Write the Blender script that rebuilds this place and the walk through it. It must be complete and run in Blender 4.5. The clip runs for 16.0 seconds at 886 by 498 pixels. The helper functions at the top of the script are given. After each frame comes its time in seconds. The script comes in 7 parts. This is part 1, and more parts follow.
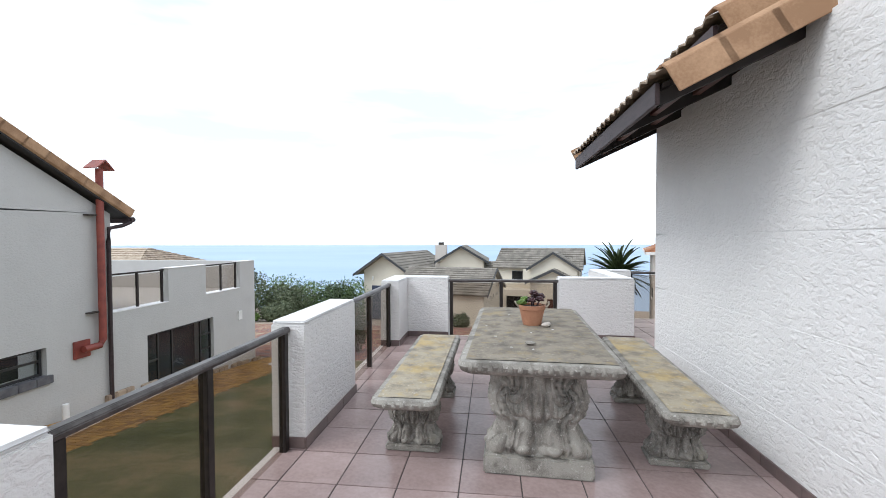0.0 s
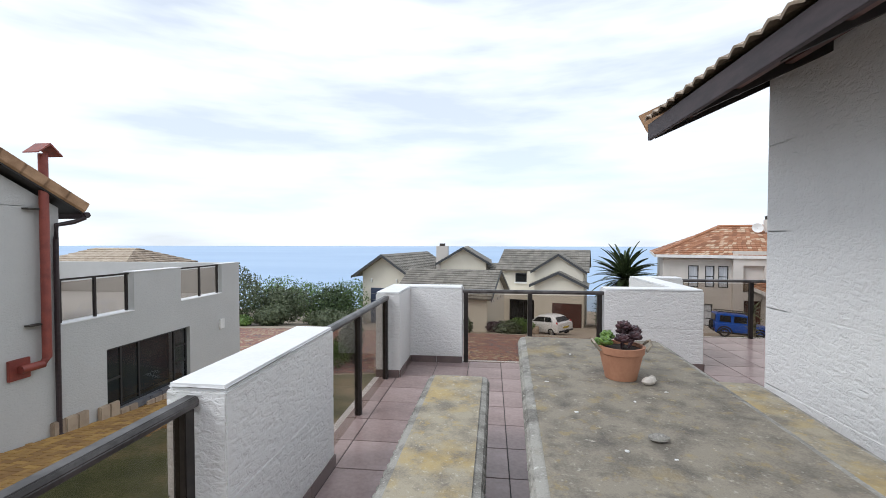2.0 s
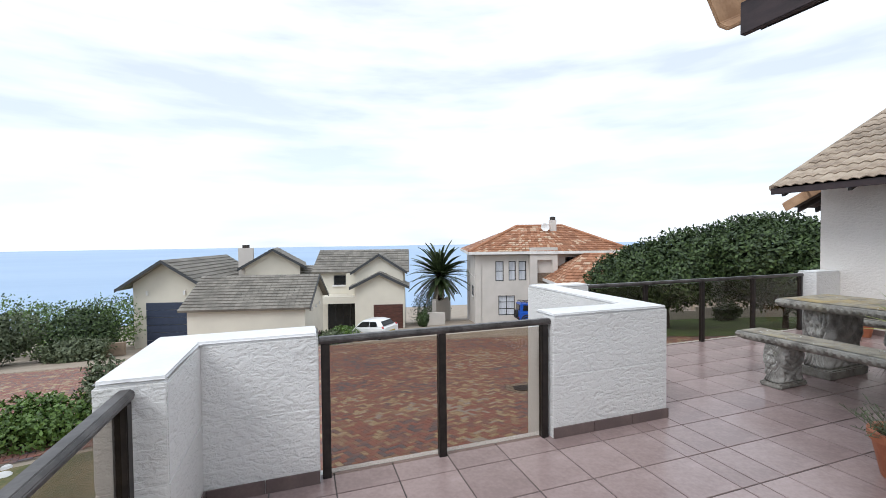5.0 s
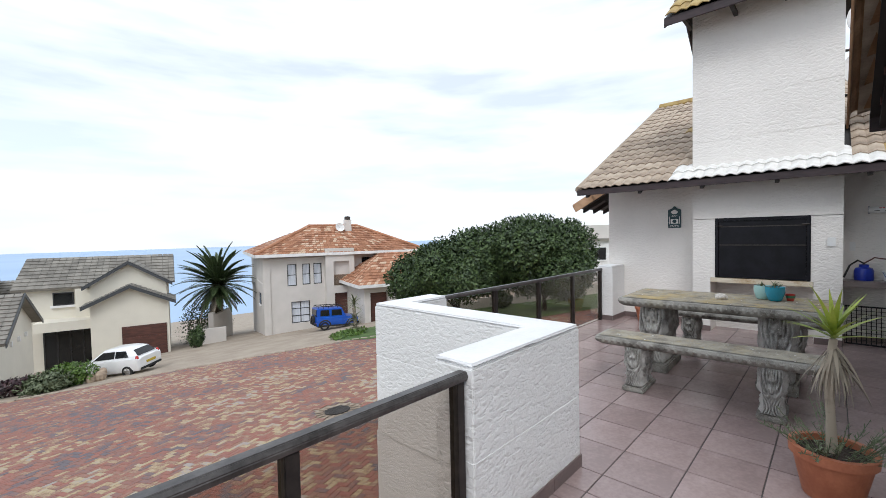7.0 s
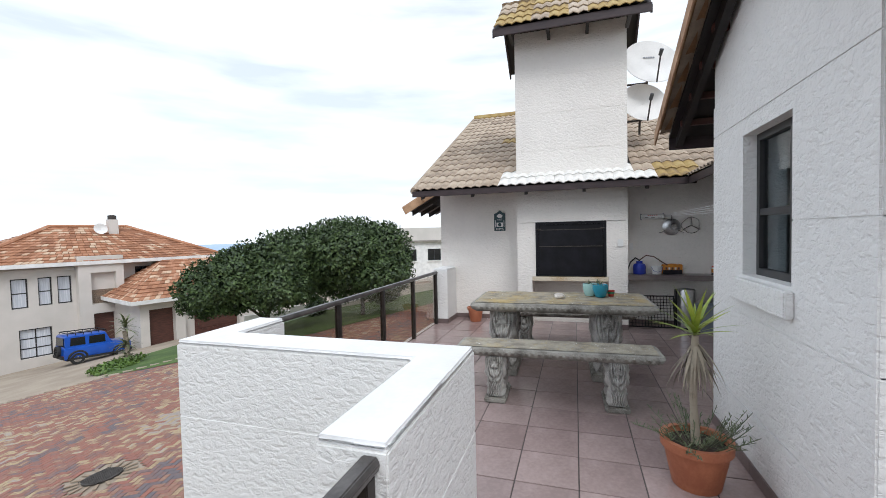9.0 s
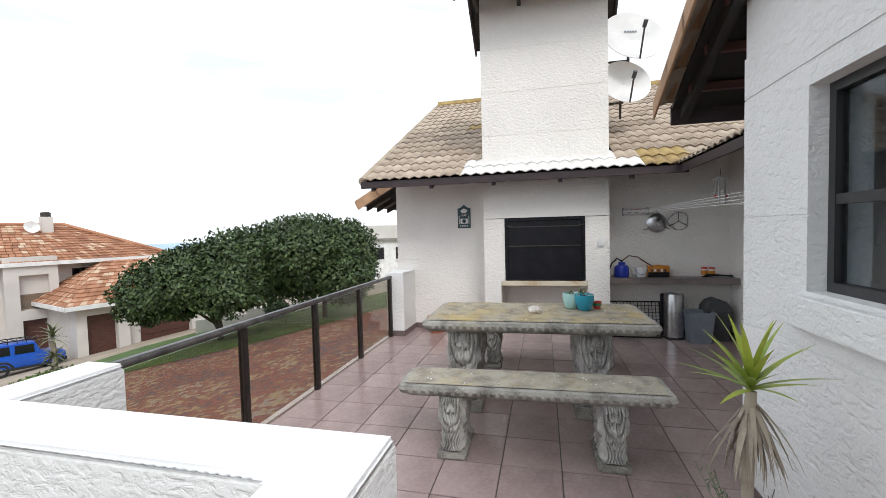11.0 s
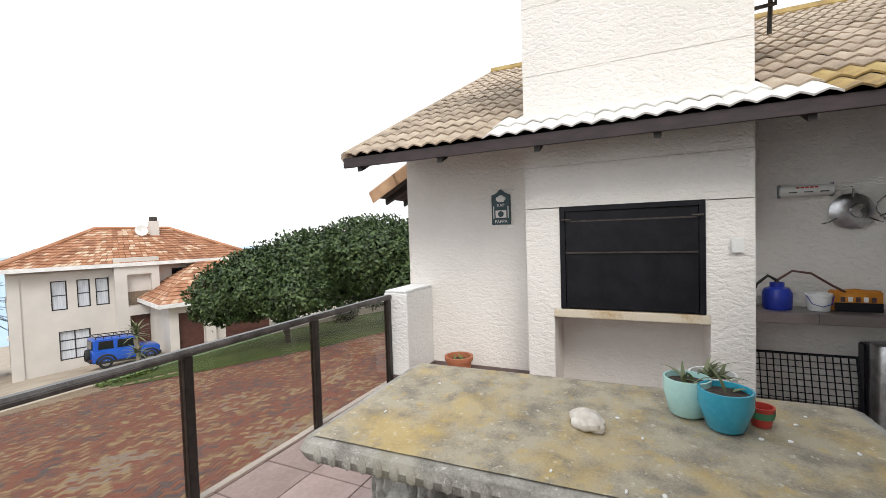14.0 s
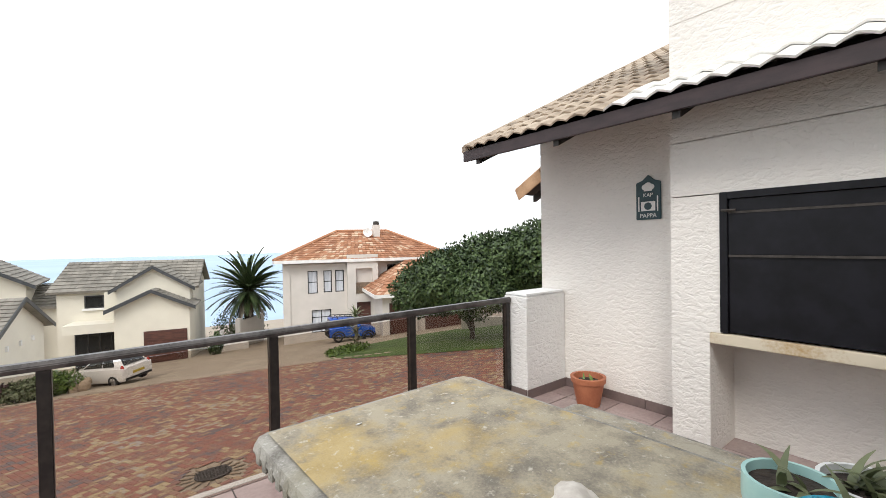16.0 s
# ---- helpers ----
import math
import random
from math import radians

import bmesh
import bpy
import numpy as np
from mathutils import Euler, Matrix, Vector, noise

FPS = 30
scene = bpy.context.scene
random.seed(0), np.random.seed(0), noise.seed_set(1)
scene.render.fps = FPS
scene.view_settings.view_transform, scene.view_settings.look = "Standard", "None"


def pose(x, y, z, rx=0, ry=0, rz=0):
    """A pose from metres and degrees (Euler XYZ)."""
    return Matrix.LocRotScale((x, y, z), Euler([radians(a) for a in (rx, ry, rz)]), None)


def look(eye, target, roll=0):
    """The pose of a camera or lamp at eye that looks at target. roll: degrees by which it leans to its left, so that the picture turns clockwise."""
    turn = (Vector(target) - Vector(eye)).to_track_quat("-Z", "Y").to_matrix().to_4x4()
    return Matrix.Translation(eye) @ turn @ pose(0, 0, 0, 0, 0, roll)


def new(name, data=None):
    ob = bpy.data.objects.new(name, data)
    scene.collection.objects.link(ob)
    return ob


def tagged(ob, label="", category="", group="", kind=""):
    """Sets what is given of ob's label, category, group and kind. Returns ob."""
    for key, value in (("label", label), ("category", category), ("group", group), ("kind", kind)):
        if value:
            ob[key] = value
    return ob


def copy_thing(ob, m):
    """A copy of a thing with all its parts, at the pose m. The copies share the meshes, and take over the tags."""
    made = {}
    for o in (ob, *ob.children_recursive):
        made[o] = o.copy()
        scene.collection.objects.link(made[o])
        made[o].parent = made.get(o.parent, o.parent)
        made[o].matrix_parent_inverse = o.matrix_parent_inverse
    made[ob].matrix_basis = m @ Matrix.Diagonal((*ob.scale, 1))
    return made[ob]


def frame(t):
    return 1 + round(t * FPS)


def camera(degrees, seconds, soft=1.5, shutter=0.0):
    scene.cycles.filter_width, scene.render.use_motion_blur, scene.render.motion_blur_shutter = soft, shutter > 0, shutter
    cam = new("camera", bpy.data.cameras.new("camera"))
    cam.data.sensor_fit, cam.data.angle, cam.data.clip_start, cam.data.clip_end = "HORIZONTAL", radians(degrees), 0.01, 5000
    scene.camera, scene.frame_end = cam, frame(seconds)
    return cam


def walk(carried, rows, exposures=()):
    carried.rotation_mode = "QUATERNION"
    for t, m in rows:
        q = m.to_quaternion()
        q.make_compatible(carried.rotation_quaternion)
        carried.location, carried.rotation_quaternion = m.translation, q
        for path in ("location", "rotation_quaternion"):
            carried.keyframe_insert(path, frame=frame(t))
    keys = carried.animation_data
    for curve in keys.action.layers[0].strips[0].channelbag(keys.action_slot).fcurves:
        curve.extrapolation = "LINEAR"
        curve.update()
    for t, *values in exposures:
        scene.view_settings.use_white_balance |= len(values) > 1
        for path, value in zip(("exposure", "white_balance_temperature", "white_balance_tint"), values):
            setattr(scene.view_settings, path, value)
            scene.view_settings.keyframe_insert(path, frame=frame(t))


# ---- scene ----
cam = camera(93.2, 16.0, soft=0.85)
PATH = [
    (0, (0.049, 0.354, 1.63), (-0.18, 2.34, 1.578), -0.2),
    (0.5, (0.028, 0.68, 1.637), (-0.203, 2.666, 1.582), -0.1),
    (1, (0.013, 1.062, 1.588), (-0.221, 3.048, 1.543), -0.0),
    (1.5, (-0.066, 1.392, 1.592), (-0.297, 3.378, 1.548), -0.1),
    (2, (-0.287, 1.81, 1.602), (-0.515, 3.797, 1.556), -0.0),
    (2.5, (-0.462, 2.208, 1.582), (-0.684, 4.195, 1.539), -0.1),
    (3, (-0.656, 2.641, 1.591), (-0.789, 4.637, 1.544), -0.2),
    (3.5, (-0.774, 3.067, 1.584), (-0.715, 5.065, 1.537), -0.3),
    (4, (-0.8, 3.5, 1.595), (-0.553, 5.485, 1.546), -0.3),
    (6.5, (-0.545, 5.578, 1.603), (0.724, 7.122, 1.541), -1.2),
    (7, (-0.438, 5.923, 1.621), (1.023, 7.287, 1.554), -1.2),
    (7.5, (-0.277, 6.178, 1.606), (1.343, 7.349, 1.537), -1.2),
    (8, (-0.158, 6.383, 1.619), (1.585, 7.363, 1.548), -1.1),
    (8.5, (-0.114, 6.543, 1.628), (1.738, 7.294, 1.556), -1.1),
    (9, (-0.03, 6.643, 1.636), (1.876, 7.245, 1.562), -1.3),
    (9.5, (0.047, 6.727, 1.619), (1.981, 7.23, 1.545), -1.0),
    (10.75, (0.86, 6.735, 1.634), (2.802, 7.206, 1.547), -1.4),
    (12, (1.74, 6.726, 1.639), (3.686, 7.179, 1.539), -1.8),
    (12.5, (2.181, 6.764, 1.64), (4.106, 7.297, 1.543), -1.7),
    (13, (2.631, 6.755, 1.604), (4.523, 7.399, 1.521), -1.7),
    (13.5, (3.029, 6.718, 1.595), (4.879, 7.474, 1.514), -1.7),
    (14, (3.395, 6.64, 1.578), (5.206, 7.487, 1.507), -1.8),
    (14.5, (3.663, 6.502, 1.561), (5.411, 7.472, 1.494), -1.7),
    (15, (3.925, 6.449, 1.543), (5.571, 7.584, 1.487), -1.6),
    (15.5, (4.084, 6.355, 1.512), (5.536, 7.73, 1.471), -1.3),
    (16, (4.156, 6.251, 1.49), (5.395, 7.821, 1.461), -1.0),
]
walk(cam, [(t, look(eye, target, roll)) for t, eye, target, roll in PATH],
     exposures=[(0, 0.5, 6000, 10), (0.8, 0.28, 6000, 10), (1.5, 0.2, 6000, 10), (3, 0.22, 6000, 10), (6.5, 0.27, 6000, 10), (9.5, 0.35, 6050, 10), (12, 0.6, 6350, 10), (14, 0.65, 6500, 10), (16, 0.68, 6500, 10)])

# ---- world, sun, exposure ----
world = bpy.data.worlds.new("overcast_sky")
scene.world = world
world.use_nodes = True
wn, wl = world.node_tree.nodes, world.node_tree.links
wn.clear()
sky = wn.new("ShaderNodeTexSky")
sky.sky_type, sky.sun_disc = "NISHITA", False
sky.sun_elevation, sky.sun_rotation = radians(48), radians(200)
clear = wn.new("ShaderNodeBackground")
clear.inputs[1].default_value = 0.11
wl.new(sky.outputs[0], clear.inputs[0])
cloud = wn.new("ShaderNodeBackground")
cloud.inputs[0].default_value, cloud.inputs[1].default_value = (0.96, 0.985, 1.0, 1), 0.98
wc = wn.new("ShaderNodeTexCoord")
wm = wn.new("ShaderNodeMapping")
wm.inputs["Scale"].default_value = (1.6, 1.6, 9.0)
wl.new(wc.outputs["Generated"], wm.inputs[0])
wnoise = wn.new("ShaderNodeTexNoise")
wnoise.inputs["Scale"].default_value, wnoise.inputs["Detail"].default_value = 1.7, 5
wl.new(wm.outputs[0], wnoise.inputs[0])
wr = wn.new("ShaderNodeValToRGB")
wr.color_ramp.elements[0].position, wr.color_ramp.elements[0].color = 0.34, (0.66, 0.66, 0.66, 1)
wr.color_ramp.elements[1].position, wr.color_ramp.elements[1].color = 0.56, (1, 1, 1, 1)
wl.new(wnoise.outputs[0], wr.inputs[0])
wmix = wn.new("ShaderNodeMixShader")
wl.new(wr.outputs[0], wmix.inputs[0])
wl.new(clear.outputs[0], wmix.inputs[1])
wl.new(cloud.outputs[0], wmix.inputs[2])
wo = wn.new("ShaderNodeOutputWorld")
wl.new(wmix.outputs[0], wo.inputs[0])

sun = new("sun", bpy.data.lights.new("sun", "SUN"))
sun.data.energy, sun.data.angle, sun.data.color = 1.3, radians(25), (1.0, 0.96, 0.9)
sun.matrix_world = look((0, 0, 0), (0.75, 0.45, -0.9))


# ---- materials ----
def mat(name, color, color2=None, rough=0.6, metal=0.0, scale=6.0, fine=60.0, bump=0.3, dist=0.004, spread=(0.35, 0.65), rnd=0.0, island=0.0, stretch=(1, 1, 1), coat=0.0):
    """A surface whose colour wanders between two tones at a coarse and a fine scale, with relief."""
    m = bpy.data.materials.new(name)
    m.use_nodes = True
    n, l = m.node_tree.nodes, m.node_tree.links
    b = n["Principled BSDF"]
    b.inputs["Roughness"].default_value, b.inputs["Metallic"].default_value = rough, metal
    if coat:
        b.inputs["Coat Weight"].default_value = coat
    tc = n.new("ShaderNodeTexCoord")
    mp = n.new("ShaderNodeMapping")
    mp.inputs["Scale"].default_value = stretch
    l.new(tc.outputs["Object"], mp.inputs[0])
    n1 = n.new("ShaderNodeTexNoise")
    n1.inputs["Scale"].default_value, n1.inputs["Detail"].default_value = scale, 6
    n2 = n.new("ShaderNodeTexNoise")
    n2.inputs["Scale"].default_value, n2.inputs["Detail"].default_value = fine, 4
    l.new(mp.outputs[0], n1.inputs[0])
    l.new(mp.outputs[0], n2.inputs[0])
    add = n.new("ShaderNodeMath")
    add.operation = "MULTIPLY_ADD"
    add.inputs[1].default_value, add.inputs[2].default_value = 0.35, -0.175
    l.new(n2.outputs[0], add.inputs[0])
    s = n.new("ShaderNodeMath")
    l.new(n1.outputs[0], s.inputs[0])
    l.new(add.outputs[0], s.inputs[1])
    last = s
    if rnd or island:
        src = n.new("ShaderNodeObjectInfo") if rnd else n.new("ShaderNodeNewGeometry")
        k = n.new("ShaderNodeMath")
        k.operation = "MULTIPLY_ADD"
        k.inputs[1].default_value = rnd or island
        k.inputs[2].default_value = -(rnd or island) / 2
        l.new(src.outputs["Random" if rnd else "Random Per Island"], k.inputs[0])
        s2 = n.new("ShaderNodeMath")
        l.new(s.outputs[0], s2.inputs[0])
        l.new(k.outputs[0], s2.inputs[1])
        last = s2
    r = n.new("ShaderNodeValToRGB")
    c2 = color2 or tuple(c * 0.82 for c in color)
    r.color_ramp.elements[0].position, r.color_ramp.elements[0].color = spread[0], (*c2, 1)
    r.color_ramp.elements[1].position, r.color_ramp.elements[1].color = spread[1], (*color, 1)
    l.new(last.outputs[0], r.inputs[0])
    l.new(r.outputs[0], b.inputs["Base Color"])
    if bump:
        bp = n.new("ShaderNodeBump")
        bp.inputs["Strength"].default_value, bp.inputs["Distance"].default_value = bump, dist
        l.new(s.outputs[0], bp.inputs["Height"])
        l.new(bp.outputs[0], b.inputs["Normal"])
    return m


def ramp_add(m, stops):
    """Replaces the colour stops of a material's ramp."""
    for node in m.node_tree.nodes:
        if node.type == "VALTORGB":
            e = node.color_ramp.elements
            while len(e) > 1:
                e.remove(e[-1])
            e[0].position, e[0].color = stops[0][0], (*stops[0][1], 1)
            for p, c in stops[1:]:
                e.new(p).color = (*c, 1)
    return m


def plaster(name, color, deep=0.012):
    """Painted bagged plaster: flat trowelled patches, torn pits and dragged marks."""
    m = mat(name, color, tuple(c * 0.93 for c in color), 0.75, scale=1.3, fine=9, bump=0, spread=(0.3, 0.7))
    n, l = m.node_tree.nodes, m.node_tree.links
    tc = n.new("ShaderNodeTexCoord")
    v = n.new("ShaderNodeMapping")
    v.inputs["Scale"].default_value = (1, 1, 1.7)
    l.new(tc.outputs["Object"], v.inputs[0])
    warp = n.new("ShaderNodeTexNoise")
    warp.inputs["Scale"].default_value, warp.inputs["Detail"].default_value = 19, 7
    warp.inputs["Distortion"].default_value = 0.5
    l.new(v.outputs[0], warp.inputs[0])
    r = n.new("ShaderNodeValToRGB")
    r.color_ramp.elements[0].position, r.color_ramp.elements[1].position = 0.26, 0.56
    l.new(warp.outputs[0], r.inputs[0])
    f = n.new("ShaderNodeTexNoise")
    f.inputs["Scale"].default_value, f.inputs["Detail"].default_value = 70, 5
    l.new(tc.outputs["Object"], f.inputs[0])
    k = n.new("ShaderNodeMath")
    k.operation = "MULTIPLY_ADD"
    k.inputs[1].default_value = 0.55
    l.new(f.outputs[0], k.inputs[0])
    l.new(r.outputs[0], k.inputs[2])
    bp = n.new("ShaderNodeBump")
    bp.inputs["Strength"].default_value, bp.inputs["Distance"].default_value = 0.55, deep
    l.new(k.outputs[0], bp.inputs["Height"])
    l.new(bp.outputs[0], n["Principled BSDF"].inputs["Normal"])
    return m


def tinted(name, tint, gloss=0.02):
    m = bpy.data.materials.new(name)
    m.use_nodes = True
    n, l = m.node_tree.nodes, m.node_tree.links
    n.clear()
    t, g, x, f, o = (n.new("ShaderNode" + k) for k in ("BsdfTransparent", "BsdfGlossy", "MixShader", "LayerWeight", "OutputMaterial"))
    t.inputs[0].default_value = (*tint, 1)
    g.inputs["Roughness"].default_value = gloss
    f.inputs[0].default_value = 0.5
    p = n.new("ShaderNodeMath")
    p.operation = "POWER"
    p.inputs[1].default_value = 4.0
    q = n.new("ShaderNodeMath")
    q.operation = "MULTIPLY_ADD"
    q.inputs[1].default_value, q.inputs[2].default_value = 0.45, 0.03
    l.new(f.outputs["Facing"], p.inputs[0])
    l.new(p.outputs[0], q.inputs[0])
    l.new(q.outputs[0], x.inputs[0])
    l.new(t.outputs[0], x.inputs[1])
    l.new(g.outputs[0], x.inputs[2])
    l.new(x.outputs[0], o.inputs[0])
    return m


M_WALL = plaster("white_plaster", (0.78, 0.775, 0.76), 0.012)
M_WARM = plaster("warm_white_plaster", (0.81, 0.777, 0.733), 0.011)
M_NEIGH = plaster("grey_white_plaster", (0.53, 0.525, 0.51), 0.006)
M_CAP = mat("smooth_white_coping", (0.82, 0.82, 0.82), (0.74, 0.74, 0.74), 0.6, scale=3, fine=40, bump=0.15)
M_HOUSE_A = mat("cream_render", (0.72, 0.68, 0.58), (0.66, 0.62, 0.53), 0.8, scale=0.7, bump=0.1)
M_HOUSE_B = mat("pale_grey_render", (0.62, 0.58, 0.54), (0.55, 0.52, 0.48), 0.8, scale=0.7, bump=0.1)
M_TRIM = mat("white_trim", (0.8, 0.79, 0.77), rough=0.6, scale=2, bump=0.1)
M_RAIL = mat("dark_bronze_rail", (0.030, 0.024, 0.021), (0.016, 0.013, 0.012), 0.42, 0.2, scale=20, bump=0.08, dist=0.001)
M_TOPRAIL = mat("weathered_top_rail", (0.12, 0.11, 0.105), (0.055, 0.05, 0.048), 0.36, 0.5, scale=9, bump=0.1, dist=0.001)
M_SMOKE = tinted("smoked_glass", (0.76, 0.72, 0.68))
M_GLASS = tinted("window_glass", (0.8, 0.84, 0.86))
M_TILE = mat("mauve_floor_tile", (0.42, 0.325, 0.31), (0.27, 0.20, 0.19), 0.22, scale=2.6, fine=35, bump=0.12, dist=0.002, rnd=0.22, spread=(0.3, 0.72))
M_GROUT = mat("dark_grout", (0.10, 0.085, 0.08), rough=0.9, scale=12, bump=0.2)
M_SKIRT = mat("brown_tile_skirting", (0.19, 0.14, 0.13), (0.14, 0.105, 0.1), 0.35, scale=5, rnd=0.2, bump=0.08)


def aged_stone(name, dark, base, pale, lichen, amount, bump=0.9):
    """Cast concrete: mottled grey, gritty, with lichen crusts, dark grime and pale worn spots of their own shapes."""
    m = mat(name, base, dark, 0.92, scale=7, fine=120, bump=bump, dist=0.004, spread=(0.30, 0.58))
    n, l = m.node_tree.nodes, m.node_tree.links
    b = n["Principled BSDF"]
    tc = n.new("ShaderNodeTexCoord")
    col = b.inputs["Base Color"].links[0].from_socket
    for scale, lo, hi, tone, k, shift in ((2.6, 0.60 - amount, 0.74 - amount, lichen, 0.6, 3.1), (16, 0.56, 0.66, lichen, 0.5 * (amount > 0), 9.0), (11, 0.56, 0.70, dark, 0.8, 5.7), (38, 0.60, 0.70, pale, 0.8, 1.3), (150, 0.55, 0.75, pale, 0.3, 7.7), (190, 0.56, 0.72, dark, 0.45, 2.2)):
        mp = n.new("ShaderNodeMapping")
        mp.inputs["Location"].default_value = (shift, shift * 2, shift * 3)
        l.new(tc.outputs["Object"], mp.inputs[0])
        t = n.new("ShaderNodeTexNoise")
        t.inputs["Scale"].default_value, t.inputs["Detail"].default_value, t.inputs["Roughness"].default_value = scale, 7, 0.62
        l.new(mp.outputs[0], t.inputs[0])
        r = n.new("ShaderNodeMapRange")
        r.inputs["From Min"].default_value, r.inputs["From Max"].default_value, r.inputs["To Max"].default_value = lo, hi, k
        l.new(t.outputs[0], r.inputs[0])
        x = n.new("ShaderNodeMix")
        x.data_type = "RGBA"
        l.new(r.outputs[0], x.inputs[0])
        l.new(col, x.inputs[6])
        x.inputs[7].default_value = (*tone, 1)
        col = x.outputs[2]
    l.new(col, b.inputs["Base Color"])
    return m


M_STONE = aged_stone("weathered_concrete", (0.13, 0.12, 0.105), (0.34, 0.325, 0.29), (0.58, 0.57, 0.53), (0.30, 0.27, 0.18), 0.0, 1.0)
M_STONE_TOP = aged_stone("lichen_concrete_top", (0.18, 0.16, 0.13), (0.37, 0.325, 0.24), (0.54, 0.50, 0.42), (0.47, 0.33, 0.10), 0.10)
M_STONE_PALE = aged_stone("whitened_concrete", (0.20, 0.19, 0.175), (0.52, 0.51, 0.48), (0.72, 0.71, 0.68), (0.40, 0.38, 0.30), 0.0, 1.0)
M_STONE_BENCH = aged_stone("pale_lichen_concrete", (0.19, 0.17, 0.14), (0.38, 0.345, 0.275), (0.54, 0.51, 0.45), (0.44, 0.33, 0.14), 0.03)
M_STONE_GREY = aged_stone("grey_concrete_top", (0.12, 0.105, 0.088), (0.26, 0.23, 0.18), (0.42, 0.39, 0.33), (0.32, 0.24, 0.10), 0.02)
M_ROOF = ramp_add(mat("sandy_roof_tile", (0.4, 0.3, 0.2), rough=0.85, scale=3.0, fine=50, bump=0.35, rnd=0.28),
                  [(0.25, (0.21, 0.165, 0.125)), (0.45, (0.36, 0.285, 0.215)), (0.62, (0.45, 0.37, 0.285)), (0.8, (0.53, 0.45, 0.36))])
M_ROOF_LICHEN = ramp_add(mat("lichen_roof_tile", (0.4, 0.3, 0.2), rough=0.85, scale=5.0, fine=50, bump=0.35, rnd=0.28),
                         [(0.25, (0.19, 0.13, 0.07)), (0.5, (0.36, 0.25, 0.09)), (0.75, (0.42, 0.32, 0.14))])
M_RIDGE = mat("tan_ridge_tile", (0.46, 0.29, 0.17), (0.30, 0.175, 0.095), 0.8, scale=4, bump=0.25, rnd=0.2)
M_WHITEWASH = mat("white_waterproofing", (0.80, 0.79, 0.76), (0.66, 0.64, 0.60), 0.7, scale=8, bump=0.3)
M_FASCIA = mat("dark_purple_brown_fascia", (0.045, 0.028, 0.030), (0.025, 0.016, 0.018), 0.6, scale=6, bump=0.15, stretch=(1, 1, 4))
M_BLACKWOOD = mat("dark_rafter_wood", (0.020, 0.015, 0.013), (0.012, 0.01, 0.009), 0.6, scale=8, bump=0.2)
M_BLACK = mat("black_steel", (0.010, 0.010, 0.014), (0.005, 0.005, 0.007), 0.42, 0.0, scale=7, fine=25, bump=0.1)
M_BLACK.node_tree.nodes["Principled BSDF"].inputs["Specular IOR Level"].default_value = 0.25
M_TERRA = mat("terracotta", (0.46, 0.17, 0.085), (0.36, 0.12, 0.06), 0.6, scale=7, bump=0.15)
M_TERRA2 = mat("pale_terracotta", (0.44, 0.22, 0.13), (0.36, 0.17, 0.10), 0.75, scale=7, bump=0.15)
M_SOIL = mat("soil", (0.055, 0.04, 0.03), (0.025, 0.018, 0.014), 0.95, scale=30, bump=0.8, dist=0.01)
M_LEAF = mat("dark_leaf", (0.085, 0.135, 0.04), (0.022, 0.042, 0.015), 0.6, scale=2, bump=0, island=0.7, spread=(0.2, 0.85))
M_LEAF2 = mat("grey_green_leaf", (0.17, 0.20, 0.11), (0.07, 0.095, 0.045), 0.55, scale=2, bump=0, island=0.7, spread=(0.2, 0.85))
M_LEAF3 = mat("bright_leaf", (0.16, 0.26, 0.05), (0.07, 0.13, 0.028), 0.5, scale=2, bump=0, island=0.7, spread=(0.2, 0.85))
M_PALM = mat("palm_leaf", (0.085, 0.12, 0.045), (0.018, 0.032, 0.013), 0.45, scale=1, bump=0, island=0.6, spread=(0.2, 0.85))
M_ALOE = mat("aloe_leaf", (0.17, 0.19, 0.09), (0.09, 0.11, 0.05), 0.5, scale=4, bump=0, island=0.5, spread=(0.2, 0.85))
M_YUCCA = mat("lime_yucca_leaf", (0.38, 0.44, 0.06), (0.20, 0.28, 0.035), 0.45, scale=5, bump=0, island=0.4)
M_DRY = mat("dry_leaf", (0.36, 0.31, 0.24), (0.20, 0.17, 0.13), 0.85, scale=9, bump=0, island=0.5)
M_BARK = mat("bark", (0.10, 0.08, 0.06), (0.05, 0.04, 0.03), 0.9, scale=14, bump=0.7, dist=0.02, stretch=(1, 1, 0.3))
M_PURPLE = mat("purple_succulent", (0.09, 0.045, 0.05), (0.035, 0.02, 0.025), 0.45, scale=12, bump=0, island=0.5)
M_GRASS = ramp_add(mat("patchy_lawn", (0.1, 0.1, 0.04), rough=0.95, scale=0.9, fine=14, bump=0.8, dist=0.03),
                   [(0.3, (0.062, 0.074, 0.022)), (0.48, (0.105, 0.11, 0.04)), (0.62, (0.18, 0.15, 0.07)), (0.78, (0.26, 0.20, 0.11))])
M_LAWN = mat("green_lawn", (0.10, 0.16, 0.04), (0.055, 0.10, 0.025), 0.95, scale=0.8, fine=12, bump=0.6, dist=0.03)
M_SAND = mat("sandy_paving", (0.36, 0.275, 0.20), (0.26, 0.20, 0.145), 0.9, scale=0.6, fine=9, bump=0.3, dist=0.01)
M_CONC = mat("tan_concrete_apron", (0.38, 0.32, 0.25), (0.30, 0.245, 0.19), 0.9, scale=0.8, fine=14, bump=0.2)
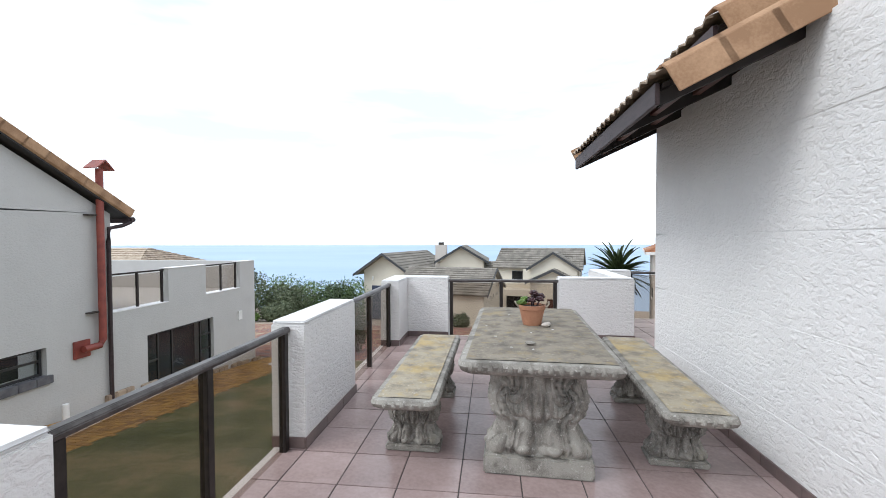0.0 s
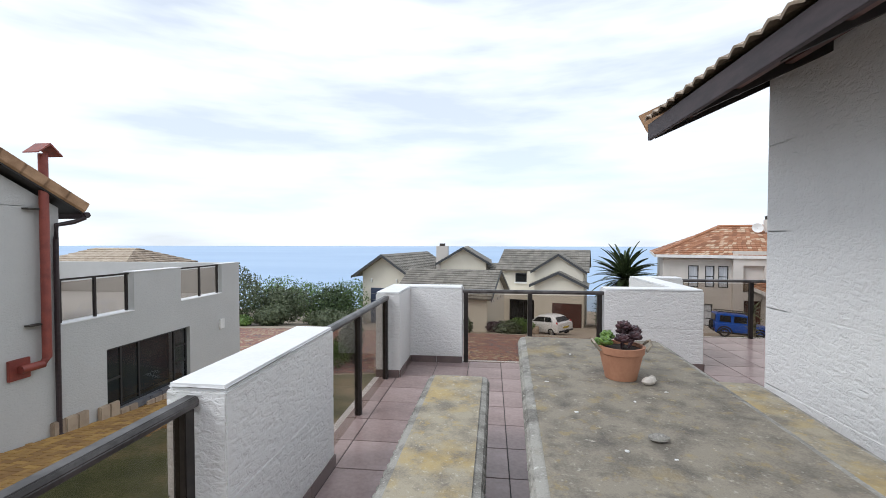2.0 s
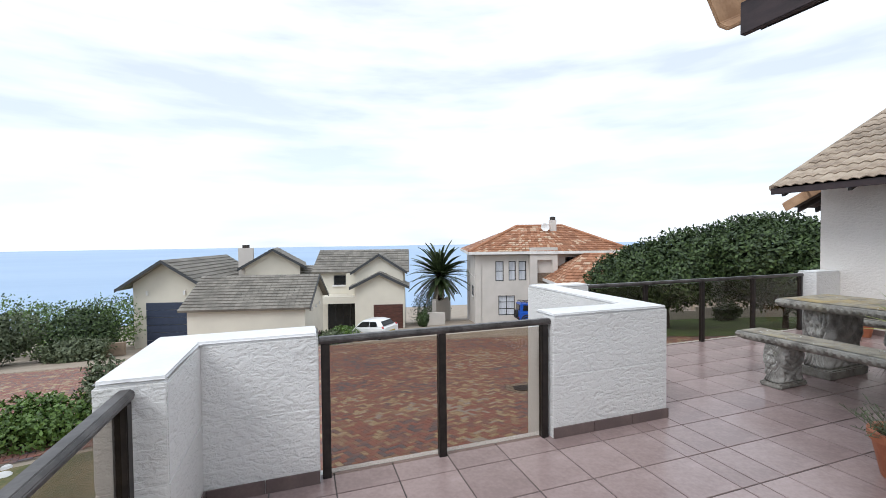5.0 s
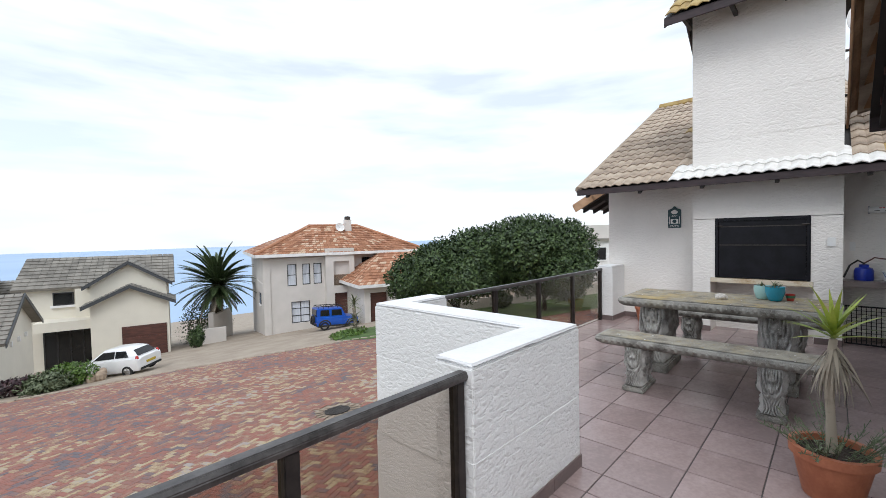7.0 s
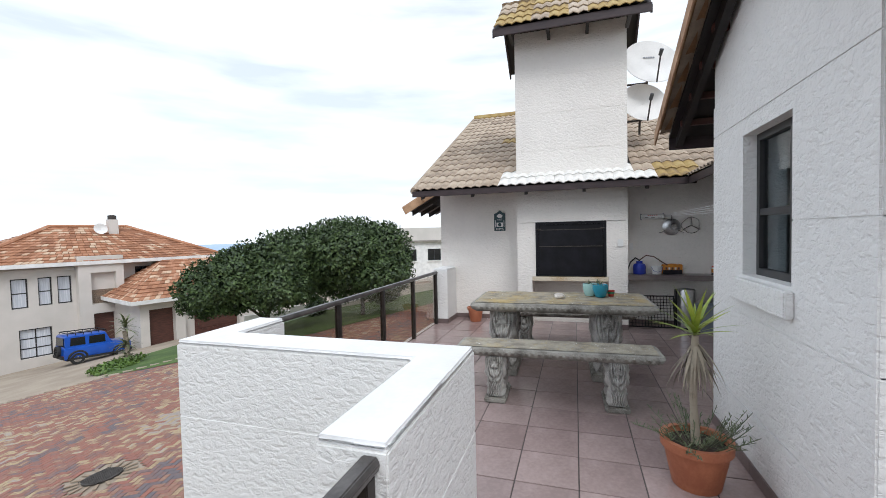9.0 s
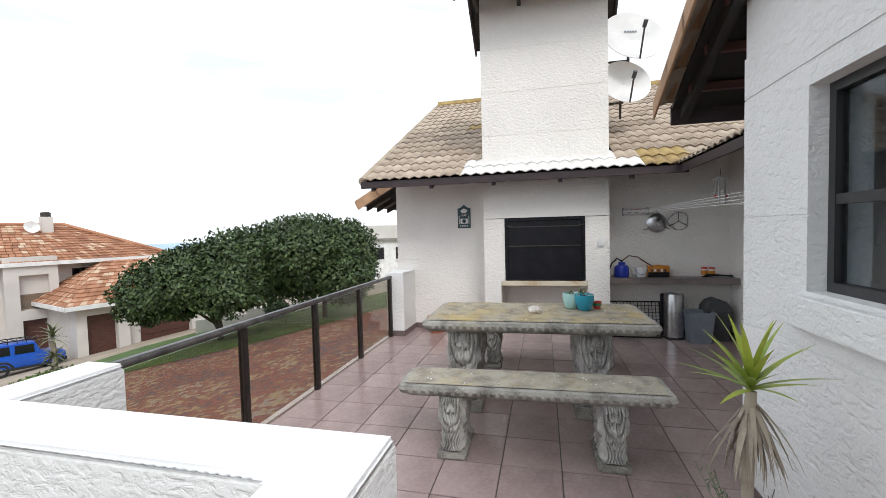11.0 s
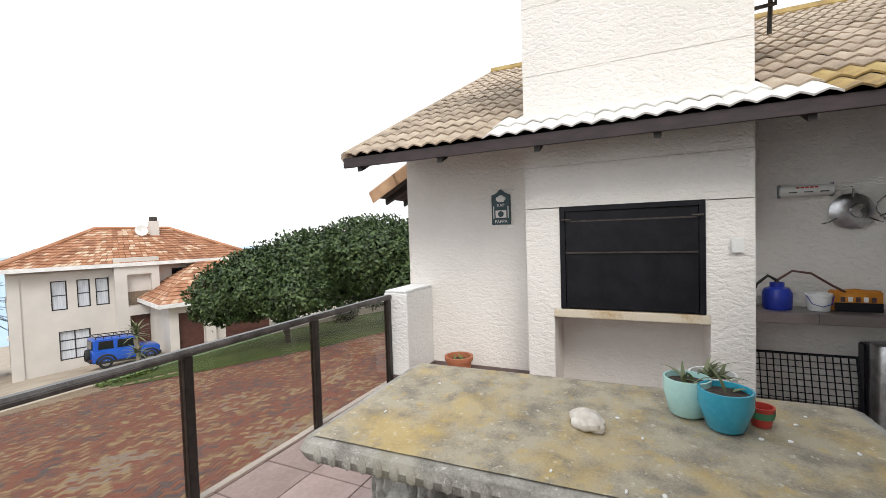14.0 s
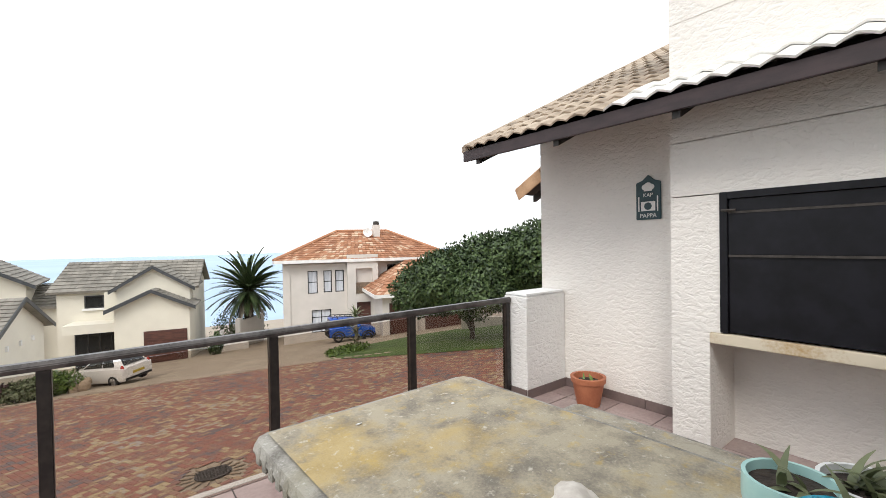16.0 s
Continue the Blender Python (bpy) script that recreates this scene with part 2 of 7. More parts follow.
M_PAVER = ramp_add(mat("mixed_clay_paver", (0.3, 0.2, 0.1), rough=0.8, scale=0.42, fine=20, bump=0.3, dist=0.004, island=0.5),
                   [(0.22, (0.14, 0.12, 0.13)), (0.36, (0.24, 0.125, 0.10)), (0.5, (0.29, 0.115, 0.085)), (0.62, (0.27, 0.165, 0.12)), (0.73, (0.42, 0.33, 0.19)), (0.84, (0.33, 0.29, 0.26))])
M_YPAVER = mat("ochre_clay_paver", (0.42, 0.25, 0.07), (0.24, 0.13, 0.045), 0.85, scale=1.5, fine=15, bump=0.3, island=0.5, spread=(0.25, 0.75))
M_JOINT = mat("sand_joint", (0.20, 0.165, 0.13), rough=0.95, scale=15, bump=0.2)
M_ROOF_A = mat("grey_flat_tile", (0.27, 0.25, 0.215), (0.17, 0.157, 0.135), 0.85, scale=0.9, fine=8, bump=0.2, island=0.22)
M_ROOF_B = ramp_add(mat("mottled_orange_tile", (0.4, 0.2, 0.1), rough=0.85, scale=0.5, fine=4, bump=0.2, island=0.75),
                    [(0.2, (0.26, 0.115, 0.06)), (0.45, (0.36, 0.165, 0.085)), (0.68, (0.43, 0.21, 0.12)), (0.8, (0.55, 0.40, 0.28))])
M_NAVY = mat("navy_garage_door", (0.05, 0.065, 0.11), rough=0.5, scale=3, bump=0.1)
M_BROWN = mat("red_brown_wood", (0.11, 0.042, 0.03), (0.06, 0.025, 0.02), 0.5, scale=3, bump=0.15, stretch=(1, 1, 6))
M_FRAME = mat("charcoal_window_frame", (0.03, 0.03, 0.032), rough=0.4, scale=10, bump=0.05)
# near-black colour that stands in for the shade inside the rooms
M_ROOM_SHADE = mat("painted_room_shade", (0.055, 0.055, 0.06), (0.03, 0.03, 0.034), 0.9, scale=1.0, bump=0)
M_CURTAIN = mat("white_curtain", (0.66, 0.68, 0.72), (0.48, 0.51, 0.56), 0.9, scale=3, bump=0.2, stretch=(6, 6, 0.4))
M_REDPIPE = mat("red_oxide_flue", (0.28, 0.062, 0.042), (0.19, 0.04, 0.03), 0.5, scale=5, bump=0.1)
M_SLATE = mat("slate_sill", (0.14, 0.14, 0.15), (0.08, 0.08, 0.09), 0.7, scale=6, bump=0.3)
M_PINKSTONE = mat("sandstone_block", (0.42, 0.33, 0.24), (0.3, 0.23, 0.17), 0.85, scale=5, bump=0.4, rnd=0.4)
M_STEEL = mat("brushed_steel", (0.55, 0.55, 0.56), (0.4, 0.4, 0.41), 0.28, 1.0, scale=20, bump=0.05)
M_CHROME = mat("chrome_wire", (0.5, 0.5, 0.5), rough=0.2, metal=1.0, scale=10, bump=0)
M_WHITEP = mat("white_plastic", (0.8, 0.8, 0.79), (0.72, 0.72, 0.7), 0.4, scale=4, bump=0.03)
M_GREYP = mat("grey_blue_plastic", (0.22, 0.25, 0.29), (0.17, 0.19, 0.22), 0.4, scale=4, bump=0.03)
M_DARKP = mat("dark_grey_plastic", (0.06, 0.065, 0.07), rough=0.4, scale=4, bump=0.03)
M_BLUE = mat("blue_enamel", (0.012, 0.035, 0.36), (0.01, 0.025, 0.26), 0.35, scale=5, bump=0.05)
M_CARBLUE = mat("blue_car_paint", (0.008, 0.10, 0.55), (0.007, 0.08, 0.46), 0.3, 0.2, scale=2, bump=0, coat=0.6)
M_CARWHITE = mat("white_car_paint", (0.8, 0.8, 0.8), (0.74, 0.74, 0.74), 0.3, scale=2, bump=0, coat=0.6)
M_RUBBER = mat("black_rubber", (0.02, 0.02, 0.02), rough=0.8, scale=10, bump=0.1)
M_CARGLASS = mat("dark_car_glass", (0.012, 0.014, 0.016), rough=0.08, scale=2, bump=0)
M_LAMPRED = mat("red_lamp", (0.45, 0.02, 0.015), rough=0.2, scale=3, bump=0)
M_TEAL = mat("teal_glaze", (0.03, 0.33, 0.46), (0.02, 0.26, 0.38), 0.2, scale=4, bump=0.03, coat=0.4)
M_MINT = mat("mint_glaze", (0.46, 0.70, 0.66), (0.38, 0.62, 0.6), 0.25, scale=4, bump=0.03, coat=0.3)
M_ORANGE = mat("orange_card", (0.62, 0.25, 0.02), (0.5, 0.18, 0.015), 0.5, scale=8, bump=0.05)
M_RED = mat("red_plastic", (0.5, 0.05, 0.035), rough=0.4, scale=5, bump=0.03)
M_GREEN = mat("green_label", (0.06, 0.24, 0.12), rough=0.5, scale=5, bump=0.03)
M_SHELL = mat("pale_shell", (0.68, 0.64, 0.58), (0.5, 0.45, 0.4), 0.7, scale=22, bump=0.5)
M_SLATEBLUE = mat("dark_teal_board", (0.035, 0.075, 0.085), (0.025, 0.05, 0.06), 0.6, scale=9, bump=0.1)
M_WORKTOP = mat("grey_brown_worktop_tile", (0.20, 0.165, 0.155), (0.14, 0.115, 0.11), 0.3, scale=5, bump=0.1, rnd=0.2)
M_STAIN = mat("rust_stained_lintel", (0.62, 0.55, 0.43), (0.42, 0.28, 0.13), 0.8, scale=4, bump=0.3, spread=(0.25, 0.5))
M_IRON = mat("cast_iron", (0.07, 0.06, 0.055), (0.04, 0.035, 0.03), 0.6, 0.4, scale=20, bump=0.3)
M_SEA = mat("grey_blue_sea", (0.34, 0.47, 0.64), (0.29, 0.42, 0.60), 0.5, scale=0.004, fine=0.05, bump=0.05, dist=1.0, stretch=(0.3, 1, 1))
M_STRAP = mat("yellow_petrol", (0.5, 0.36, 0.03), rough=0.5, scale=5, bump=0)


# ---- geometry helpers ----
class Geo:
    """Gathers vertices and faces of one mesh."""

    def __init__(self):
        self.v, self.f = [], []

    def add(self, verts, faces, m=None):
        k = len(self.v)
        self.v += [tuple(m @ Vector(p)) for p in verts] if m is not None else [tuple(p) for p in verts]
        self.f += [tuple(i + k for i in q) for q in faces]
        return self

    def box(self, a, b, m=None):
        (x0, y0, z0), (x1, y1, z1) = a, b
        return self.add([(x0, y0, z0), (x1, y0, z0), (x1, y1, z0), (x0, y1, z0), (x0, y0, z1), (x1, y0, z1), (x1, y1, z1), (x0, y1, z1)],
                        [(3, 2, 1, 0), (4, 5, 6, 7), (0, 1, 5, 4), (1, 2, 6, 5), (2, 3, 7, 6), (3, 0, 4, 7)], m)

    def loft(self, rings, m=None, caps=True, closed=True):
        n = len(rings[0])
        f = []
        for i in range(len(rings) - 1):
            for j in range(n if closed else n - 1):
                k = (j + 1) % n
                f.append((i * n + j, i * n + k, i * n + n + k, i * n + n + j))
        if caps:
            f += [tuple(reversed(range(n))), tuple(range((len(rings) - 1) * n, len(rings) * n))]
        return self.add([p for r in rings for p in r], f, m)

    def lathe(self, profile, n=24, m=None, caps=True):
        return self.loft([[(r * math.cos(6.28318 * j / n), r * math.sin(6.28318 * j / n), z) for j in range(n)] for r, z in profile], m, caps)

    def tube(self, path, r, n=8, m=None, caps=True):
        path = [Vector(p) for p in path]
        rings = []
        for i, p in enumerate(path):
            d = (path[min(i + 1, len(path) - 1)] - path[max(i - 1, 0)]).normalized()
            s = d.cross(Vector((0, 0, 1)) if abs(d.z) < 0.95 else Vector((1, 0, 0))).normalized()
            u = s.cross(d)
            rr = r[i] if isinstance(r, (list, tuple)) else r
            rings.append([p + (s * math.cos(-6.28318 * j / n) + u * math.sin(-6.28318 * j / n)) * rr for j in range(n)])
        return self.loft(rings, m, caps)

    def ball(self, c, r, n=12, m=None):
        rx, ry, rz = r if isinstance(r, (list, tuple)) else (r, r, r)
        rings = []
        for i in range(n // 2 + 1):
            a = math.pi * min(max(i / (n // 2), 0.02), 0.98) - math.pi / 2
            rings.append([(c[0] + rx * math.cos(a) * math.cos(6.28318 * j / n), c[1] + ry * math.cos(a) * math.sin(6.28318 * j / n), c[2] + rz * math.sin(a)) for j in range(n)])
        return self.loft(rings, m)

    def prism(self, poly, a, b, axis=1, m=None):
        """A polygon in two axes, drawn out along the third from a to b."""
        def at(p, w):
            q = list(p)
            q.insert(axis, w)
            return tuple(q)
        return self.loft([[at(p, a) for p in poly], [at(p, b) for p in poly]], m)

    def obj(self, name, material, parent=None, label="", smooth=False, bevel=0.0, category="", group="", kind="", at=None):
        me = bpy.data.meshes.new(name)
        me.from_pydata(self.v, [], self.f)
        bm = bmesh.new()
        bm.from_mesh(me)
        if len(bm.faces) < 60000:
            bmesh.ops.recalc_face_normals(bm, faces=bm.faces)
        if bevel:
            bmesh.ops.bevel(bm, geom=[e for e in bm.edges if len(e.link_faces) == 2 and e.calc_face_angle(0) > 0.5], offset=bevel, segments=2, affect="EDGES", clamp_overlap=True)
        bm.to_mesh(me)
        bm.free()
        if smooth:
            me.polygons.foreach_set("use_smooth", [True] * len(me.polygons))
            me.set_sharp_from_angle(angle=radians(40))
        me.materials.append(material)
        ob = new(name, me)
        if parent:
            ob.parent = parent
        if at is not None:
            ob.matrix_basis = at
        return tagged(ob, label, category, group, kind)


def B(a, b, m=None):
    return Geo().box(a, b, m)


def thing(name, label, category, at=None, group="", kind=""):
    ob = new(name)
    ob.empty_display_size = 0.1
    if at is not None:
        ob.matrix_basis = at
    return tagged(ob, label, category, group, kind)


def lay(me_ob, name, parent, m):
    """Another piece on the mesh of me_ob."""
    ob = new(name, me_ob.data)
    ob.parent = parent
    ob.matrix_basis = m
    return ob


def ground_z(x, y):
    return -1.19 - 0.117 * y if y < 26 else -4.232 - 0.16 * (y - 26)


# ---- ground, road, sea ----
def sheet(name, poly, dz, material, label, n=1, kind="structure", category="ground"):
    """A flat-lying sheet that follows the slope, from an outline in plan."""
    g = Geo()
    g.add([(x, y, ground_z(x, y) + dz) for x, y in poly], [tuple(range(len(poly)))])
    return g.obj(name, material, label=label, kind=kind, category=category)


g = Geo()
xs, ys = [-900, -200, -80, -40, -20, 0, 20, 40, 80, 200, 900], [-60, -20, 0, 10, 20, 26, 44, 80, 160, 420]
g.add([(x, y, ground_z(x, y) + (0 if abs(x) < 50 else -0.02 * (abs(x) - 50))) for y in ys for x in xs],
      [(j * 11 + i, j * 11 + i + 1, j * 11 + i + 12, j * 11 + i + 11) for j in range(len(ys) - 1) for i in range(10)])
g.obj("ground", M_CONC, label="tan paved and sandy ground sloping down to the sea", kind="structure", category="ground")
Geo().add([(-4000, 150, -60), (4000, 150, -60), (4000, 3700, -60), (-4000, 3700, -60)], [(0, 1, 2, 3)]).obj(
    "water", M_SEA, label="calm grey-blue sea reaching the horizon", kind="structure", category="sea")
sheet("lawn_yard", [(-7.0, -6), (-1.75, -6), (-1.75, 12.5), (-3.6, 16.0), (-7.0, 14.8)], 0.02, M_GRASS, "patchy half-dry lawn beside the terrace")
sheet("lawn_green", [(12.5, 26.3), (13.7, 24.6), (15.5, 22.8), (18.2, 20.2), (24.6, 16.6), (46, 6), (52, 14), (34, 25.9), (24, 25.9), (15.6, 25.95)], 0.05, M_LAWN, "green mown lawn on the verge across the road")
sheet("lawn_strip", [(12.7, 26.05), (24, 26.02), (34, 26.02), (21, 30.2), (15.2, 30.0)], 0.03, M_LAWN, "green mown lawn beside the garage drive")
sheet("road_joints", [(-14, 17.5), (-7, 15.2), (-3.4, 16.2), (-1.7, 12.4), (-1.7, 7), (40, 7), (40, 11.5), (14.8, 24.8), (5.6, 29.5), (-1, 31.9), (-16, 31.9), (-26, 29)], 0.01, M_JOINT, "sand joints under the clay road pavers", category="road")


def in_poly(x, y, poly):
    c, j = False, len(poly) - 1
    for i in range(len(poly)):
        (xi, yi), (xj, yj) = poly[i], poly[j]
        if (yi > y) != (yj > y) and x < (xj - xi) * (y - yi) / (yj - yi) + xi:
            c = not c
        j = i
    return c


def pavers(name, poly, material, label, size, turn, lift, kind="stuff", category="paving"):
    """Rectangular clay pavers in a herringbone, each a low slab with a bevelled rim."""
    w, h = size
    ca, sa = math.cos(turn), math.sin(turn)
    lo = [min(p[i] for p in poly) for i in (0, 1)]
    hi = [max(p[i] for p in poly) for i in (0, 1)]
    r = int(max(hi[0] - lo[0], hi[1] - lo[1]) / h * 0.75) + 2
    cx, cy = (lo[0] + hi[0]) / 2, (lo[1] + hi[1]) / 2
    rng = random.Random(4)
    v, f = [], []
    for a in range(-r, r):
        for b in range(-r // 2 - 1, r // 2 + 1):
            for flat in (0, 1):
                u0 = (a + 4 * b + (0 if flat else 3)) * h
                v0 = a * h
                su, sv = (w, h) if flat else (h, w)
                mx, my = u0 + su / 2, v0 + sv / 2
                X, Y = cx + mx * ca - my * sa, cy + mx * sa + my * ca
                if (X - 5.62) ** 2 + (Y - 15.55) ** 2 < 0.4 or not (lo[0] < X < hi[0] and lo[1] < Y < hi[1]) or not in_poly(X, Y, poly):
                    continue
                up = lift + rng.uniform(-0.003, 0.004)
                k = len(v)
                for inset, dz in ((0.003, 0.0), (0.009, 0.012)):
                    for du, dv in ((inset, inset), (su - inset, inset), (su - inset, sv - inset), (inset, sv - inset)):
                        pu, pv = u0 + du, v0 + dv
                        x, y = cx + pu * ca - pv * sa, cy + pu * sa + pv * ca
                        v.append((x, y, ground_z(x, y) + up + dz))
                f += [(k + 4, k + 5, k + 6, k + 7)] + [(k + i, k + (i + 1) % 4, k + 4 + (i + 1) % 4, k + 4 + i) for i in range(4)]
    q = Geo()
    q.v, q.f = v, f
    return q.obj(name, material, label=label, kind=kind, category=category)


pavers("road_paver", [(-14, 17.5), (-7, 15.3), (-3.4, 16.2), (-1.6, 12.6), (-1.6, 9.5), (2, 9.6), (30, 9.6), (30, 16.5), (14.8, 24.7), (5.6, 29.4), (-1, 31.8), (-16, 31.8), (-26, 29)], M_PAVER,
       "herringbone road of mixed red, ochre and charcoal clay pavers", (0.24, 0.12), radians(20), 0.014)
pavers("path_paver", [(-8.75, -2), (-7.0, -2), (-7.0, 15.2), (-8.4, 17.0), (-8.75, 15.2)], M_YPAVER, "path of ochre clay pavers along the neighbouring wall", (0.24, 0.12), 0.0, 0.014)
g = Geo()
for i in range(70):
    x0 = -16 + i * 0.45
    y0 = 31.9 if x0 < -1 else (31.9 - (x0 + 1) * 0.364 if x0 < 5.6 else 29.5 - (x0 - 5.6) * 0.51)
    g.box((-0.2, -0.11, 0), (0.2, 0.11, 0.06), pose(x0, y0, ground_z(x0, y0), 0, 0, 0 if x0 < -1 else (-24 if x0 < 5.6 else -32)))
g.obj("kerb", M_CONC, label="low pale kerb stones along the paved road", kind="structure", category="kerb", bevel=0.015)

# manhole with a ring of pale wedges
mh = thing("manhole_cover", "round cast-iron manhole cover set in the clay pavers", "manhole", pose(5.62, 15.55, ground_z(5, 15.55) + 0.02, -6.7))
Geo().lathe([(0.33, 0), (0.33, 0.02), (0.31, 0.028), (0.02, 0.028)], 28).obj("lid", M_IRON, mh, smooth=True)
q = Geo()
for i in range(-4, 5):
    q.box((-0.28, i * 0.06 - 0.012, 0.028), (0.28, i * 0.06 + 0.012, 0.034))
q.obj("rib", M_IRON, mh)
for i in range(16):
    B((0.37, -0.03, 0.0), (0.58, 0.03, 0.012)).obj("wedge_stone", M_SAND, mh, at=pose(0, 0, 0, 0, 0, i * 22.5))

# ---- terrace floor ----
T, T0X, T0Y = 0.405, -0.97, 7.04


def floor(name, x0, x1, y0, y1, label, drop=0.25):
    fl = B((x0, y0, -drop), (x1, y1, -0.006)).obj(name, M_GROUT, label=label, kind="structure", category="floor")
    unit = Geo()
    unit.box((0.004, 0.004, -0.008), (T - 0.004, T - 0.004, 0.0))
    first = None
    i0, i1 = math.floor((x0 - T0X) / T), math.ceil((x1 - T0X) / T)
    j0, j1 = math.floor((y0 - T0Y) / T), math.ceil((y1 - T0Y) / T)
    for i in range(i0, i1):
        for j in range(j0, j1):
            ax, ay = T0X + i * T, T0Y + j * T
            bx, by = min(ax + T, x1), min(ay + T, y1)
            cx, cy = max(ax, x0), max(ay, y0)
            if bx - cx < 0.03 or by - cy < 0.03:
                continue
            if bx - cx > T - 0.01 and by - cy > T - 0.01:
                if first is None:
                    first = unit.obj("floor_tile", M_TILE, fl, bevel=0.002, at=pose(ax, ay, 0))
                else:
                    lay(first, "floor_tile", fl, pose(ax, ay, random.uniform(-0.0006, 0.0006), random.uniform(-0.1, 0.1), random.uniform(-0.1, 0.1)))
            else:
                B((0.004, 0.004, -0.008), (bx - cx - 0.004, by - cy - 0.004, 0)).obj("floor_tile", M_TILE, fl, bevel=0.002, at=pose(cx, cy, 0))
    return fl


# ---- walls ----
def banded(name, a, b, joints, material, label, holes=(), inset=0.005, gap=0.006):
    """A plastered wall in courses, with shallow joints between them."""
    g = Geo()
    zs = [a[2]] + [z for z in joints if a[2] + 0.03 < z < b[2] - 0.03] + [b[2]]
    i = inset
    g.box((a[0] + i, a[1] + i, a[2]), (b[0] - i, b[1] - i, b[2] - 0.001))
    for z0, z1 in zip(zs, zs[1:]):
        g.box((a[0], a[1], z0 + gap / 2), (b[0], b[1], z1 - gap / 2))
    return g.obj(name, material, label=label, kind="structure", category="wall", bevel=0.004)


JO = [0.415, 1.042, 1.665, 2.36, 2.95]
banded("wall_house_west", (1.97, -2.5, 0), (2.2, 5.545, 2.93), JO, M_WALL, "white bagged-plaster house wall with scored horizontal joints")
banded("wall_house_upper", (2.0, -2.5, 2.93), (2.2, 3.2, 4.2), [], M_WALL, "white bagged-plaster upper house wall")


def wall_with_hole(name, a, b, hole, along, joints, material, label):
    """A wall with one opening right through it."""
    g = Geo()
    (h0, z0), (h1, z1) = hole
    zs = sorted({a[2], b[2], z0, z1, *[z for z in joints if a[2] < z < b[2]]})
    for p, q in zip(zs, zs[1:]):
        runs = [(a[along], b[along])] if q <= z0 + 1e-4 or p >= z1 - 1e-4 else [(a[along], h0), (h1, b[along])]
        e0 = 0.004 if p in joints else 0.0
        e1 = 0.004 if q in joints else 0.0
        for r0, r1 in runs:
            lo, hi = list(a), list(b)
            lo[along], hi[along], lo[2], hi[2] = r0, r1, p + e0, q - e1
            g.box(lo, hi)
            if e0:
                lo2, hi2 = list(lo), list(hi)
                lo2[2], hi2[2] = p - 0.004, p + e0
                for ax in (0, 1):
                    if ax != along:
                        lo2[ax] += 0.006
                        hi2[ax] -= 0.006
                g.box(lo2, hi2)
    return g.obj(name, material, label=label, kind="structure", category="wall")


wall_with_hole("wall_house_north", (1.975, 5.3, 0), (3.95, 5.55, 2.6), ((2.64, 1.31), (3.32, 2.25)), 0, JO, M_WALL, "white bagged-plaster wall with a small window")
Geo().prism([(1.98, 2.6), (3.94, 2.6), (3.94, 3.02), (2.97, 3.50), (1.98, 3.0)], 5.31, 5.545, 1).obj("wall_house_gable", M_WALL, label="white plastered gable under the roof", kind="structure", category="wall")
banded("wall_house_side", (3.72, 4.15, 0), (3.945, 5.3, 2.6), JO, M_WALL, "white plastered return wall")
wall_with_hole("wall_recess", (3.945, 3.9, 0), (7.8, 4.15, 2.7), ((5.3, 1.22), (7.36, 2.06)), 0, [0.5, 1.12, 1.75, 2.35], M_WARM, "warm white plastered wall with a kitchen window")
banded("wall_back", (7.8, 3.9, 0), (8.05, 9.15, 2.75), [0.55, 1.15, 1.78, 2.4], M_WARM, "warm white plastered back wall of the terrace")
B((8.05, 8.92, -6), (14.5, 9.15, 2.6)).obj("wall_house_east", M_WARM, label="plastered end wall of the house", kind="structure", category="wall")
# room shells behind the windows, their indoor shade painted into the colour
B((2.2, -2.5, -0.05), (3.72, 4.1, 0.0)).obj("floor_room", M_ROOM_SHADE, label="floor inside the house, coloured dark for indoor shade", kind="structure", category="floor")
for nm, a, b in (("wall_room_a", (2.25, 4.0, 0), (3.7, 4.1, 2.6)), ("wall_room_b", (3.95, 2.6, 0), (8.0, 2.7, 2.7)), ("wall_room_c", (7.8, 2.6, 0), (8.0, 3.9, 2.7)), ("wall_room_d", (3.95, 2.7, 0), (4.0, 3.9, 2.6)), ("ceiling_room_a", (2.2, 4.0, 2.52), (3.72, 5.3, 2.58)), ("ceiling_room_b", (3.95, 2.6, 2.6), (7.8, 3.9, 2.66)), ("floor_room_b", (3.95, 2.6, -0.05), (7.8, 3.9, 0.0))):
    B(a, b).obj(nm, M_ROOM_SHADE, label="plain room surface behind a window, coloured dark for indoor shade", kind="structure", category="room")

# retaining walls under the terrace
B((-1.62, -2.5, -3.2), (-1.42, 7.42, -0.25)).obj("wall_retaining_west", M_WALL, label="plastered retaining wall under the terrace edge", kind="structure", category="wall")
B((-1.42, 7.2, -3.2), (2.1, 7.42, -0.25)).obj("wall_retaining_north", M_WALL, label="plastered retaining wall under the terrace edge", kind="structure", category="wall")
B((2.02, 7.42, -3.4), (2.25, 9.0, -0.25)).obj("wall_retaining_step", M_WALL, label="plastered retaining wall under the terrace step", kind="structure", category="wall")
B((2.02, 9.0, -3.4), (8.05, 9.14, -0.25)).obj("wall_retaining_east", M_WALL, label="plastered retaining wall under the terrace edge", kind="structure", category="wall")


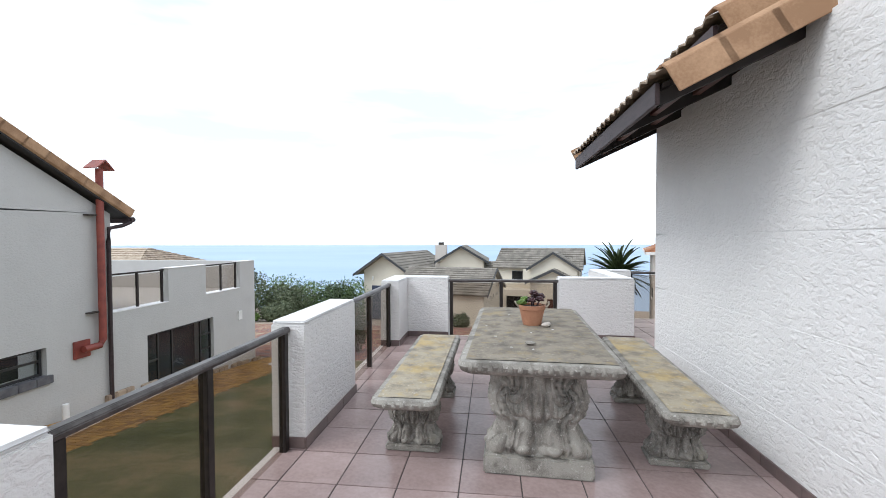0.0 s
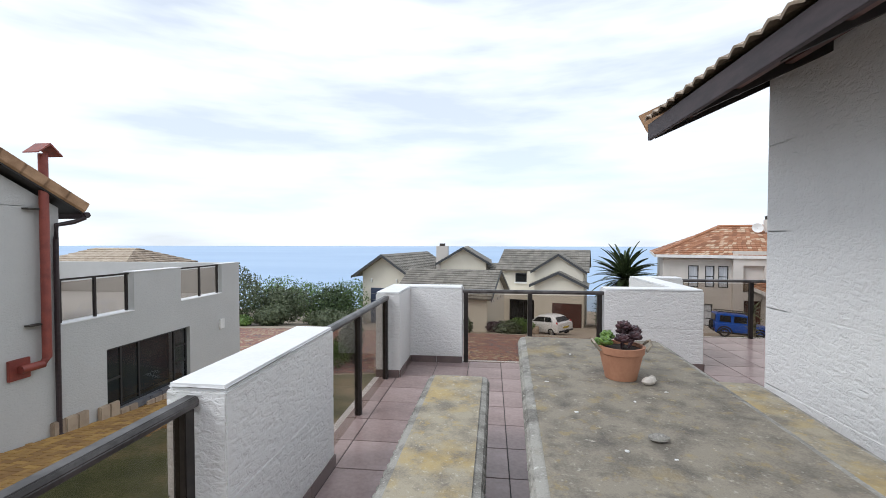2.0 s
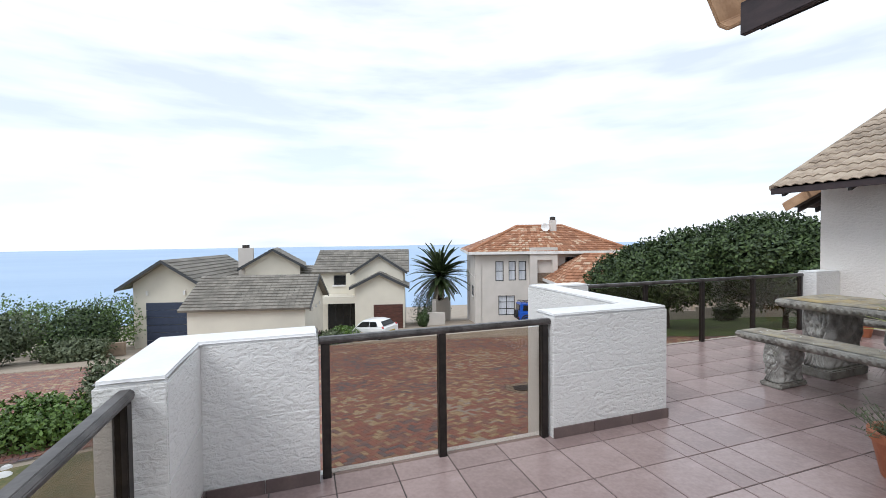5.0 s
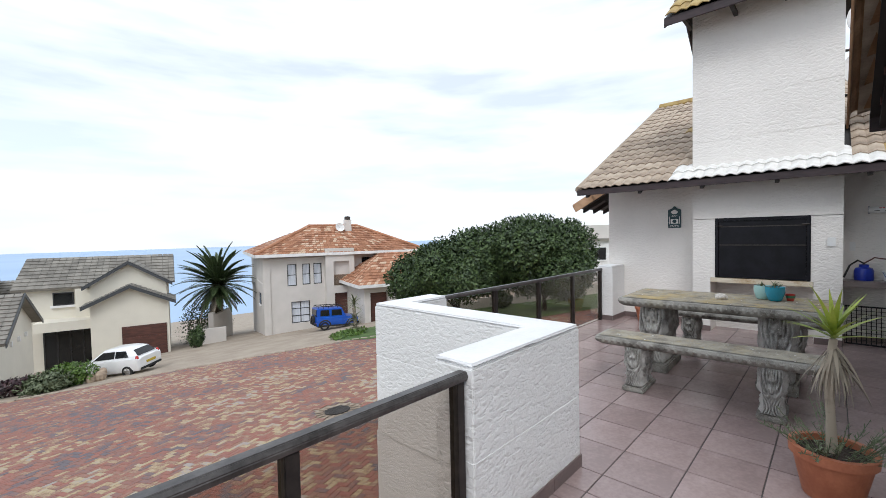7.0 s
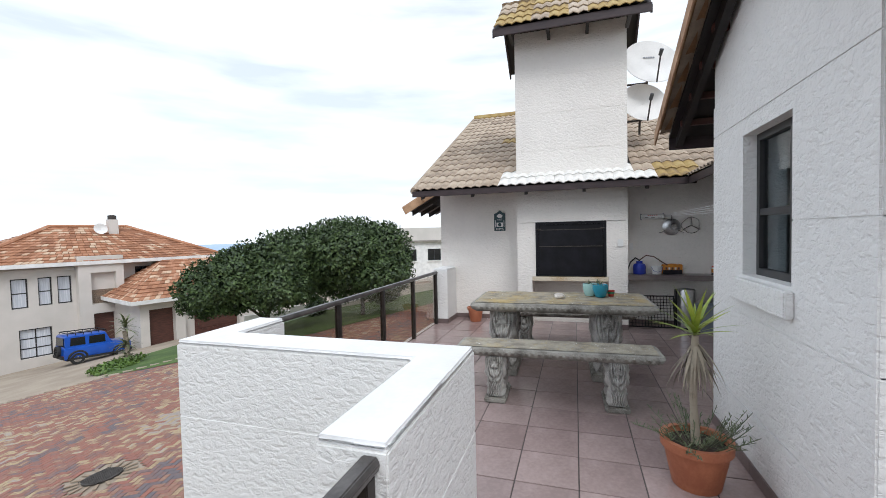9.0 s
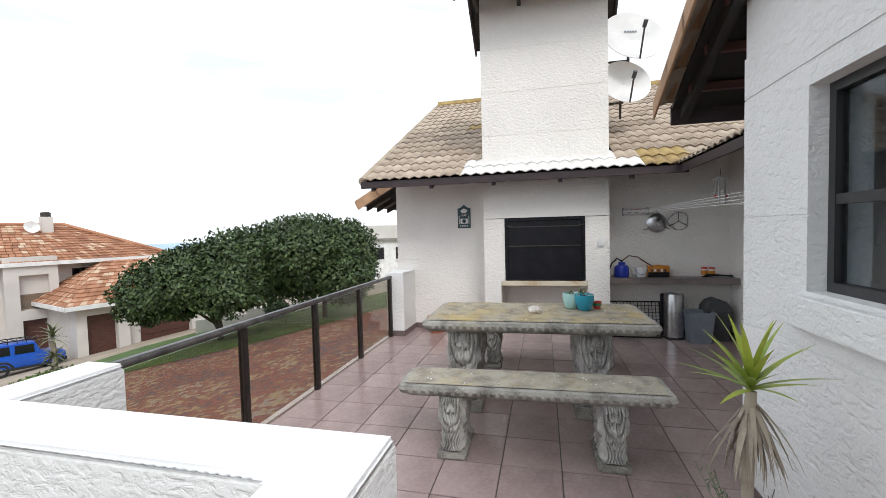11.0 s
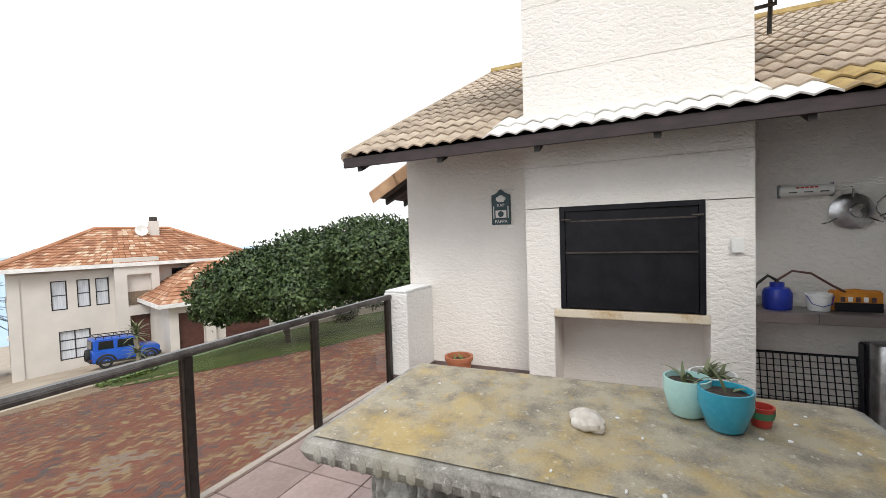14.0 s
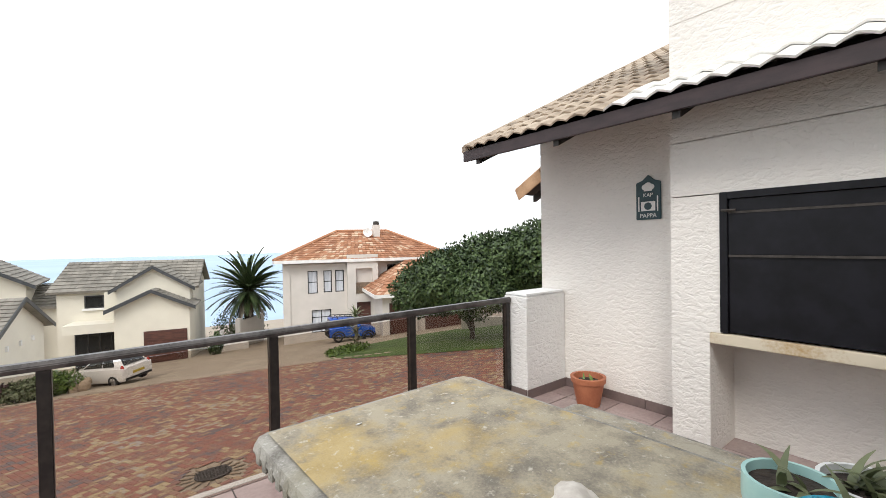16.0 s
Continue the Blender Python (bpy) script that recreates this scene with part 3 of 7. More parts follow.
def parapet(name, boxes, label, joints=(0.5,)):
    """A rough plastered parapet with a smooth white coping."""
    p = thing(name, label, "parapet", kind="structure")
    for n, (x0, y0, x1, y1) in enumerate(boxes):
        g = Geo()
        g.box((x0 + 0.004, y0 + 0.004, -0.2), (x1 - 0.004, y1 - 0.004, 0.95))
        for z0, z1 in ((-0.25, 0.4975), (0.5025, 0.962)):
            g.box((x0, y0, z0), (x1, y1, z1))
        g.obj("plastered_wall", M_WALL, p, bevel=0.006)
    return p


def coping(p, polys):
    for poly in polys:
        Geo().loft([[(x, y, 0.962) for x, y in poly], [(x, y, 0.99) for x, y in poly]]).obj("coping", M_CAP, p, bevel=0.02)


pa = parapet("parapet_near", [(-1.75, -2.5, -1.45, 1.62)], "white rough-plastered parapet with a smooth coping")
coping(pa, [[(-1.752, -2.5), (-1.448, -2.5), (-1.448, 1.622), (-1.752, 1.622)]])
pb = parapet("parapet_middle", [(-1.66, 3.43, -1.385, 4.63)], "short white rough-plastered parapet between two glass railings")
coping(pb, [[(-1.662, 3.428), (-1.383, 3.428), (-1.383, 4.632), (-1.662, 4.632)]])
pc = parapet("parapet_corner", [(-1.62, 6.55, -1.335, 7.2), (-1.62, 7.2, -0.655, 7.46)], "L-shaped white rough-plastered corner parapet")
coping(pc, [[(-1.622, 6.548), (-1.333, 6.548), (-1.333, 7.198), (-0.653, 7.198), (-0.653, 7.462), (-1.622, 7.462)]])
pd = parapet("parapet_angle", [(1.12, 7.2, 2.28, 7.46), (2.0, 7.46, 2.28, 9.1), (2.28, 8.86, 2.75, 9.1)], "angled white rough-plastered parapet beside the gate-width railing")
coping(pd, [[(1.118, 7.198), (2.282, 7.198), (2.282, 8.858), (2.752, 8.858), (2.752, 9.102), (1.998, 9.102), (1.998, 7.462), (1.118, 7.462)]])
pe = parapet("parapet_stub", [(7.2, 8.86, 7.797, 9.14)], "white plastered stub parapet against the back wall")
coping(pe, [[(7.198, 8.858), (7.797, 8.858), (7.797, 9.142), (7.198, 9.142)]])


def skirting(runs):
    s = thing("skirting", "brown ceramic tile skirting along the walls and parapets", "skirting", kind="structure")
    for (x0, y0, x1, y1) in runs:
        n = max(1, round(max(x1 - x0, y1 - y0) / T))
        for i in range(n):
            if x1 - x0 > y1 - y0:
                a, b = x0 + (x1 - x0) * i / n, x0 + (x1 - x0) * (i + 1) / n - 0.003
                q = B((a, y0, 0.0), (b, y1, 0.085))
            else:
                a, b = y0 + (y1 - y0) * i / n, y0 + (y1 - y0) * (i + 1) / n - 0.003
                q = B((x0, a, 0.0), (x1, b, 0.085))
            q.obj("skirting_tile", M_SKIRT, s, bevel=0.002)


skirting([(-1.385, 3.42, -1.373, 4.64), (-1.66, 3.416, -1.385, 3.43), (-1.62, 6.536, -1.335, 6.55), (-1.335, 6.55, -1.323, 7.2), (-1.323, 7.188, -0.655, 7.2), (1.12, 7.188, 2.28, 7.2),
          (2.28, 7.19, 2.292, 8.86), (7.186, 8.86, 7.2, 9.14), (7.2, 8.848, 7.788, 8.86), (7.788, 7.62, 7.8, 8.86), (7.296, 7.35, 7.31, 7.6), (7.296, 5.83, 7.31, 6.12), (7.31, 7.6, 7.788, 7.612),
          (3.95, 4.15, 7.8, 4.162), (7.788, 4.162, 7.8, 5.83), (1.956, -2.5, 1.97, 5.56), (1.97, 5.55, 3.95, 5.562), (7.78, 6.12, 7.795, 7.35)])


# ---- railings ----
def railing(name, p0, p1, posts, label, h=0.95):
    """Top rail on square posts with smoked glass between them."""
    r = thing(name, label, "railing")
    a, b = Vector((*p0, 0)), Vector((*p1, 0))
    d = b - a
    L = d.length
    rot = math.degrees(math.atan2(d.y, d.x))
    m = pose(p0[0], p0[1], 0, 0, 0, rot)
    prof = [(-0.03, h - 0.045), (0.03, h - 0.045), (0.036, h - 0.02), (0.024, h), (-0.024, h), (-0.036, h - 0.02)]
    Geo().prism(prof, 0.0, L, 0, m).obj("top_rail", M_TOPRAIL, r, "worn brown-grey metal top rail", bevel=0.004)
    for s in posts:
        Geo().box((s - 0.028, -0.028, -0.05), (s + 0.028, 0.028, h - 0.044), m).obj("post", M_RAIL, r, bevel=0.004)
        Geo().box((s - 0.034, -0.06, -0.14), (s + 0.034, 0.034, -0.02), m).obj("base_bracket", M_RAIL, r, bevel=0.004)
    for s0, s1 in zip(posts, posts[1:]):
        gl = Geo().box((s0 + 0.03, -0.004, 0.0), (s1 - 0.03, 0.004, h - 0.06), m).obj("glass_panel", M_SMOKE, r, "smoked glass panel")
        gl.visible_shadow = False
    return r


railing("railing", (-1.53, 1.63), (-1.53, 3.42), [0.05, 0.87, 1.74], "dark metal railing with smoked glass panels")
railing("railing", (-1.49, 4.64), (-1.49, 6.54), [0.04, 0.86, 1.85], "dark metal railing with smoked glass panels")
railing("railing", (-0.65, 7.26), (1.12, 7.26), [0.04, 0.86, 1.72], "dark metal railing with smoked glass across the gap between parapets")
railing("railing", (2.76, 9.07), (7.19, 9.07), [0.05, 1.12, 2.2, 3.28, 4.39], "long dark metal railing with smoked glass panels")
for nm, a, b in (("trim_edge_a", (-1.64, 1.62, -0.25), (-1.575, 3.43, -0.002)), ("trim_edge_b", (-1.64, 4.63, -0.25), (-1.575, 6.55, -0.002)), ("trim_edge_c", (-0.655, 7.3, -0.25), (1.12, 7.36, -0.002)), ("trim_edge_d", (2.75, 9.1, -0.25), (7.2, 9.16, -0.002))):
    B(a, b).obj(nm, M_CAP, label="pale plastered floor edge", kind="structure", category="edge", bevel=0.004)


# ---- tiled roofs ----
def tile_unit(w=0.30, l=0.40, amp=0.030):
    """One double-roll roof tile, lying in x (across) and y (up the slope)."""
    n = 9
    g = Geo()
    top, bot = [], []
    for y, lift in ((0.0, 0.022), (l, 0.0)):
        for i in range(n):
            u = i / (n - 1)
            z = amp * (0.5 - 0.5 * math.cos(4 * math.pi * u)) ** 0.8 + lift
            top.append((u * w * 1.01, y, z + 0.014))
            bot.append((u * w * 1.01, y, z))
    v = top + bot
    f = []
    for i in range(n - 1):
        f.append((i, i + 1, n + i + 1, n + i))
        f.append((2 * n + i, 2 * n + i + 1, i + 1, i))
    g.add(v, f)
    return g


def slope_pose(o, across, up):
    x, y = Vector(across).normalized(), Vector(up).normalized()
    z = x.cross(y)
    return Matrix(((x.x, y.x, z.x, o[0]), (x.y, y.y, z.y, o[1]), (x.z, y.z, z.z, o[2]), (0, 0, 0, 1)))


def tiled_slope(parent, o, across, up, ncol, nrow, keep=lambda p: True, material=lambda p: M_ROOF, w=0.30, l=0.33):
    base = slope_pose(o, across, up)
    first = {}
    for j in range(nrow):
        for i in range(ncol):
            c = base @ Vector((i * w + w / 2, j * l + l / 2, 0))
            if not keep(c):
                continue
            mt = material(c)
            m = base @ pose(i * w, j * l, random.uniform(0, 0.004), random.uniform(-0.4, 0.4), random.uniform(-0.4, 0.4), random.uniform(-0.5, 0.5))
            if mt.name not in first:
                first[mt.name] = tile_unit().obj("roof_tile", mt, parent, smooth=True, at=m)
            else:
                lay(first[mt.name], "roof_tile", parent, m)


S = 0.5
SL = math.hypot(1, S)


def deck(name, pts, label, parent=None, material=None):
    g = Geo()
    up = Vector((0, 0, 0.03))
    g.loft([[Vector(p) - up for p in pts], [Vector(p) for p in pts]])
    return g.obj(name, material or M_BLACKWOOD, parent, label)


def verge(parent, p0, p1, n, drop, name="verge_tile"):
    """Angled tan cover tiles along a sloping roof edge."""
    a, b = Vector(p0), Vector(p1)
    d = (b - a) / n
    for i in range(n):
        o = a + d * i
        m = slope_pose(o, Vector(drop), d)
        k = d.length
        g = Geo()
        g.prism([(-0.02, 0.075), (0.1, 0.075), (0.135, 0.04), (0.15, -0.13), (0.135, -0.13), (0.12, 0.03), (0.09, 0.06), (-0.02, 0.06)], -0.02, k + 0.03, 1, m)
        g.obj(name, M_RIDGE, parent, bevel=0.004)


# braai wing roof
EX, EY, EZ, TOPX = 6.95, 5.0, 2.37, 11.9
br = thing("roof_braai", "sandy concrete tile roof with patches of yellow lichen", "roof", kind="structure")
deck("deck", [(EX, 9.36, EZ), (TOPX, 9.36, EZ + S * (TOPX - EX)), (TOPX, EY - (TOPX - EX), EZ + S * (TOPX - EX)), (EX, EY, EZ)], "", br)
deck("deck", [(3.4, EY, EZ), (EX, EY, EZ), (TOPX, EY - (TOPX - EX), EZ + S * (TOPX - EX)), (3.4, EY - (TOPX - EX), EZ + S * (TOPX - EX))], "", br)


def braai_mat(c):
    if abs(c.y - 6.715) < 0.885 + 0.34 - 0.36 * (c.x - 6.95) and c.x < 8.0:
        return M_WHITEWASH
    if noise.noise(Vector((c.x * 0.9, c.y * 0.9, 3))) > 0.56 or (4.9 < c.y < 5.5 and c.x < 7.2 + 0.7 * random.random()):
        return M_ROOF_LICHEN
    return M_ROOF


def braai_keep(c):
    if 5.88 < c.y < 7.55 and 7.4 < c.x < 8.25:
        return False
    return c.x - EX > EY - c.y - 0.15


tiled_slope(br, (EX - 0.06, 9.36, EZ), (0, -1, 0), (1, 0, S), 22, 17, braai_keep, braai_mat)
tiled_slope(br, (EX + 5, EY + 0.06, EZ), (-1, 0, 0), (0, -1, S), 28, 9, lambda c: EY - c.y > c.x - EX - 0.1 and c.x > 4.0 + 0.0 * c.y, lambda c: M_ROOF_LICHEN if noise.noise(c) > 0.45 else M_ROOF)
B((EX - 0.05, 4.95, EZ - 0.085), (EX - 0.02, 9.38, EZ + 0.015)).obj("fascia", M_FASCIA, br, "dark purple-brown fascia board", bevel=0.003)
B((4.2, EY + 0.02, EZ - 0.085), (EX - 0.02, EY + 0.05, EZ + 0.015)).obj("fascia", M_FASCIA, br, bevel=0.003)
for y in (9.2, 8.3, 7.4, 6.5, 5.6):
    Geo().prism([(EX - 0.02, EZ - 0.13), (EX - 0.02, EZ - 0.04), (8.0, EZ - 0.04 + S * 1.05), (8.0, EZ - 0.14 + S * 1.05)], y - 0.025, y + 0.025, 1).obj("rafter", M_BLACKWOOD, br)
Geo().tube([(EX - 0.02, 9.36, EZ + 0.02), (TOPX, 9.36, EZ + 0.02 + S * (TOPX - EX))], 0.07, 8).obj("verge_roll", M_ROOF, br)
Geo().tube([(TOPX, 9.36, EZ + S * 4.95 + 0.05), (TOPX, 0.5, EZ + S * 4.95 + 0.05)], 0.11, 8).obj("ridge_roll", M_ROOF_LICHEN, br)
deck("rear_slope", [(TOPX, 9.36, EZ + S * 4.95), (TOPX + 4, 9.36, EZ + 0.5), (TOPX + 4, 0, EZ + 0.5), (TOPX, 0, EZ + S * 4.95)], "", br)

# lower verge behind the gable corner
lv = thing("roof_lower", "tan tiled lower verge with dark rafters", "roof", kind="structure")
deck("deck", [(8.85, 10.28, 2.19), (11.0, 10.28, 2.19), (11.0, 9.05, 2.86), (8.85, 9.05, 2.86)], "", lv)
verge(lv, (8.87, 10.32, 2.20), (8.87, 9.05, 2.90), 3, (-1, 0, 0))
tiled_slope(lv, (11.0, 10.32, 2.19), (-1, 0, 0), (0, -1, 0.545), 7, 4)
for x in (8.95, 9.5, 10.1):
    Geo().prism([(9.1, 2.62), (10.2, 2.06), (10.2, 2.15), (9.1, 2.76)], x, x + 0.06, 0).obj("rafter", M_BLACKWOOD, lv)
Geo().prism([(9.1, 2.15), (9.1, 2.3), (9.7, 2.42), (9.7, 2.3)], 8.97, 9.03, 0).obj("bracket", M_BLACKWOOD, lv)

# chimney breast with built-in barbecue
ch = thing("chimney_breast", "warm white plastered chimney breast of a built-in barbecue", "chimney", kind="structure")
CX0, CX1, CY0, CY1 = 7.31, 8.3, 5.83, 7.6
HY0, HY1 = 6.125, 7.355
q = Geo()
for a, b in (((CX0, CY0, 0), (7.8, HY0, 0.858)), ((CX0, HY1, 0), (7.8, CY1, 0.858)), ((CX0, CY0, 0.86), (7.8, 6.16, 1.78)), ((CX0, 7.28, 0.86), (7.8, CY1, 1.78)),
             ((CX0, CY0, 1.788), (7.8, CY1, 2.16)), ((CX0, CY0, 2.165), (CX1, CY1, 3.0)), ((CX0, CY0, 3.006), (CX1, CY1, 3.62)), ((CX0, CY0, 3.626), (CX1, CY1, 4.24)), ((CX0, CY0, 4.246), (CX1, CY1, 5.0))):
    q.box(a, b)
q.box((CX0 + 0.006, CY0 + 0.006, 1.792), (7.79, CY1 - 0.006, 2.4)).box((CX0 + 0.006, CY0 + 0.006, 2.1), (CX1 - 0.006, CY1 - 0.006, 4.9))
q.obj("plastered_wall", M_WARM, ch)
B((CX0 - 0.015, HY0 + 0.002, 0.785), (7.76, HY1 - 0.002, 0.858)).obj("lintel", M_STAIN, ch, "rust-stained plaster lintel", bevel=0.006)
B((7.77, HY0, 0.0), (7.796, HY1, 0.79)).obj("back_panel", M_WARM, ch)
B((7.5, 6.16, 0.862), (7.79, 7.28, 1.78)).obj("firebox", M_BLACK, ch)

bd = thing("barbecue_door", "black steel sliding barbecue door panels in a flat frame", "barbecue door")
B((CX0 - 0.012, 6.155, 0.866), (CX0 + 0.05, 6.2, 1.79)).obj("frame_side", M_BLACK, bd, bevel=0.003)
B((CX0 - 0.012, 7.245, 0.866), (CX0 + 0.05, 7.29, 1.79)).obj("frame_side", M_BLACK, bd, bevel=0.003)
B((CX0 - 0.012, 6.2, 1.745), (CX0 + 0.05, 7.245, 1.79)).obj("frame_top", M_BLACK, bd, bevel=0.003)
for z0, z1, x in ((0.872, 1.375, 0.012), (1.38, 1.655, 0.004), (1.66, 1.742, 0.014)):
    B((CX0 + x - 0.006, 6.203, z0), (CX0 + x + 0.012, 7.242, z1)).obj("panel", M_BLACK, bd, bevel=0.004)
B((CX0 - 0.008, 6.203, 1.366), (CX0 + 0.006, 7.242, 1.38)).obj("edge_strip", M_IRON, bd, "worn bare-metal panel edge")
B((CX0 - 0.006, 6.203, 1.648), (CX0 + 0.006, 7.242, 1.662)).obj("edge_strip", M_IRON, bd)
for y in (6.2, 7.22):
    Geo().tube([(CX0 - 0.035, y - 0.03, 1.668), (CX0 - 0.035, y + 0.05, 1.668)], 0.01, 6).tube([(CX0 - 0.035, y, 1.668), (CX0 + 0.01, y, 1.668)], 0.008, 6).obj("catch", M_IRON, bd)

cap = thing("roof_chimney", "small sandy tiled gable roof on the chimney, mossy with yellow lichen", "roof", kind="structure")
CE, CZ = 6.84, 4.9
CR = 7.81
deck("deck", [(CE, 7.86, CZ), (CR, 7.86, CZ + 0.8), (CR, 5.56, CZ + 0.8), (CE, 5.56, CZ)], "", cap)
deck("deck", [(2 * CR - CE, 7.86, CZ), (CR, 7.86, CZ + 0.8), (CR, 5.56, CZ + 0.8), (2 * CR - CE, 5.56, CZ)], "", cap)
tiled_slope(cap, (CE - 0.05, 7.86, CZ), (0, -1, 0), (1, 0, 0.82), 8, 4, w=0.2875, material=lambda c: M_ROOF_LICHEN if random.random() < 0.6 else M_ROOF)
tiled_slope(cap, (2 * CR - CE + 0.05, 5.56, CZ), (0, 1, 0), (-1, 0, 0.82), 8, 4, w=0.2875)
B((CE - 0.04, 5.54, CZ - 0.11), (CE - 0.01, 7.88, CZ + 0.012)).obj("fascia", M_FASCIA, cap, bevel=0.003)
for y in (7.86, 5.53):
    Geo().prism([(CE, CZ - 0.12), (CE, CZ), (CR, CZ + 0.79), (2 * CR - CE, CZ), (2 * CR - CE, CZ - 0.12), (CR, CZ + 0.66)], y, y + 0.03, 1).obj("bargeboard", M_FASCIA, cap)
for y in (5.8, 6.4, 7.0, 7.6):
    B((CE, y, CZ - 0.08), (CX0 + 0.02, y + 0.05, CZ - 0.02)).obj("rafter", M_BLACKWOOD, cap)
for y in (CY0 + 0.01, CY1 - 0.01):
    Geo().prism([(CX0 + 0.01, 4.95), (CX1 - 0.01, 4.95), (CR, 5.55)], y - 0.01, y + 0.01, 1).obj("gable_infill", M_WARM, cap)

# house gable roof with deep overhang
gr = thing("roof_gable", "sandy concrete tile gable roof with tan verge tiles and dark eaves", "roof", kind="structure")
G0, G1, GR, GZ, GV, GN = 1.12, 4.86, 2.99, 2.60, 5.70, 3.15
GH = GZ + 0.47 * (GR - G0)
deck("deck", [(G0, GV, GZ), (GR, GV, GH), (GR, GN, GH), (G0, GN, GZ)], "", gr)
deck("deck", [(G1, GV, GZ), (GR, GV, GH), (GR, GN, GH), (G1, GN, GZ)], "", gr)
tiled_slope(gr, (G0 - 0.06, GV - 0.02, GZ), (0, -1, 0), (1, 0, 0.47), 9, 6, lambda c: c.x < GR, w=0.288)
tiled_slope(gr, (G1 + 0.06, GN + 0.02, GZ), (0, 1, 0), (-1, 0, 0.47), 9, 6, lambda c: c.x > GR, w=0.288)
B((G0 - 0.04, GN + 0.02, GZ - 0.13), (G0 - 0.01, GV, GZ + 0.01)).obj("fascia", M_FASCIA, gr, "dark purple-brown fascia board", bevel=0.003)
B((G1 + 0.01, GN + 0.02, GZ - 0.15), (G1 + 0.04, GV, GZ + 0.01)).obj("fascia", M_FASCIA, gr, bevel=0.003)
for y in (GN + 0.05, 4.0, 4.9, GV - 0.12):
    for e, s in ((G0, 1), (G1, -1)):
        Geo().prism([(e, GZ - 0.13), (e, GZ - 0.04), (GR, GH - 0.04), (GR, GH - 0.16)], y, y + 0.06, 1).obj("rafter", M_BLACKWOOD, gr)
for e in (G0, G1):
    verge(gr, (e, GV, GZ + 0.02), (GR, GV, GH + 0.02), 5, (0, 1, 0))
verge(gr, (G0, GN, GZ + 0.02), (1.98, GN, GZ + 0.02 + 0.47 * 0.93), 3, (0, -1, 0))
Geo().tube([(GR, GV + 0.05, GH + 0.05), (GR, GN, GH + 0.05)], 0.12, 8).obj("ridge_roll", M_RIDGE, gr)
for k in range(5):
    for s in (1, -1):
        x = GR + s * (0.3 + k * 0.33)
        B((x - 0.025, 3.4, GH - 0.47 * abs(x - GR) - 0.09), (x + 0.025, GV - 0.05, GH - 0.47 * abs(x - GR) - 0.035)).obj("batten", M_BROWN, gr)
ur = thing("roof_upper", "higher sandy tiled eave with tan edge tiles", "roof", kind="structure")
deck("deck", [(1.62, 4.6, 3.10), (4.2, 4.6, 4.31), (4.2, 3.5, 4.31), (1.62, 3.5, 3.10)], "", ur)
tiled_slope(ur, (1.58, 4.6, 3.12), (0, -1, 0), (1, 0, 0.47), 4, 8, w=0.275)
B((1.59, 3.52, 2.98), (1.62, 4.6, 3.11)).obj("fascia", M_FASCIA, ur)
verge(ur, (1.58, 3.5, 3.12), (4.2, 3.5, 4.35), 7, (0, -1, 0))


# ---- windows of the house ----
def window_frame(name, m, w, h, mullions, transoms, label, material=None, glass=None, bar=0.045):
    """A window standing in the plane y = 0 of the pose m, its foot at the origin."""
    wdw = thing(name, label, "window", m, kind="structure")
    mt = material or M_FRAME
    for a, b in (((0, 0, 0), (w, 0.05, bar)), ((0, 0, h - bar), (w, 0.05, h)), ((0, 0, bar), (bar, 0.05, h - bar)), ((w - bar, 0, bar), (w, 0.05, h - bar))):
        B(a, b).obj("window_frame", mt, wdw)
    xs = [0] + list(mullions) + [w]
    for x in mullions:
        B((x - bar / 2, 0.002, bar), (x + bar / 2, 0.048, h - bar)).obj("mullion", mt, wdw)
    for x0, x1, z in transoms:
        B((x0, 0.004, z - bar / 2), (x1, 0.046, z + bar / 2)).obj("transom", mt, wdw)
    for x0, x1 in zip(xs, xs[1:]):
        p = B((x0 + 0.01, 0.02, 0.01), (x1 - 0.01, 0.028, h - 0.01)).obj("pane", glass or M_GLASS, wdw)
        p.visible_shadow = False
    return wdw


window_frame("window_1", pose(2.64, 5.42, 1.31), 0.68, 0.94, [0.2], [(0, 0.68, 0.42)], "charcoal-framed window deep in the white plaster wall")
B((2.6, 5.55, 1.14), (3.4, 5.6, 1.29)).obj("sill_1", M_WALL, label="plain plastered window sill block", kind="structure", category="sill", bevel=0.008)
window_frame("window_2", pose(5.3, 4.0, 1.22), 2.06, 0.84, [1.0, 1.56], [(1.56, 2.06, 0.38)], "charcoal-framed kitchen window in the recess wall")
B((5.2, 4.15, 1.08), (7.42, 4.175, 1.21)).obj("sill_2", M_WARM, label="plain plastered sill under the kitchen window", kind="structure", category="sill", bevel=0.006)
cu = thing("utensil_cup", "small red cup of kitchen utensils behind the window", "cup", pose(6.55, 3.94, 1.26))
Geo().lathe([(0.04, 0), (0.048, 0.11), (0.042, 0.11), (0.036, 0.01)], 14).obj("cup", M_RED, cu, smooth=True)
for i in range(4):
    Geo().tube([(0.01 * (i - 1.5), 0, 0.02), (0.03 * (i - 1.5), 0.0, 0.2)], 0.006, 6).ball((0.032 * (i - 1.5), 0, 0.21), (0.016, 0.008, 0.024), 8).obj("utensil", M_WHITEP, cu, smooth=True)
B((5.35, 3.86, 1.17), (7.3, 3.97, 1.22)).obj("inner_sill", M_TRIM, label="white inner window ledge", kind="structure", category="sill")


# ---- stone tables and benches ----
def ridge(p, e=0.6):
    """A rounded ridge with a sharp valley on either side."""
    return abs(math.sin(p)) ** e


def bump_at(m, t, m0, t0, rm, rt):
    q = ((m - m0) / rm) ** 2 + ((t - t0) / rt) ** 2
    return math.sqrt(1 - q) if q < 1 else 0.0


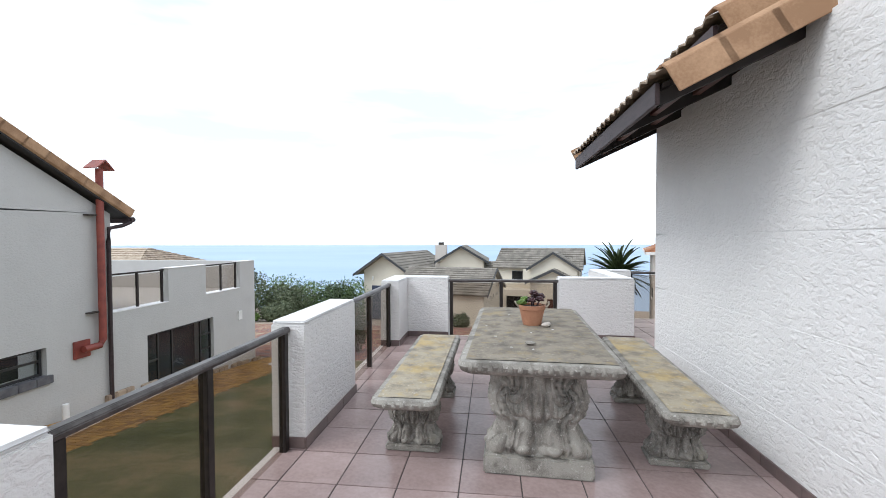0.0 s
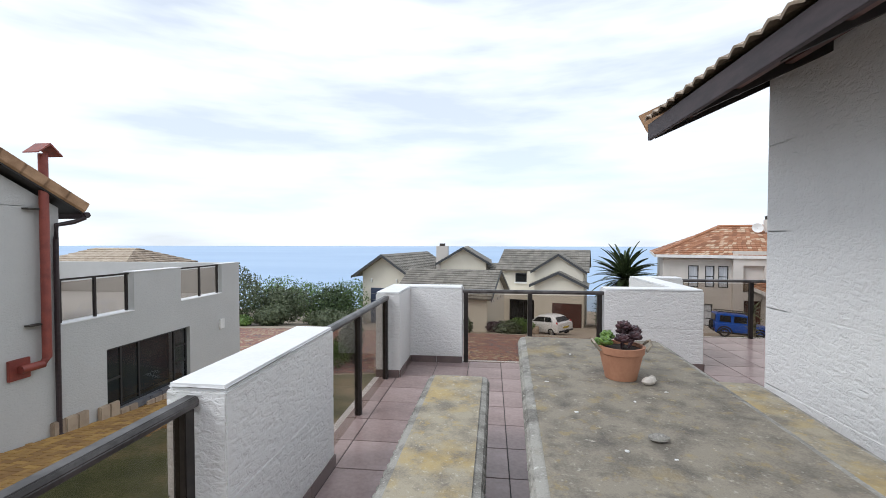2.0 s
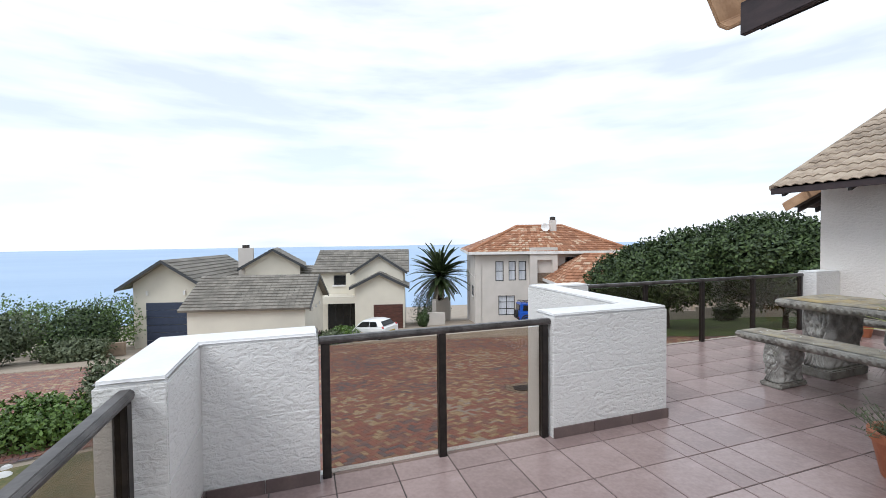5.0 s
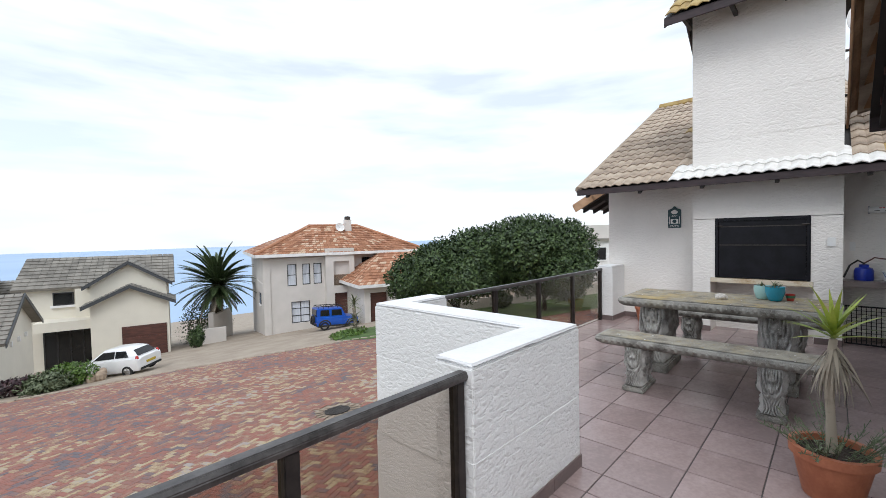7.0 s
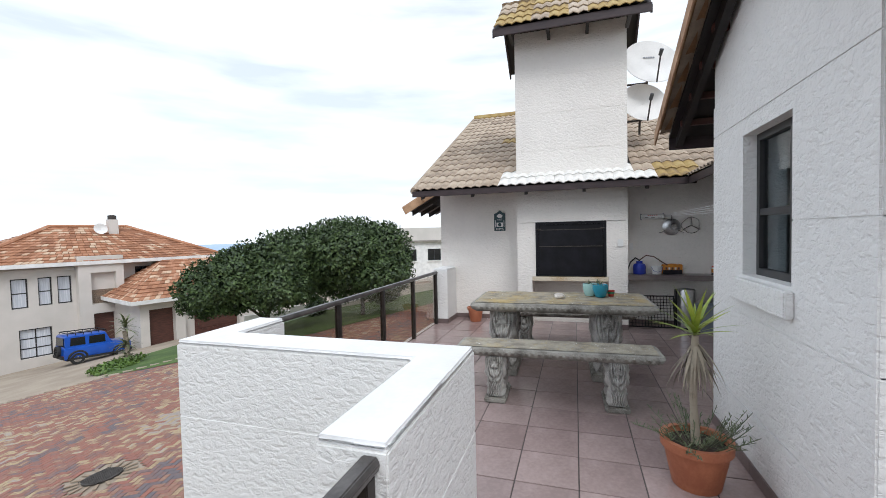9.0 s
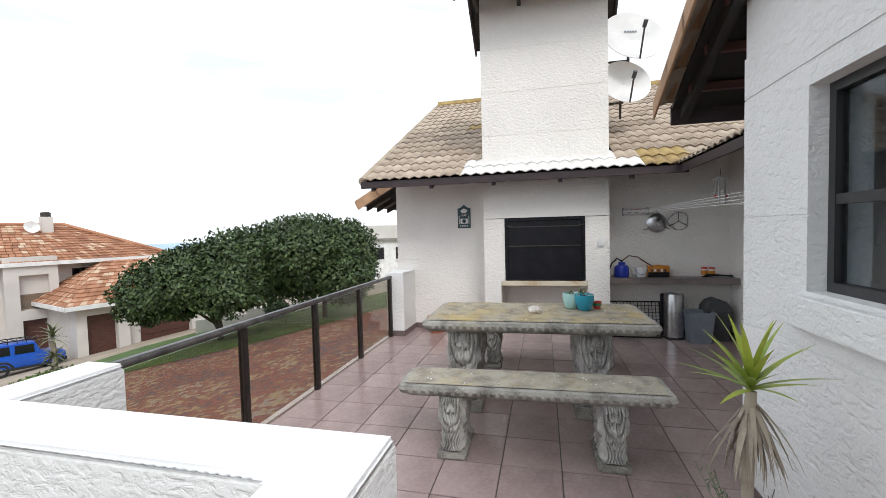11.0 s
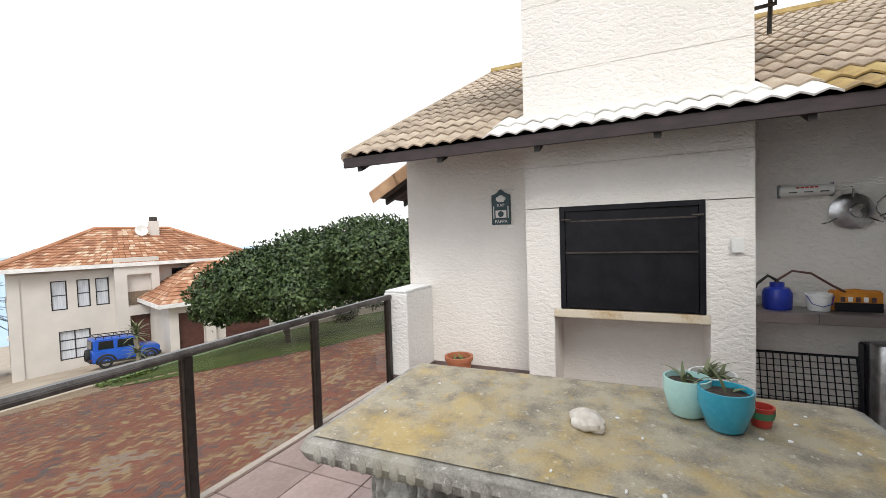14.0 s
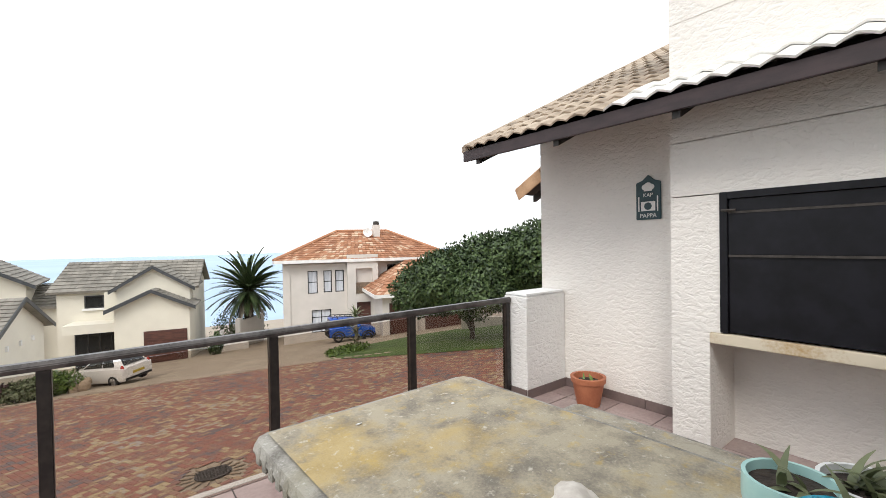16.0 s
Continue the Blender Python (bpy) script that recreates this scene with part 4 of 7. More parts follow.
def scroll_relief(m, t):
    """Paired seated beasts: haunches and paws below, curled manes above, a leaf between them."""
    r, a = math.hypot(m - 0.62, (t - 0.72) * 1.1), math.atan2(t - 0.72, m - 0.62)
    curl = 0.026 * ridge(3 * a + 17 * r, 0.9) + 0.010 * ridge(7 * a - 20 * r, 0.9)
    fan = 0.026 * ridge(9 * m / (0.28 + 0.5 * t) + 0.9, 0.9) + 0.010 * ridge(20 * m + 10 * t, 0.9)
    up = min(1, max(0, (t - 0.36) / 0.10))
    mid = min(1, max(0, (0.36 - m) / 0.10))
    low = 0.040 * bump_at(m, t, 0.34, 0.22, 0.25, 0.20) + 0.024 * bump_at(m, t, 0.24, 0.06, 0.22, 0.07) + 0.030 * bump_at(m, t, 0.82, 0.10, 0.17, 0.11)
    low += 0.026 * bump_at(m, t, 0.66 - 0.25 * (0.4 - t), 0.22, 0.08, 0.24) - 0.012 * bump_at(m, t, 0.34, 0.20, 0.10, 0.10) * ridge(12 * m)
    return 1.5 * (up * (mid * fan + (1 - mid) * curl + 0.006) + (1 - up) * low) - 0.012


def lion_relief(m, t):
    """A maned lion's head over a bearded chest."""
    r, a = math.hypot(m * 0.9, (t - 0.66) * 1.25), math.atan2(m + 0.02, t - 0.66)
    face = 1 if r < 0.30 else max(0, 1 - (r - 0.30) / 0.08)
    mane = 0.028 * ridge(6 * a + 10 * r, 0.9) + 0.010 * ridge(14 * a - 14 * r, 0.9)
    head = 0.018 + 0.026 * bump_at(m, t, 0, 0.56, 0.17, 0.09) + 0.018 * bump_at(m, t, 0, 0.66, 0.08, 0.15) + 0.014 * bump_at(m, t, 0.2, 0.77, 0.16, 0.04)
    head += 0.014 * bump_at(m, t, 0.24, 0.60, 0.13, 0.08) - 0.020 * bump_at(m, t, 0.20, 0.70, 0.09, 0.035) - 0.016 * bump_at(m, t, 0.0, 0.475, 0.20, 0.02)
    beard = 0.022 * ridge(11 * m + 3 * math.sin(9 * t)) + 0.010 * ridge(14 * t + 5 * m)
    low = 1 if t < 0.30 else max(0, 1 - (t - 0.30) / 0.12)
    return 1.4 * (face * head + (1 - face) * (low * beard + (1 - low) * mane)) - 0.008


def carved_leg(w, d, h, style, seed):
    """A carved concrete pedestal, its four faces cut in deep relief."""
    nz, nu, nv = 72, 60, 24
    relief = scroll_relief if style == "leaf" else lion_relief
    keys = ((0, 1.0), (0.10, 1.0), (0.22, 0.86), (0.34, 0.78), (0.48, 0.88), (0.64, 0.94), (0.80, 0.88), (0.92, 0.92), (1.0, 1.0)) if style == "leaf" else ((0, 0.9), (0.15, 0.80), (0.35, 0.84), (0.6, 0.98), (0.8, 1.0), (1.0, 0.92))
    rings = []
    for k in range(nz + 1):
        t = k / nz
        for (t0, a0), (t1, a1) in zip(keys, keys[1:]):
            if t0 <= t <= t1:
                f = (t - t0) / (t1 - t0)
                wf = a0 + (a1 - a0) * f * f * (3 - 2 * f)
        hx, hy = w / 2 * wf - 0.012, d / 2 * (0.80 + 0.2 * wf) - 0.022
        fade = min(1, t * 25, (1 - t) * 14)
        ring = []
        for sx, sy, n, along in ((1, -1, nv, 1), (1, 1, nu, 0), (-1, 1, nv, 1), (-1, -1, nu, 0)):
            for i in range(n):
                u = -1 + 2 * i / n
                edge = min(1, (1 - abs(u)) * 6)
                wob = 0.004 * noise.noise(Vector((u * 5 + seed, sx * 3 + sy, t * 11)))
                if along == 0:
                    y = (hy + fade * edge * (relief(abs(u), t) + wob) - (1 - edge) * 0.010) * sy
                    ring.append(((-u * sy) * hx, y, t * h))
                else:
                    x = (hx + fade * edge * (0.6 * relief(0.35 + 0.55 * abs(u), t) + wob) - (1 - edge) * 0.008) * sx
                    ring.append((x, (u * sx) * hy, t * h))
        rings.append(ring)
    return Geo().loft(rings)


def stone_slab(w, l, z, th):
    """The slab: an undercut moulded rim below a flat field with a raised lip."""
    def rect(a, b, zz):
        pts = []
        c = 0.05
        for sx, sy, flip in ((1, 1, 0), (-1, 1, 1), (-1, -1, 0), (1, -1, 1)):
            p = [(sx * a, sy * (b - c)), (sx * (a - c * 0.3), sy * (b - c * 0.3)), (sx * (a - c), sy * b)]
            pts += reversed(p) if flip else p
        return [(x, y, zz) for x, y in pts]
    a, b = w / 2, l / 2
    return Geo().loft([rect(a - 0.05, b - 0.05, z - th), rect(a - 0.012, b - 0.012, z - th * 0.72), rect(a, b, z - th * 0.4), rect(a - 0.012, b - 0.012, z - th * 0.12), rect(a - 0.045, b - 0.045, z - 0.006)])


def egg_rim(w, l, z, th):
    g = Geo()
    step = 0.062
    for s in (1, -1):
        n = int((l - 0.1) / step)
        for i in range(n):
            g.ball((s * (w / 2 - 0.006), -((n - 1) / 2 - i) * step, z - th * 0.45), (0.014, 0.022, th * 0.30), 6)
        n = int((w - 0.1) / step)
        for i in range(n):
            g.ball((-((n - 1) / 2 - i) * step, s * (l / 2 - 0.006), z - th * 0.45), (0.022, 0.014, th * 0.30), 6)
    return g


def stone_table(name, label, cat, at, w, l, z, th, legs, style, top_mat, legsize, group):
    t = thing(name, label, cat, at, group)
    slab = stone_slab(w, l, z, th).obj("tabletop" if cat == "table" else "seat", M_STONE, t, "moulded concrete slab with an egg-and-dart rim", smooth=True)
    egg_rim(w, l, z, th).obj("rim_moulding", M_STONE, slab, smooth=True, kind="stuff")
    field = Geo()
    a, b = w / 2 - 0.05, l / 2 - 0.05
    n, mm = 10, 20
    field.add([(-a + 2 * a * i / n, -b + 2 * b * j / mm, z + 0.003 * noise.noise(Vector((i * 0.7, j * 0.7, z)))) for j in range(mm + 1) for i in range(n + 1)],
              [(j * (n + 1) + i, j * (n + 1) + i + 1, (j + 1) * (n + 1) + i + 1, (j + 1) * (n + 1) + i) for j in range(mm) for i in range(n)])
    field.obj("top_field", top_mat, slab, "blotched field with yellow lichen", smooth=True)
    lw, ld, ph = legsize
    turned = style == "lion"
    leg_ob = None
    for n, y in enumerate(legs):
        if leg_ob is None:
            leg_ob = carved_leg(ld if turned else lw, lw if turned else ld, z - th - ph + 0.004, style, 1.0).obj("leg", M_STONE_PALE if turned else M_STONE, t, "carved leaf scroll pedestal" if style == "leaf" else "carved lion-head pedestal", smooth=True, at=pose(0, y, ph, 0, 0, 90 * turned))
        else:
            lay(leg_ob, "leg", t, pose(0, y, ph, 0, 0, 180 + 90 * turned))
        B((-lw * 0.53, y - ld * 0.55, 0.0), (lw * 0.53, y + ld * 0.55, ph)).obj("plinth", M_STONE, t, bevel=0.012)
    return t


stone_table("stone_table", "large weathered carved concrete table on leaf-scroll pedestals", "table", pose(0.40, 4.03, 0, 0, 0, -2.5), 1.04, 2.14, 0.855, 0.10, (-0.68, 0.68), "leaf", M_STONE_GREY, (0.70, 0.26, 0.13), "stone tables")
stone_table("stone_bench", "carved concrete bench with a lichen-yellowed seat beside the table", "bench", pose(-0.545, 4.12, 0, 0, 0, -0.5), 0.47, 2.0, 0.53, 0.09, (-0.55, 0.55), "leaf", M_STONE_TOP, (0.40, 0.20, 0.05), "stone benches")
stone_table("stone_bench", "carved concrete bench with a lichen-yellowed seat along the house wall", "bench", pose(1.42, 4.13, 0, 0, 0, -4), 0.45, 2.15, 0.53, 0.09, (-0.58, 0.58), "leaf", M_STONE_TOP, (0.38, 0.20, 0.05), "stone benches")
stone_table("stone_table", "carved concrete table with lion-head legs and yellow lichen on top", "table", pose(5.03, 6.82, 0, 0, 0, 1.5), 1.0, 1.95, 0.855, 0.10, (-0.49, 0.64), "lion", M_STONE_TOP, (0.66, 0.30, 0.10), "stone tables")
stone_table("stone_bench", "carved concrete bench with lion-head legs before the table", "bench", pose(4.12, 6.85, 0, 0, 0, 1.8), 0.45, 1.89, 0.53, 0.09, (-0.55, 0.55), "lion", M_STONE_BENCH, (0.42, 0.19, 0.05), "stone benches")
stone_table("stone_bench", "carved concrete bench behind the table near the barbecue", "bench", pose(6.12, 6.8, 0, 0, 0, 1.0), 0.46, 1.87, 0.53, 0.09, (-0.55, 0.55), "lion", M_STONE_BENCH, (0.40, 0.19, 0.05), "stone benches")
rng = random.Random(9)
for k, (cx, cy, w, l, z) in enumerate(((0.4, 4.03, 0.8, 1.8, 0.858), (5.02, 6.8, 0.85, 1.6, 0.858), (4.11, 6.85, 0.3, 1.6, 0.533))):
    g = Geo()
    for i in range(9 if k == 0 else 14):
        g.ball((cx + rng.uniform(-w, w) / 2, cy + rng.uniform(-l, l) / 2, z), (rng.uniform(0.006, 0.014), rng.uniform(0.004, 0.010), 0.003), 6)
    g.obj("fleck", M_TRIM, label="scattered white droppings and shell flecks on the concrete", kind="stuff", category="flecks")


# ---- plants in pots ----
def pot_shape(r0, r1, h, rim=0.03, lip=0.012):
    return Geo().lathe([(r0 * 0.97, 0), (r0, 0.006), (r1, h - rim), (r1 + lip, h - rim), (r1 + lip + 0.004, h), (r1 - 0.012, h), (r1 - 0.016, h - rim), (r0 * 0.8, h * 0.4)], 28)


def blade(g, o, yaw, pitch, length, width, bend=0.5, n=5):
    """A tapering arched leaf from o."""
    p = Vector(o)
    cy, sy = math.cos(yaw), math.sin(yaw)
    side = Vector((-sy, cy, 0))
    k = len(g.v)
    for i in range(n + 1):
        t = i / n
        wdt = width * (1 - t ** 1.6) * (0.6 + 0.4 * min(1, t * 4)) / 2 + 0.0008
        a = pitch - bend * t
        g.v += [tuple(p - side * wdt + Vector((0, 0, 0.15 * wdt))), tuple(p + side * wdt + Vector((0, 0, 0.15 * wdt)))]
        p = p + Vector((cy * math.cos(a), sy * math.cos(a), math.sin(a))) * (length / n)
    g.f += [(k + 2 * i, k + 2 * i + 1, k + 2 * i + 3, k + 2 * i + 2) for i in range(n)]


def rosette(g, o, r, n, thick=0.012, rng=random):
    for i in range(n):
        a, e = i * 2.4, 0.15 + 1.1 * i / n
        g.ball((0, 0, 0), (r * 0.5, thick * 1.6, thick), 8, Matrix.Translation(o) @ Euler((0, -e, a)).to_matrix().to_4x4() @ Matrix.Translation((r * 0.5, 0, 0)))


p1 = thing("potted_succulent", "terracotta pot with rope handles holding purple and green succulents", "pot plant", pose(0.41, 4.15, 0.858) @ Matrix.Scale(0.9, 4))
Geo().lathe([(0.088, 0), (0.09, 0.006), (0.122, 0.15), (0.13, 0.155), (0.134, 0.195), (0.118, 0.195), (0.112, 0.15), (0.07, 0.05)], 28).obj("pot", M_TERRA2, p1, smooth=True)
Geo().lathe([(0.115, 0.165), (0.115, 0.175), (0.01, 0.182)], 20).obj("soil", M_SOIL, p1)
g = Geo()
for o, r in (((0.02, 0.02, 0.29), 0.055), ((0.07, -0.02, 0.24), 0.05), ((-0.01, -0.05, 0.23), 0.05), ((0.09, 0.05, 0.26), 0.05), ((0.03, 0.08, 0.25), 0.045)):
    rosette(g, o, r, 14)
    g.tube([(o[0] * 0.5, o[1] * 0.5, 0.17), o], 0.007, 6)
g.obj("purple_rosette", M_PURPLE, p1, smooth=True)
g = Geo()
for o in ((-0.10, -0.03, 0.21), (-0.07, 0.04, 0.23), (-0.12, 0.02, 0.19)):
    rosette(g, o, 0.05, 9, 0.014)
g.obj("green_leaves", M_LEAF3, p1, smooth=True)
for s in (-1, 1):
    Geo().tube([(s * 0.13, -0.05, 0.17), (s * 0.16, -0.04, 0.21), (s * 0.165, 0, 0.225), (s * 0.16, 0.04, 0.21), (s * 0.13, 0.05, 0.17)], 0.008, 8).obj("rope_handle", M_DRY, p1, smooth=True)
sh = Geo().ball((0, 0, 0.018), (0.045, 0.026, 0.02), 12).ball((0.035, 0.012, 0.02), (0.022, 0.016, 0.018), 10)
sh.obj("seashell", M_SHELL, label="small pale seashell on the stone table", category="shell", smooth=True, at=pose(0.52, 4.05, 0.858, 0, 0, 30))
Geo().ball((0, 0, 0.012), (0.04, 0.025, 0.014), 10).obj("pebble", M_STONE, label="small grey flat stone on the stone table", category="stone", smooth=True, at=pose(0.33, 3.42, 0.858))

# pots on the lion table
rk = Geo()
for i in range(9):
    rk.ball((math.cos(i * 0.7) * 0.045, math.sin(i * 0.7) * 0.03, 0.02 + 0.008 * math.sin(i * 2.1)), (0.035, 0.028, 0.024), 10)
rk.ball((0, 0, 0.03), (0.07, 0.045, 0.03), 12)
rk.obj("coral_rock", M_SHELL, label="pale knobbly coral rock on the lichen-stained table", category="rock", smooth=True, at=pose(4.98, 6.82, 0.858, 0, 0, 40))


def glazed_pot(name, at, r0, r1, h, material, label, plant):
    p = thing(name, label, "pot plant", at, "pots on the stone table")
    Geo().lathe([(r0 * 0.8, 0), (r0, 0.01), (r1 * 1.01, h * 0.65), (r1, h), (r1 - 0.008, h), (r1 - 0.012, h * 0.7), (r0 * 0.6, h * 0.3)], 28).obj("pot", material, p, smooth=True)
    Geo().lathe([(r1 - 0.009, h - 0.03), (r1 - 0.009, h - 0.02), (0.004, h - 0.015)], 20).obj("soil", M_SOIL, p)
    if plant:
        g = Geo()
        for i in range(plant):
            blade(g, (random.uniform(-0.03, 0.03), random.uniform(-0.03, 0.03), h - 0.02), random.uniform(0, 6.28), random.uniform(0.3, 1.3), random.uniform(0.06, 0.13), 0.018, 1.0)
        g.obj("leaves", M_ALOE, p)
    return p


glazed_pot("glazed_pot", pose(5.22, 6.48, 0.858), 0.062, 0.082, 0.145, M_MINT, "pale mint glazed pot with a tiny succulent", 8)
glazed_pot("glazed_pot", pose(5.13, 6.37, 0.858), 0.060, 0.086, 0.145, M_TEAL, "turquoise glazed pot full of dark soil", 3)
glazed_pot("glazed_pot", pose(5.35, 6.38, 0.858), 0.07, 0.085, 0.13, M_WHITEP, "white pot with a spreading grey-green succulent", 26)
sp = thing("small_painted_pot", "tiny red and green painted pot beside the glazed pots", "pot", pose(5.21, 6.25, 0.858))
Geo().lathe([(0.03, 0), (0.042, 0.07), (0.036, 0.07), (0.028, 0.01)], 16).obj("pot", M_RED, sp, smooth=True)
Geo().lathe([(0.0385, 0.03), (0.0425, 0.055)], 16, caps=False).obj("painted_band", M_GREEN, sp, smooth=True)

# terracotta pot in the corner
p2 = thing("terracotta_pot", "orange plastic terracotta pot with a few sprigs by the back wall", "pot", pose(7.52, 8.42, 0))
pot_shape(0.10, 0.14, 0.26, 0.045).obj("pot", M_TERRA, p2, smooth=True)
Geo().lathe([(0.115, 0.2), (0.115, 0.212), (0.01, 0.22)], 20).obj("soil", M_SOIL, p2)
g = Geo()
for i in range(9):
    blade(g, (random.uniform(-0.06, 0.06), random.uniform(-0.06, 0.06), 0.21), random.uniform(0, 6.28), 1.0, 0.08, 0.02, 0.8)
g.obj("sprig", M_LEAF3, p2)

# yucca in a large pot beside the window wall
yp = thing("potted_yucca", "lime-leaved yucca with dry leaf skirt in a big terracotta pot", "pot plant", pose(2.95, 5.92, 0))
pot_shape(0.14, 0.19, 0.30, 0.055, 0.016).obj("pot", M_TERRA, yp, smooth=True)
Geo().lathe([(0.175, 0.25), (0.175, 0.26), (0.01, 0.27)], 20).obj("soil", M_SOIL, yp)
Geo().tube([(0, 0, 0.24), (0.02, 0.01, 0.5), (0.0, 0.02, 0.72), (0.02, 0.0, 0.95)], [0.03, 0.022, 0.026, 0.02], 10).obj("stem", M_DRY, yp, smooth=True)
g = Geo()
for i in range(26):
    blade(g, (0.02, 0.0, 0.95 + 0.002 * i), i * 2.4, 0.15 + 1.2 * i / 26, random.uniform(0.24, 0.32), 0.035, 0.35, 6)
g.obj("leaf_crown", M_YUCCA, yp, "lime green spiky leaf crown")
g = Geo()
for i in range(48):
    blade(g, (0.02, 0.0, 0.93 - random.uniform(0, 0.12)), i * 2.4, -0.7 - random.uniform(0, 0.6), random.uniform(0.24, 0.36), 0.02, 0.5, 5)
g.obj("dry_leaf_skirt", M_DRY, yp, "hanging pale dry leaves")
g = Geo()
for i in range(60):
    a, r0 = random.uniform(0, 6.28), random.uniform(0.05, 0.16)
    o = (math.cos(a) * r0, math.sin(a) * r0, 0.26)
    yaw, pit = a + random.uniform(-0.6, 0.6), random.uniform(0.2, 1.1)
    L = random.uniform(0.15, 0.3)
    d = Vector((math.cos(yaw) * math.cos(pit), math.sin(yaw) * math.cos(pit), math.sin(pit)))
    g.tube([o, Vector(o) + d * L], 0.002, 4)
    for k in range(9):
        blade(g, Vector(o) + d * L * (0.35 + 0.07 * k), random.uniform(0, 6.28), random.uniform(0, 1.2), 0.035, 0.007, 0.2, 2)
g.obj("shrub_foliage", M_LEAF2, yp, "feathery grey-green foliage around the stem")

# ---- counter and the things on it ----
ct = thing("counter", "grey-brown tiled concrete counter built into the recess", "counter", kind="structure")
B((7.46, 4.152, 0.80), (7.796, 5.828, 0.872)).obj("slab", M_GROUT, ct)
for i in range(4):
    y0 = 4.155 + i * 0.418
    B((7.455, y0, 0.872), (7.796, y0 + 0.414, 0.882)).obj("worktop_tile", M_WORKTOP, ct, bevel=0.002)
    B((7.448, y0, 0.80), (7.458, y0 + 0.414, 0.88)).obj("edge_tile", M_WORKTOP, ct, bevel=0.002)

gb = thing("gas_bottle", "small blue camping gas bottle with a dark hose", "gas bottle", pose(7.64, 5.62, 0.884))
Geo().lathe([(0.095, 0), (0.10, 0.02), (0.10, 0.13), (0.085, 0.165), (0.04, 0.185)], 24).obj("body", M_BLUE, gb, smooth=True)
Geo().lathe([(0.05, 0.18), (0.05, 0.215), (0.04, 0.215), (0.04, 0.18)], 16, caps=False).obj("collar", M_BLUE, gb, smooth=True)
Geo().lathe([(0.015, 0.18), (0.015, 0.23), (0.004, 0.235)], 10).obj("valve", M_IRON, gb)
Geo().tube([(0, 0, 0.23), (0.0, 0.06, 0.27), (-0.02, 0.14, 0.2), (-0.03, 0.2, 0.03)], 0.012, 8).obj("hose", M_RUBBER, gb, smooth=True)
Geo().tube([(0, 0, 0.23), (0, -0.1, 0.31), (0, -0.22, 0.29), (-0.02, -0.34, 0.2), (-0.02, -0.42, 0.15)], 0.009, 8).obj("hose", M_BROWN, gb, smooth=True)
tb = thing("plastic_tub", "white plastic tub with a wire handle on the counter", "tub", pose(7.62, 5.36, 0.884))
Geo().lathe([(0.065, 0), (0.068, 0.005), (0.08, 0.115), (0.087, 0.118), (0.087, 0.135), (0.078, 0.135), (0.06, 0.02)], 24).obj("tub", M_WHITEP, tb, smooth=True)
Geo().tube([(-0.03, 0.085, 0.12), (-0.07, 0.06, 0.06), (-0.085, 0, 0.04), (-0.07, -0.06, 0.06), (-0.03, -0.085, 0.12)], 0.003, 6).obj("handle", M_BLUE, tb)
ob_ = thing("charcoal_bag", "orange and black paper bag of charcoal lying on the counter", "bag", pose(7.66, 5.13, 0.884))
Geo().ball((0, 0, 0.085), (0.06, 0.155, 0.088), 14).box((-0.045, -0.15, 0.005), (0.045, 0.15, 0.16)).obj("bag", M_ORANGE, ob_, smooth=True, bevel=0.012)
B((-0.065, -0.14, 0.002), (-0.058, 0.14, 0.07)).obj("dark_print", M_BLACK, ob_, "black printed lower band")
for k in range(5):
    B((-0.068, -0.1 + k * 0.045, 0.078), (-0.06, -0.075 + k * 0.045, 0.115)).obj("print_bar", M_TRIM if k % 2 else M_PURPLE, ob_)
tg = thing("barbecue_tongs", "heap of black barbecue tongs and tools on the counter", "tongs", pose(7.6, 4.4, 0.884))
for i in range(3):
    Geo().tube([(-0.1, 0.2 - 0.03 * i, 0.02 + 0.015 * i), (-0.02, -0.05, 0.03), (0.02, -0.22, 0.012)], 0.012, 6).obj("arm", M_BLACK, tg, smooth=True)
cn = thing("spice_jar", "orange-labelled plastic spice jar with a red lid", "jar", pose(7.68, 4.42, 0.884))
Geo().lathe([(0.042, 0), (0.042, 0.10), (0.035, 0.105)], 18).obj("jar", M_WHITEP, cn, smooth=True)
Geo().lathe([(0.0425, 0.02), (0.0425, 0.085)], 18, caps=False).obj("paper_label", M_ORANGE, cn)
Geo().lathe([(0.038, 0.105), (0.038, 0.13), (0.004, 0.131)], 18).obj("lid", M_RED, cn)
cn2 = copy_thing(cn, pose(7.73, 4.5, 0.884))

# under the counter
sb = thing("pedal_bin", "tall brushed-steel bin with a black back under the counter", "bin", pose(7.62, 4.93, 0))
Geo().lathe([(0.13, 0.02), (0.13, 0.62), (0.12, 0.645), (0.02, 0.66)], 28).obj("body", M_STEEL, sb, smooth=True)
Geo().lathe([(0.134, 0), (0.134, 0.03)], 28).obj("base_ring", M_RUBBER, sb, smooth=True)
B((0.02, 0.06, 0.03), (0.13, 0.15, 0.63)).obj("back_cover", M_BLACK, sb, bevel=0.01)
wb = thing("waste_basket", "open square grey-blue plastic waste basket", "bin", pose(7.46, 4.66, 0))


def taper(a0, b0, a1, b1, h, wall=0.008):
    def r(a, b, z):
        return [(-a, -b, z), (a, -b, z), (a, b, z), (-a, b, z)]
    return Geo().loft([r(a0, b0, 0), r(a1, b1, h), r(a1 - wall, b1 - wall, h), r(a0 - wall, b0 - wall, 0.02)])


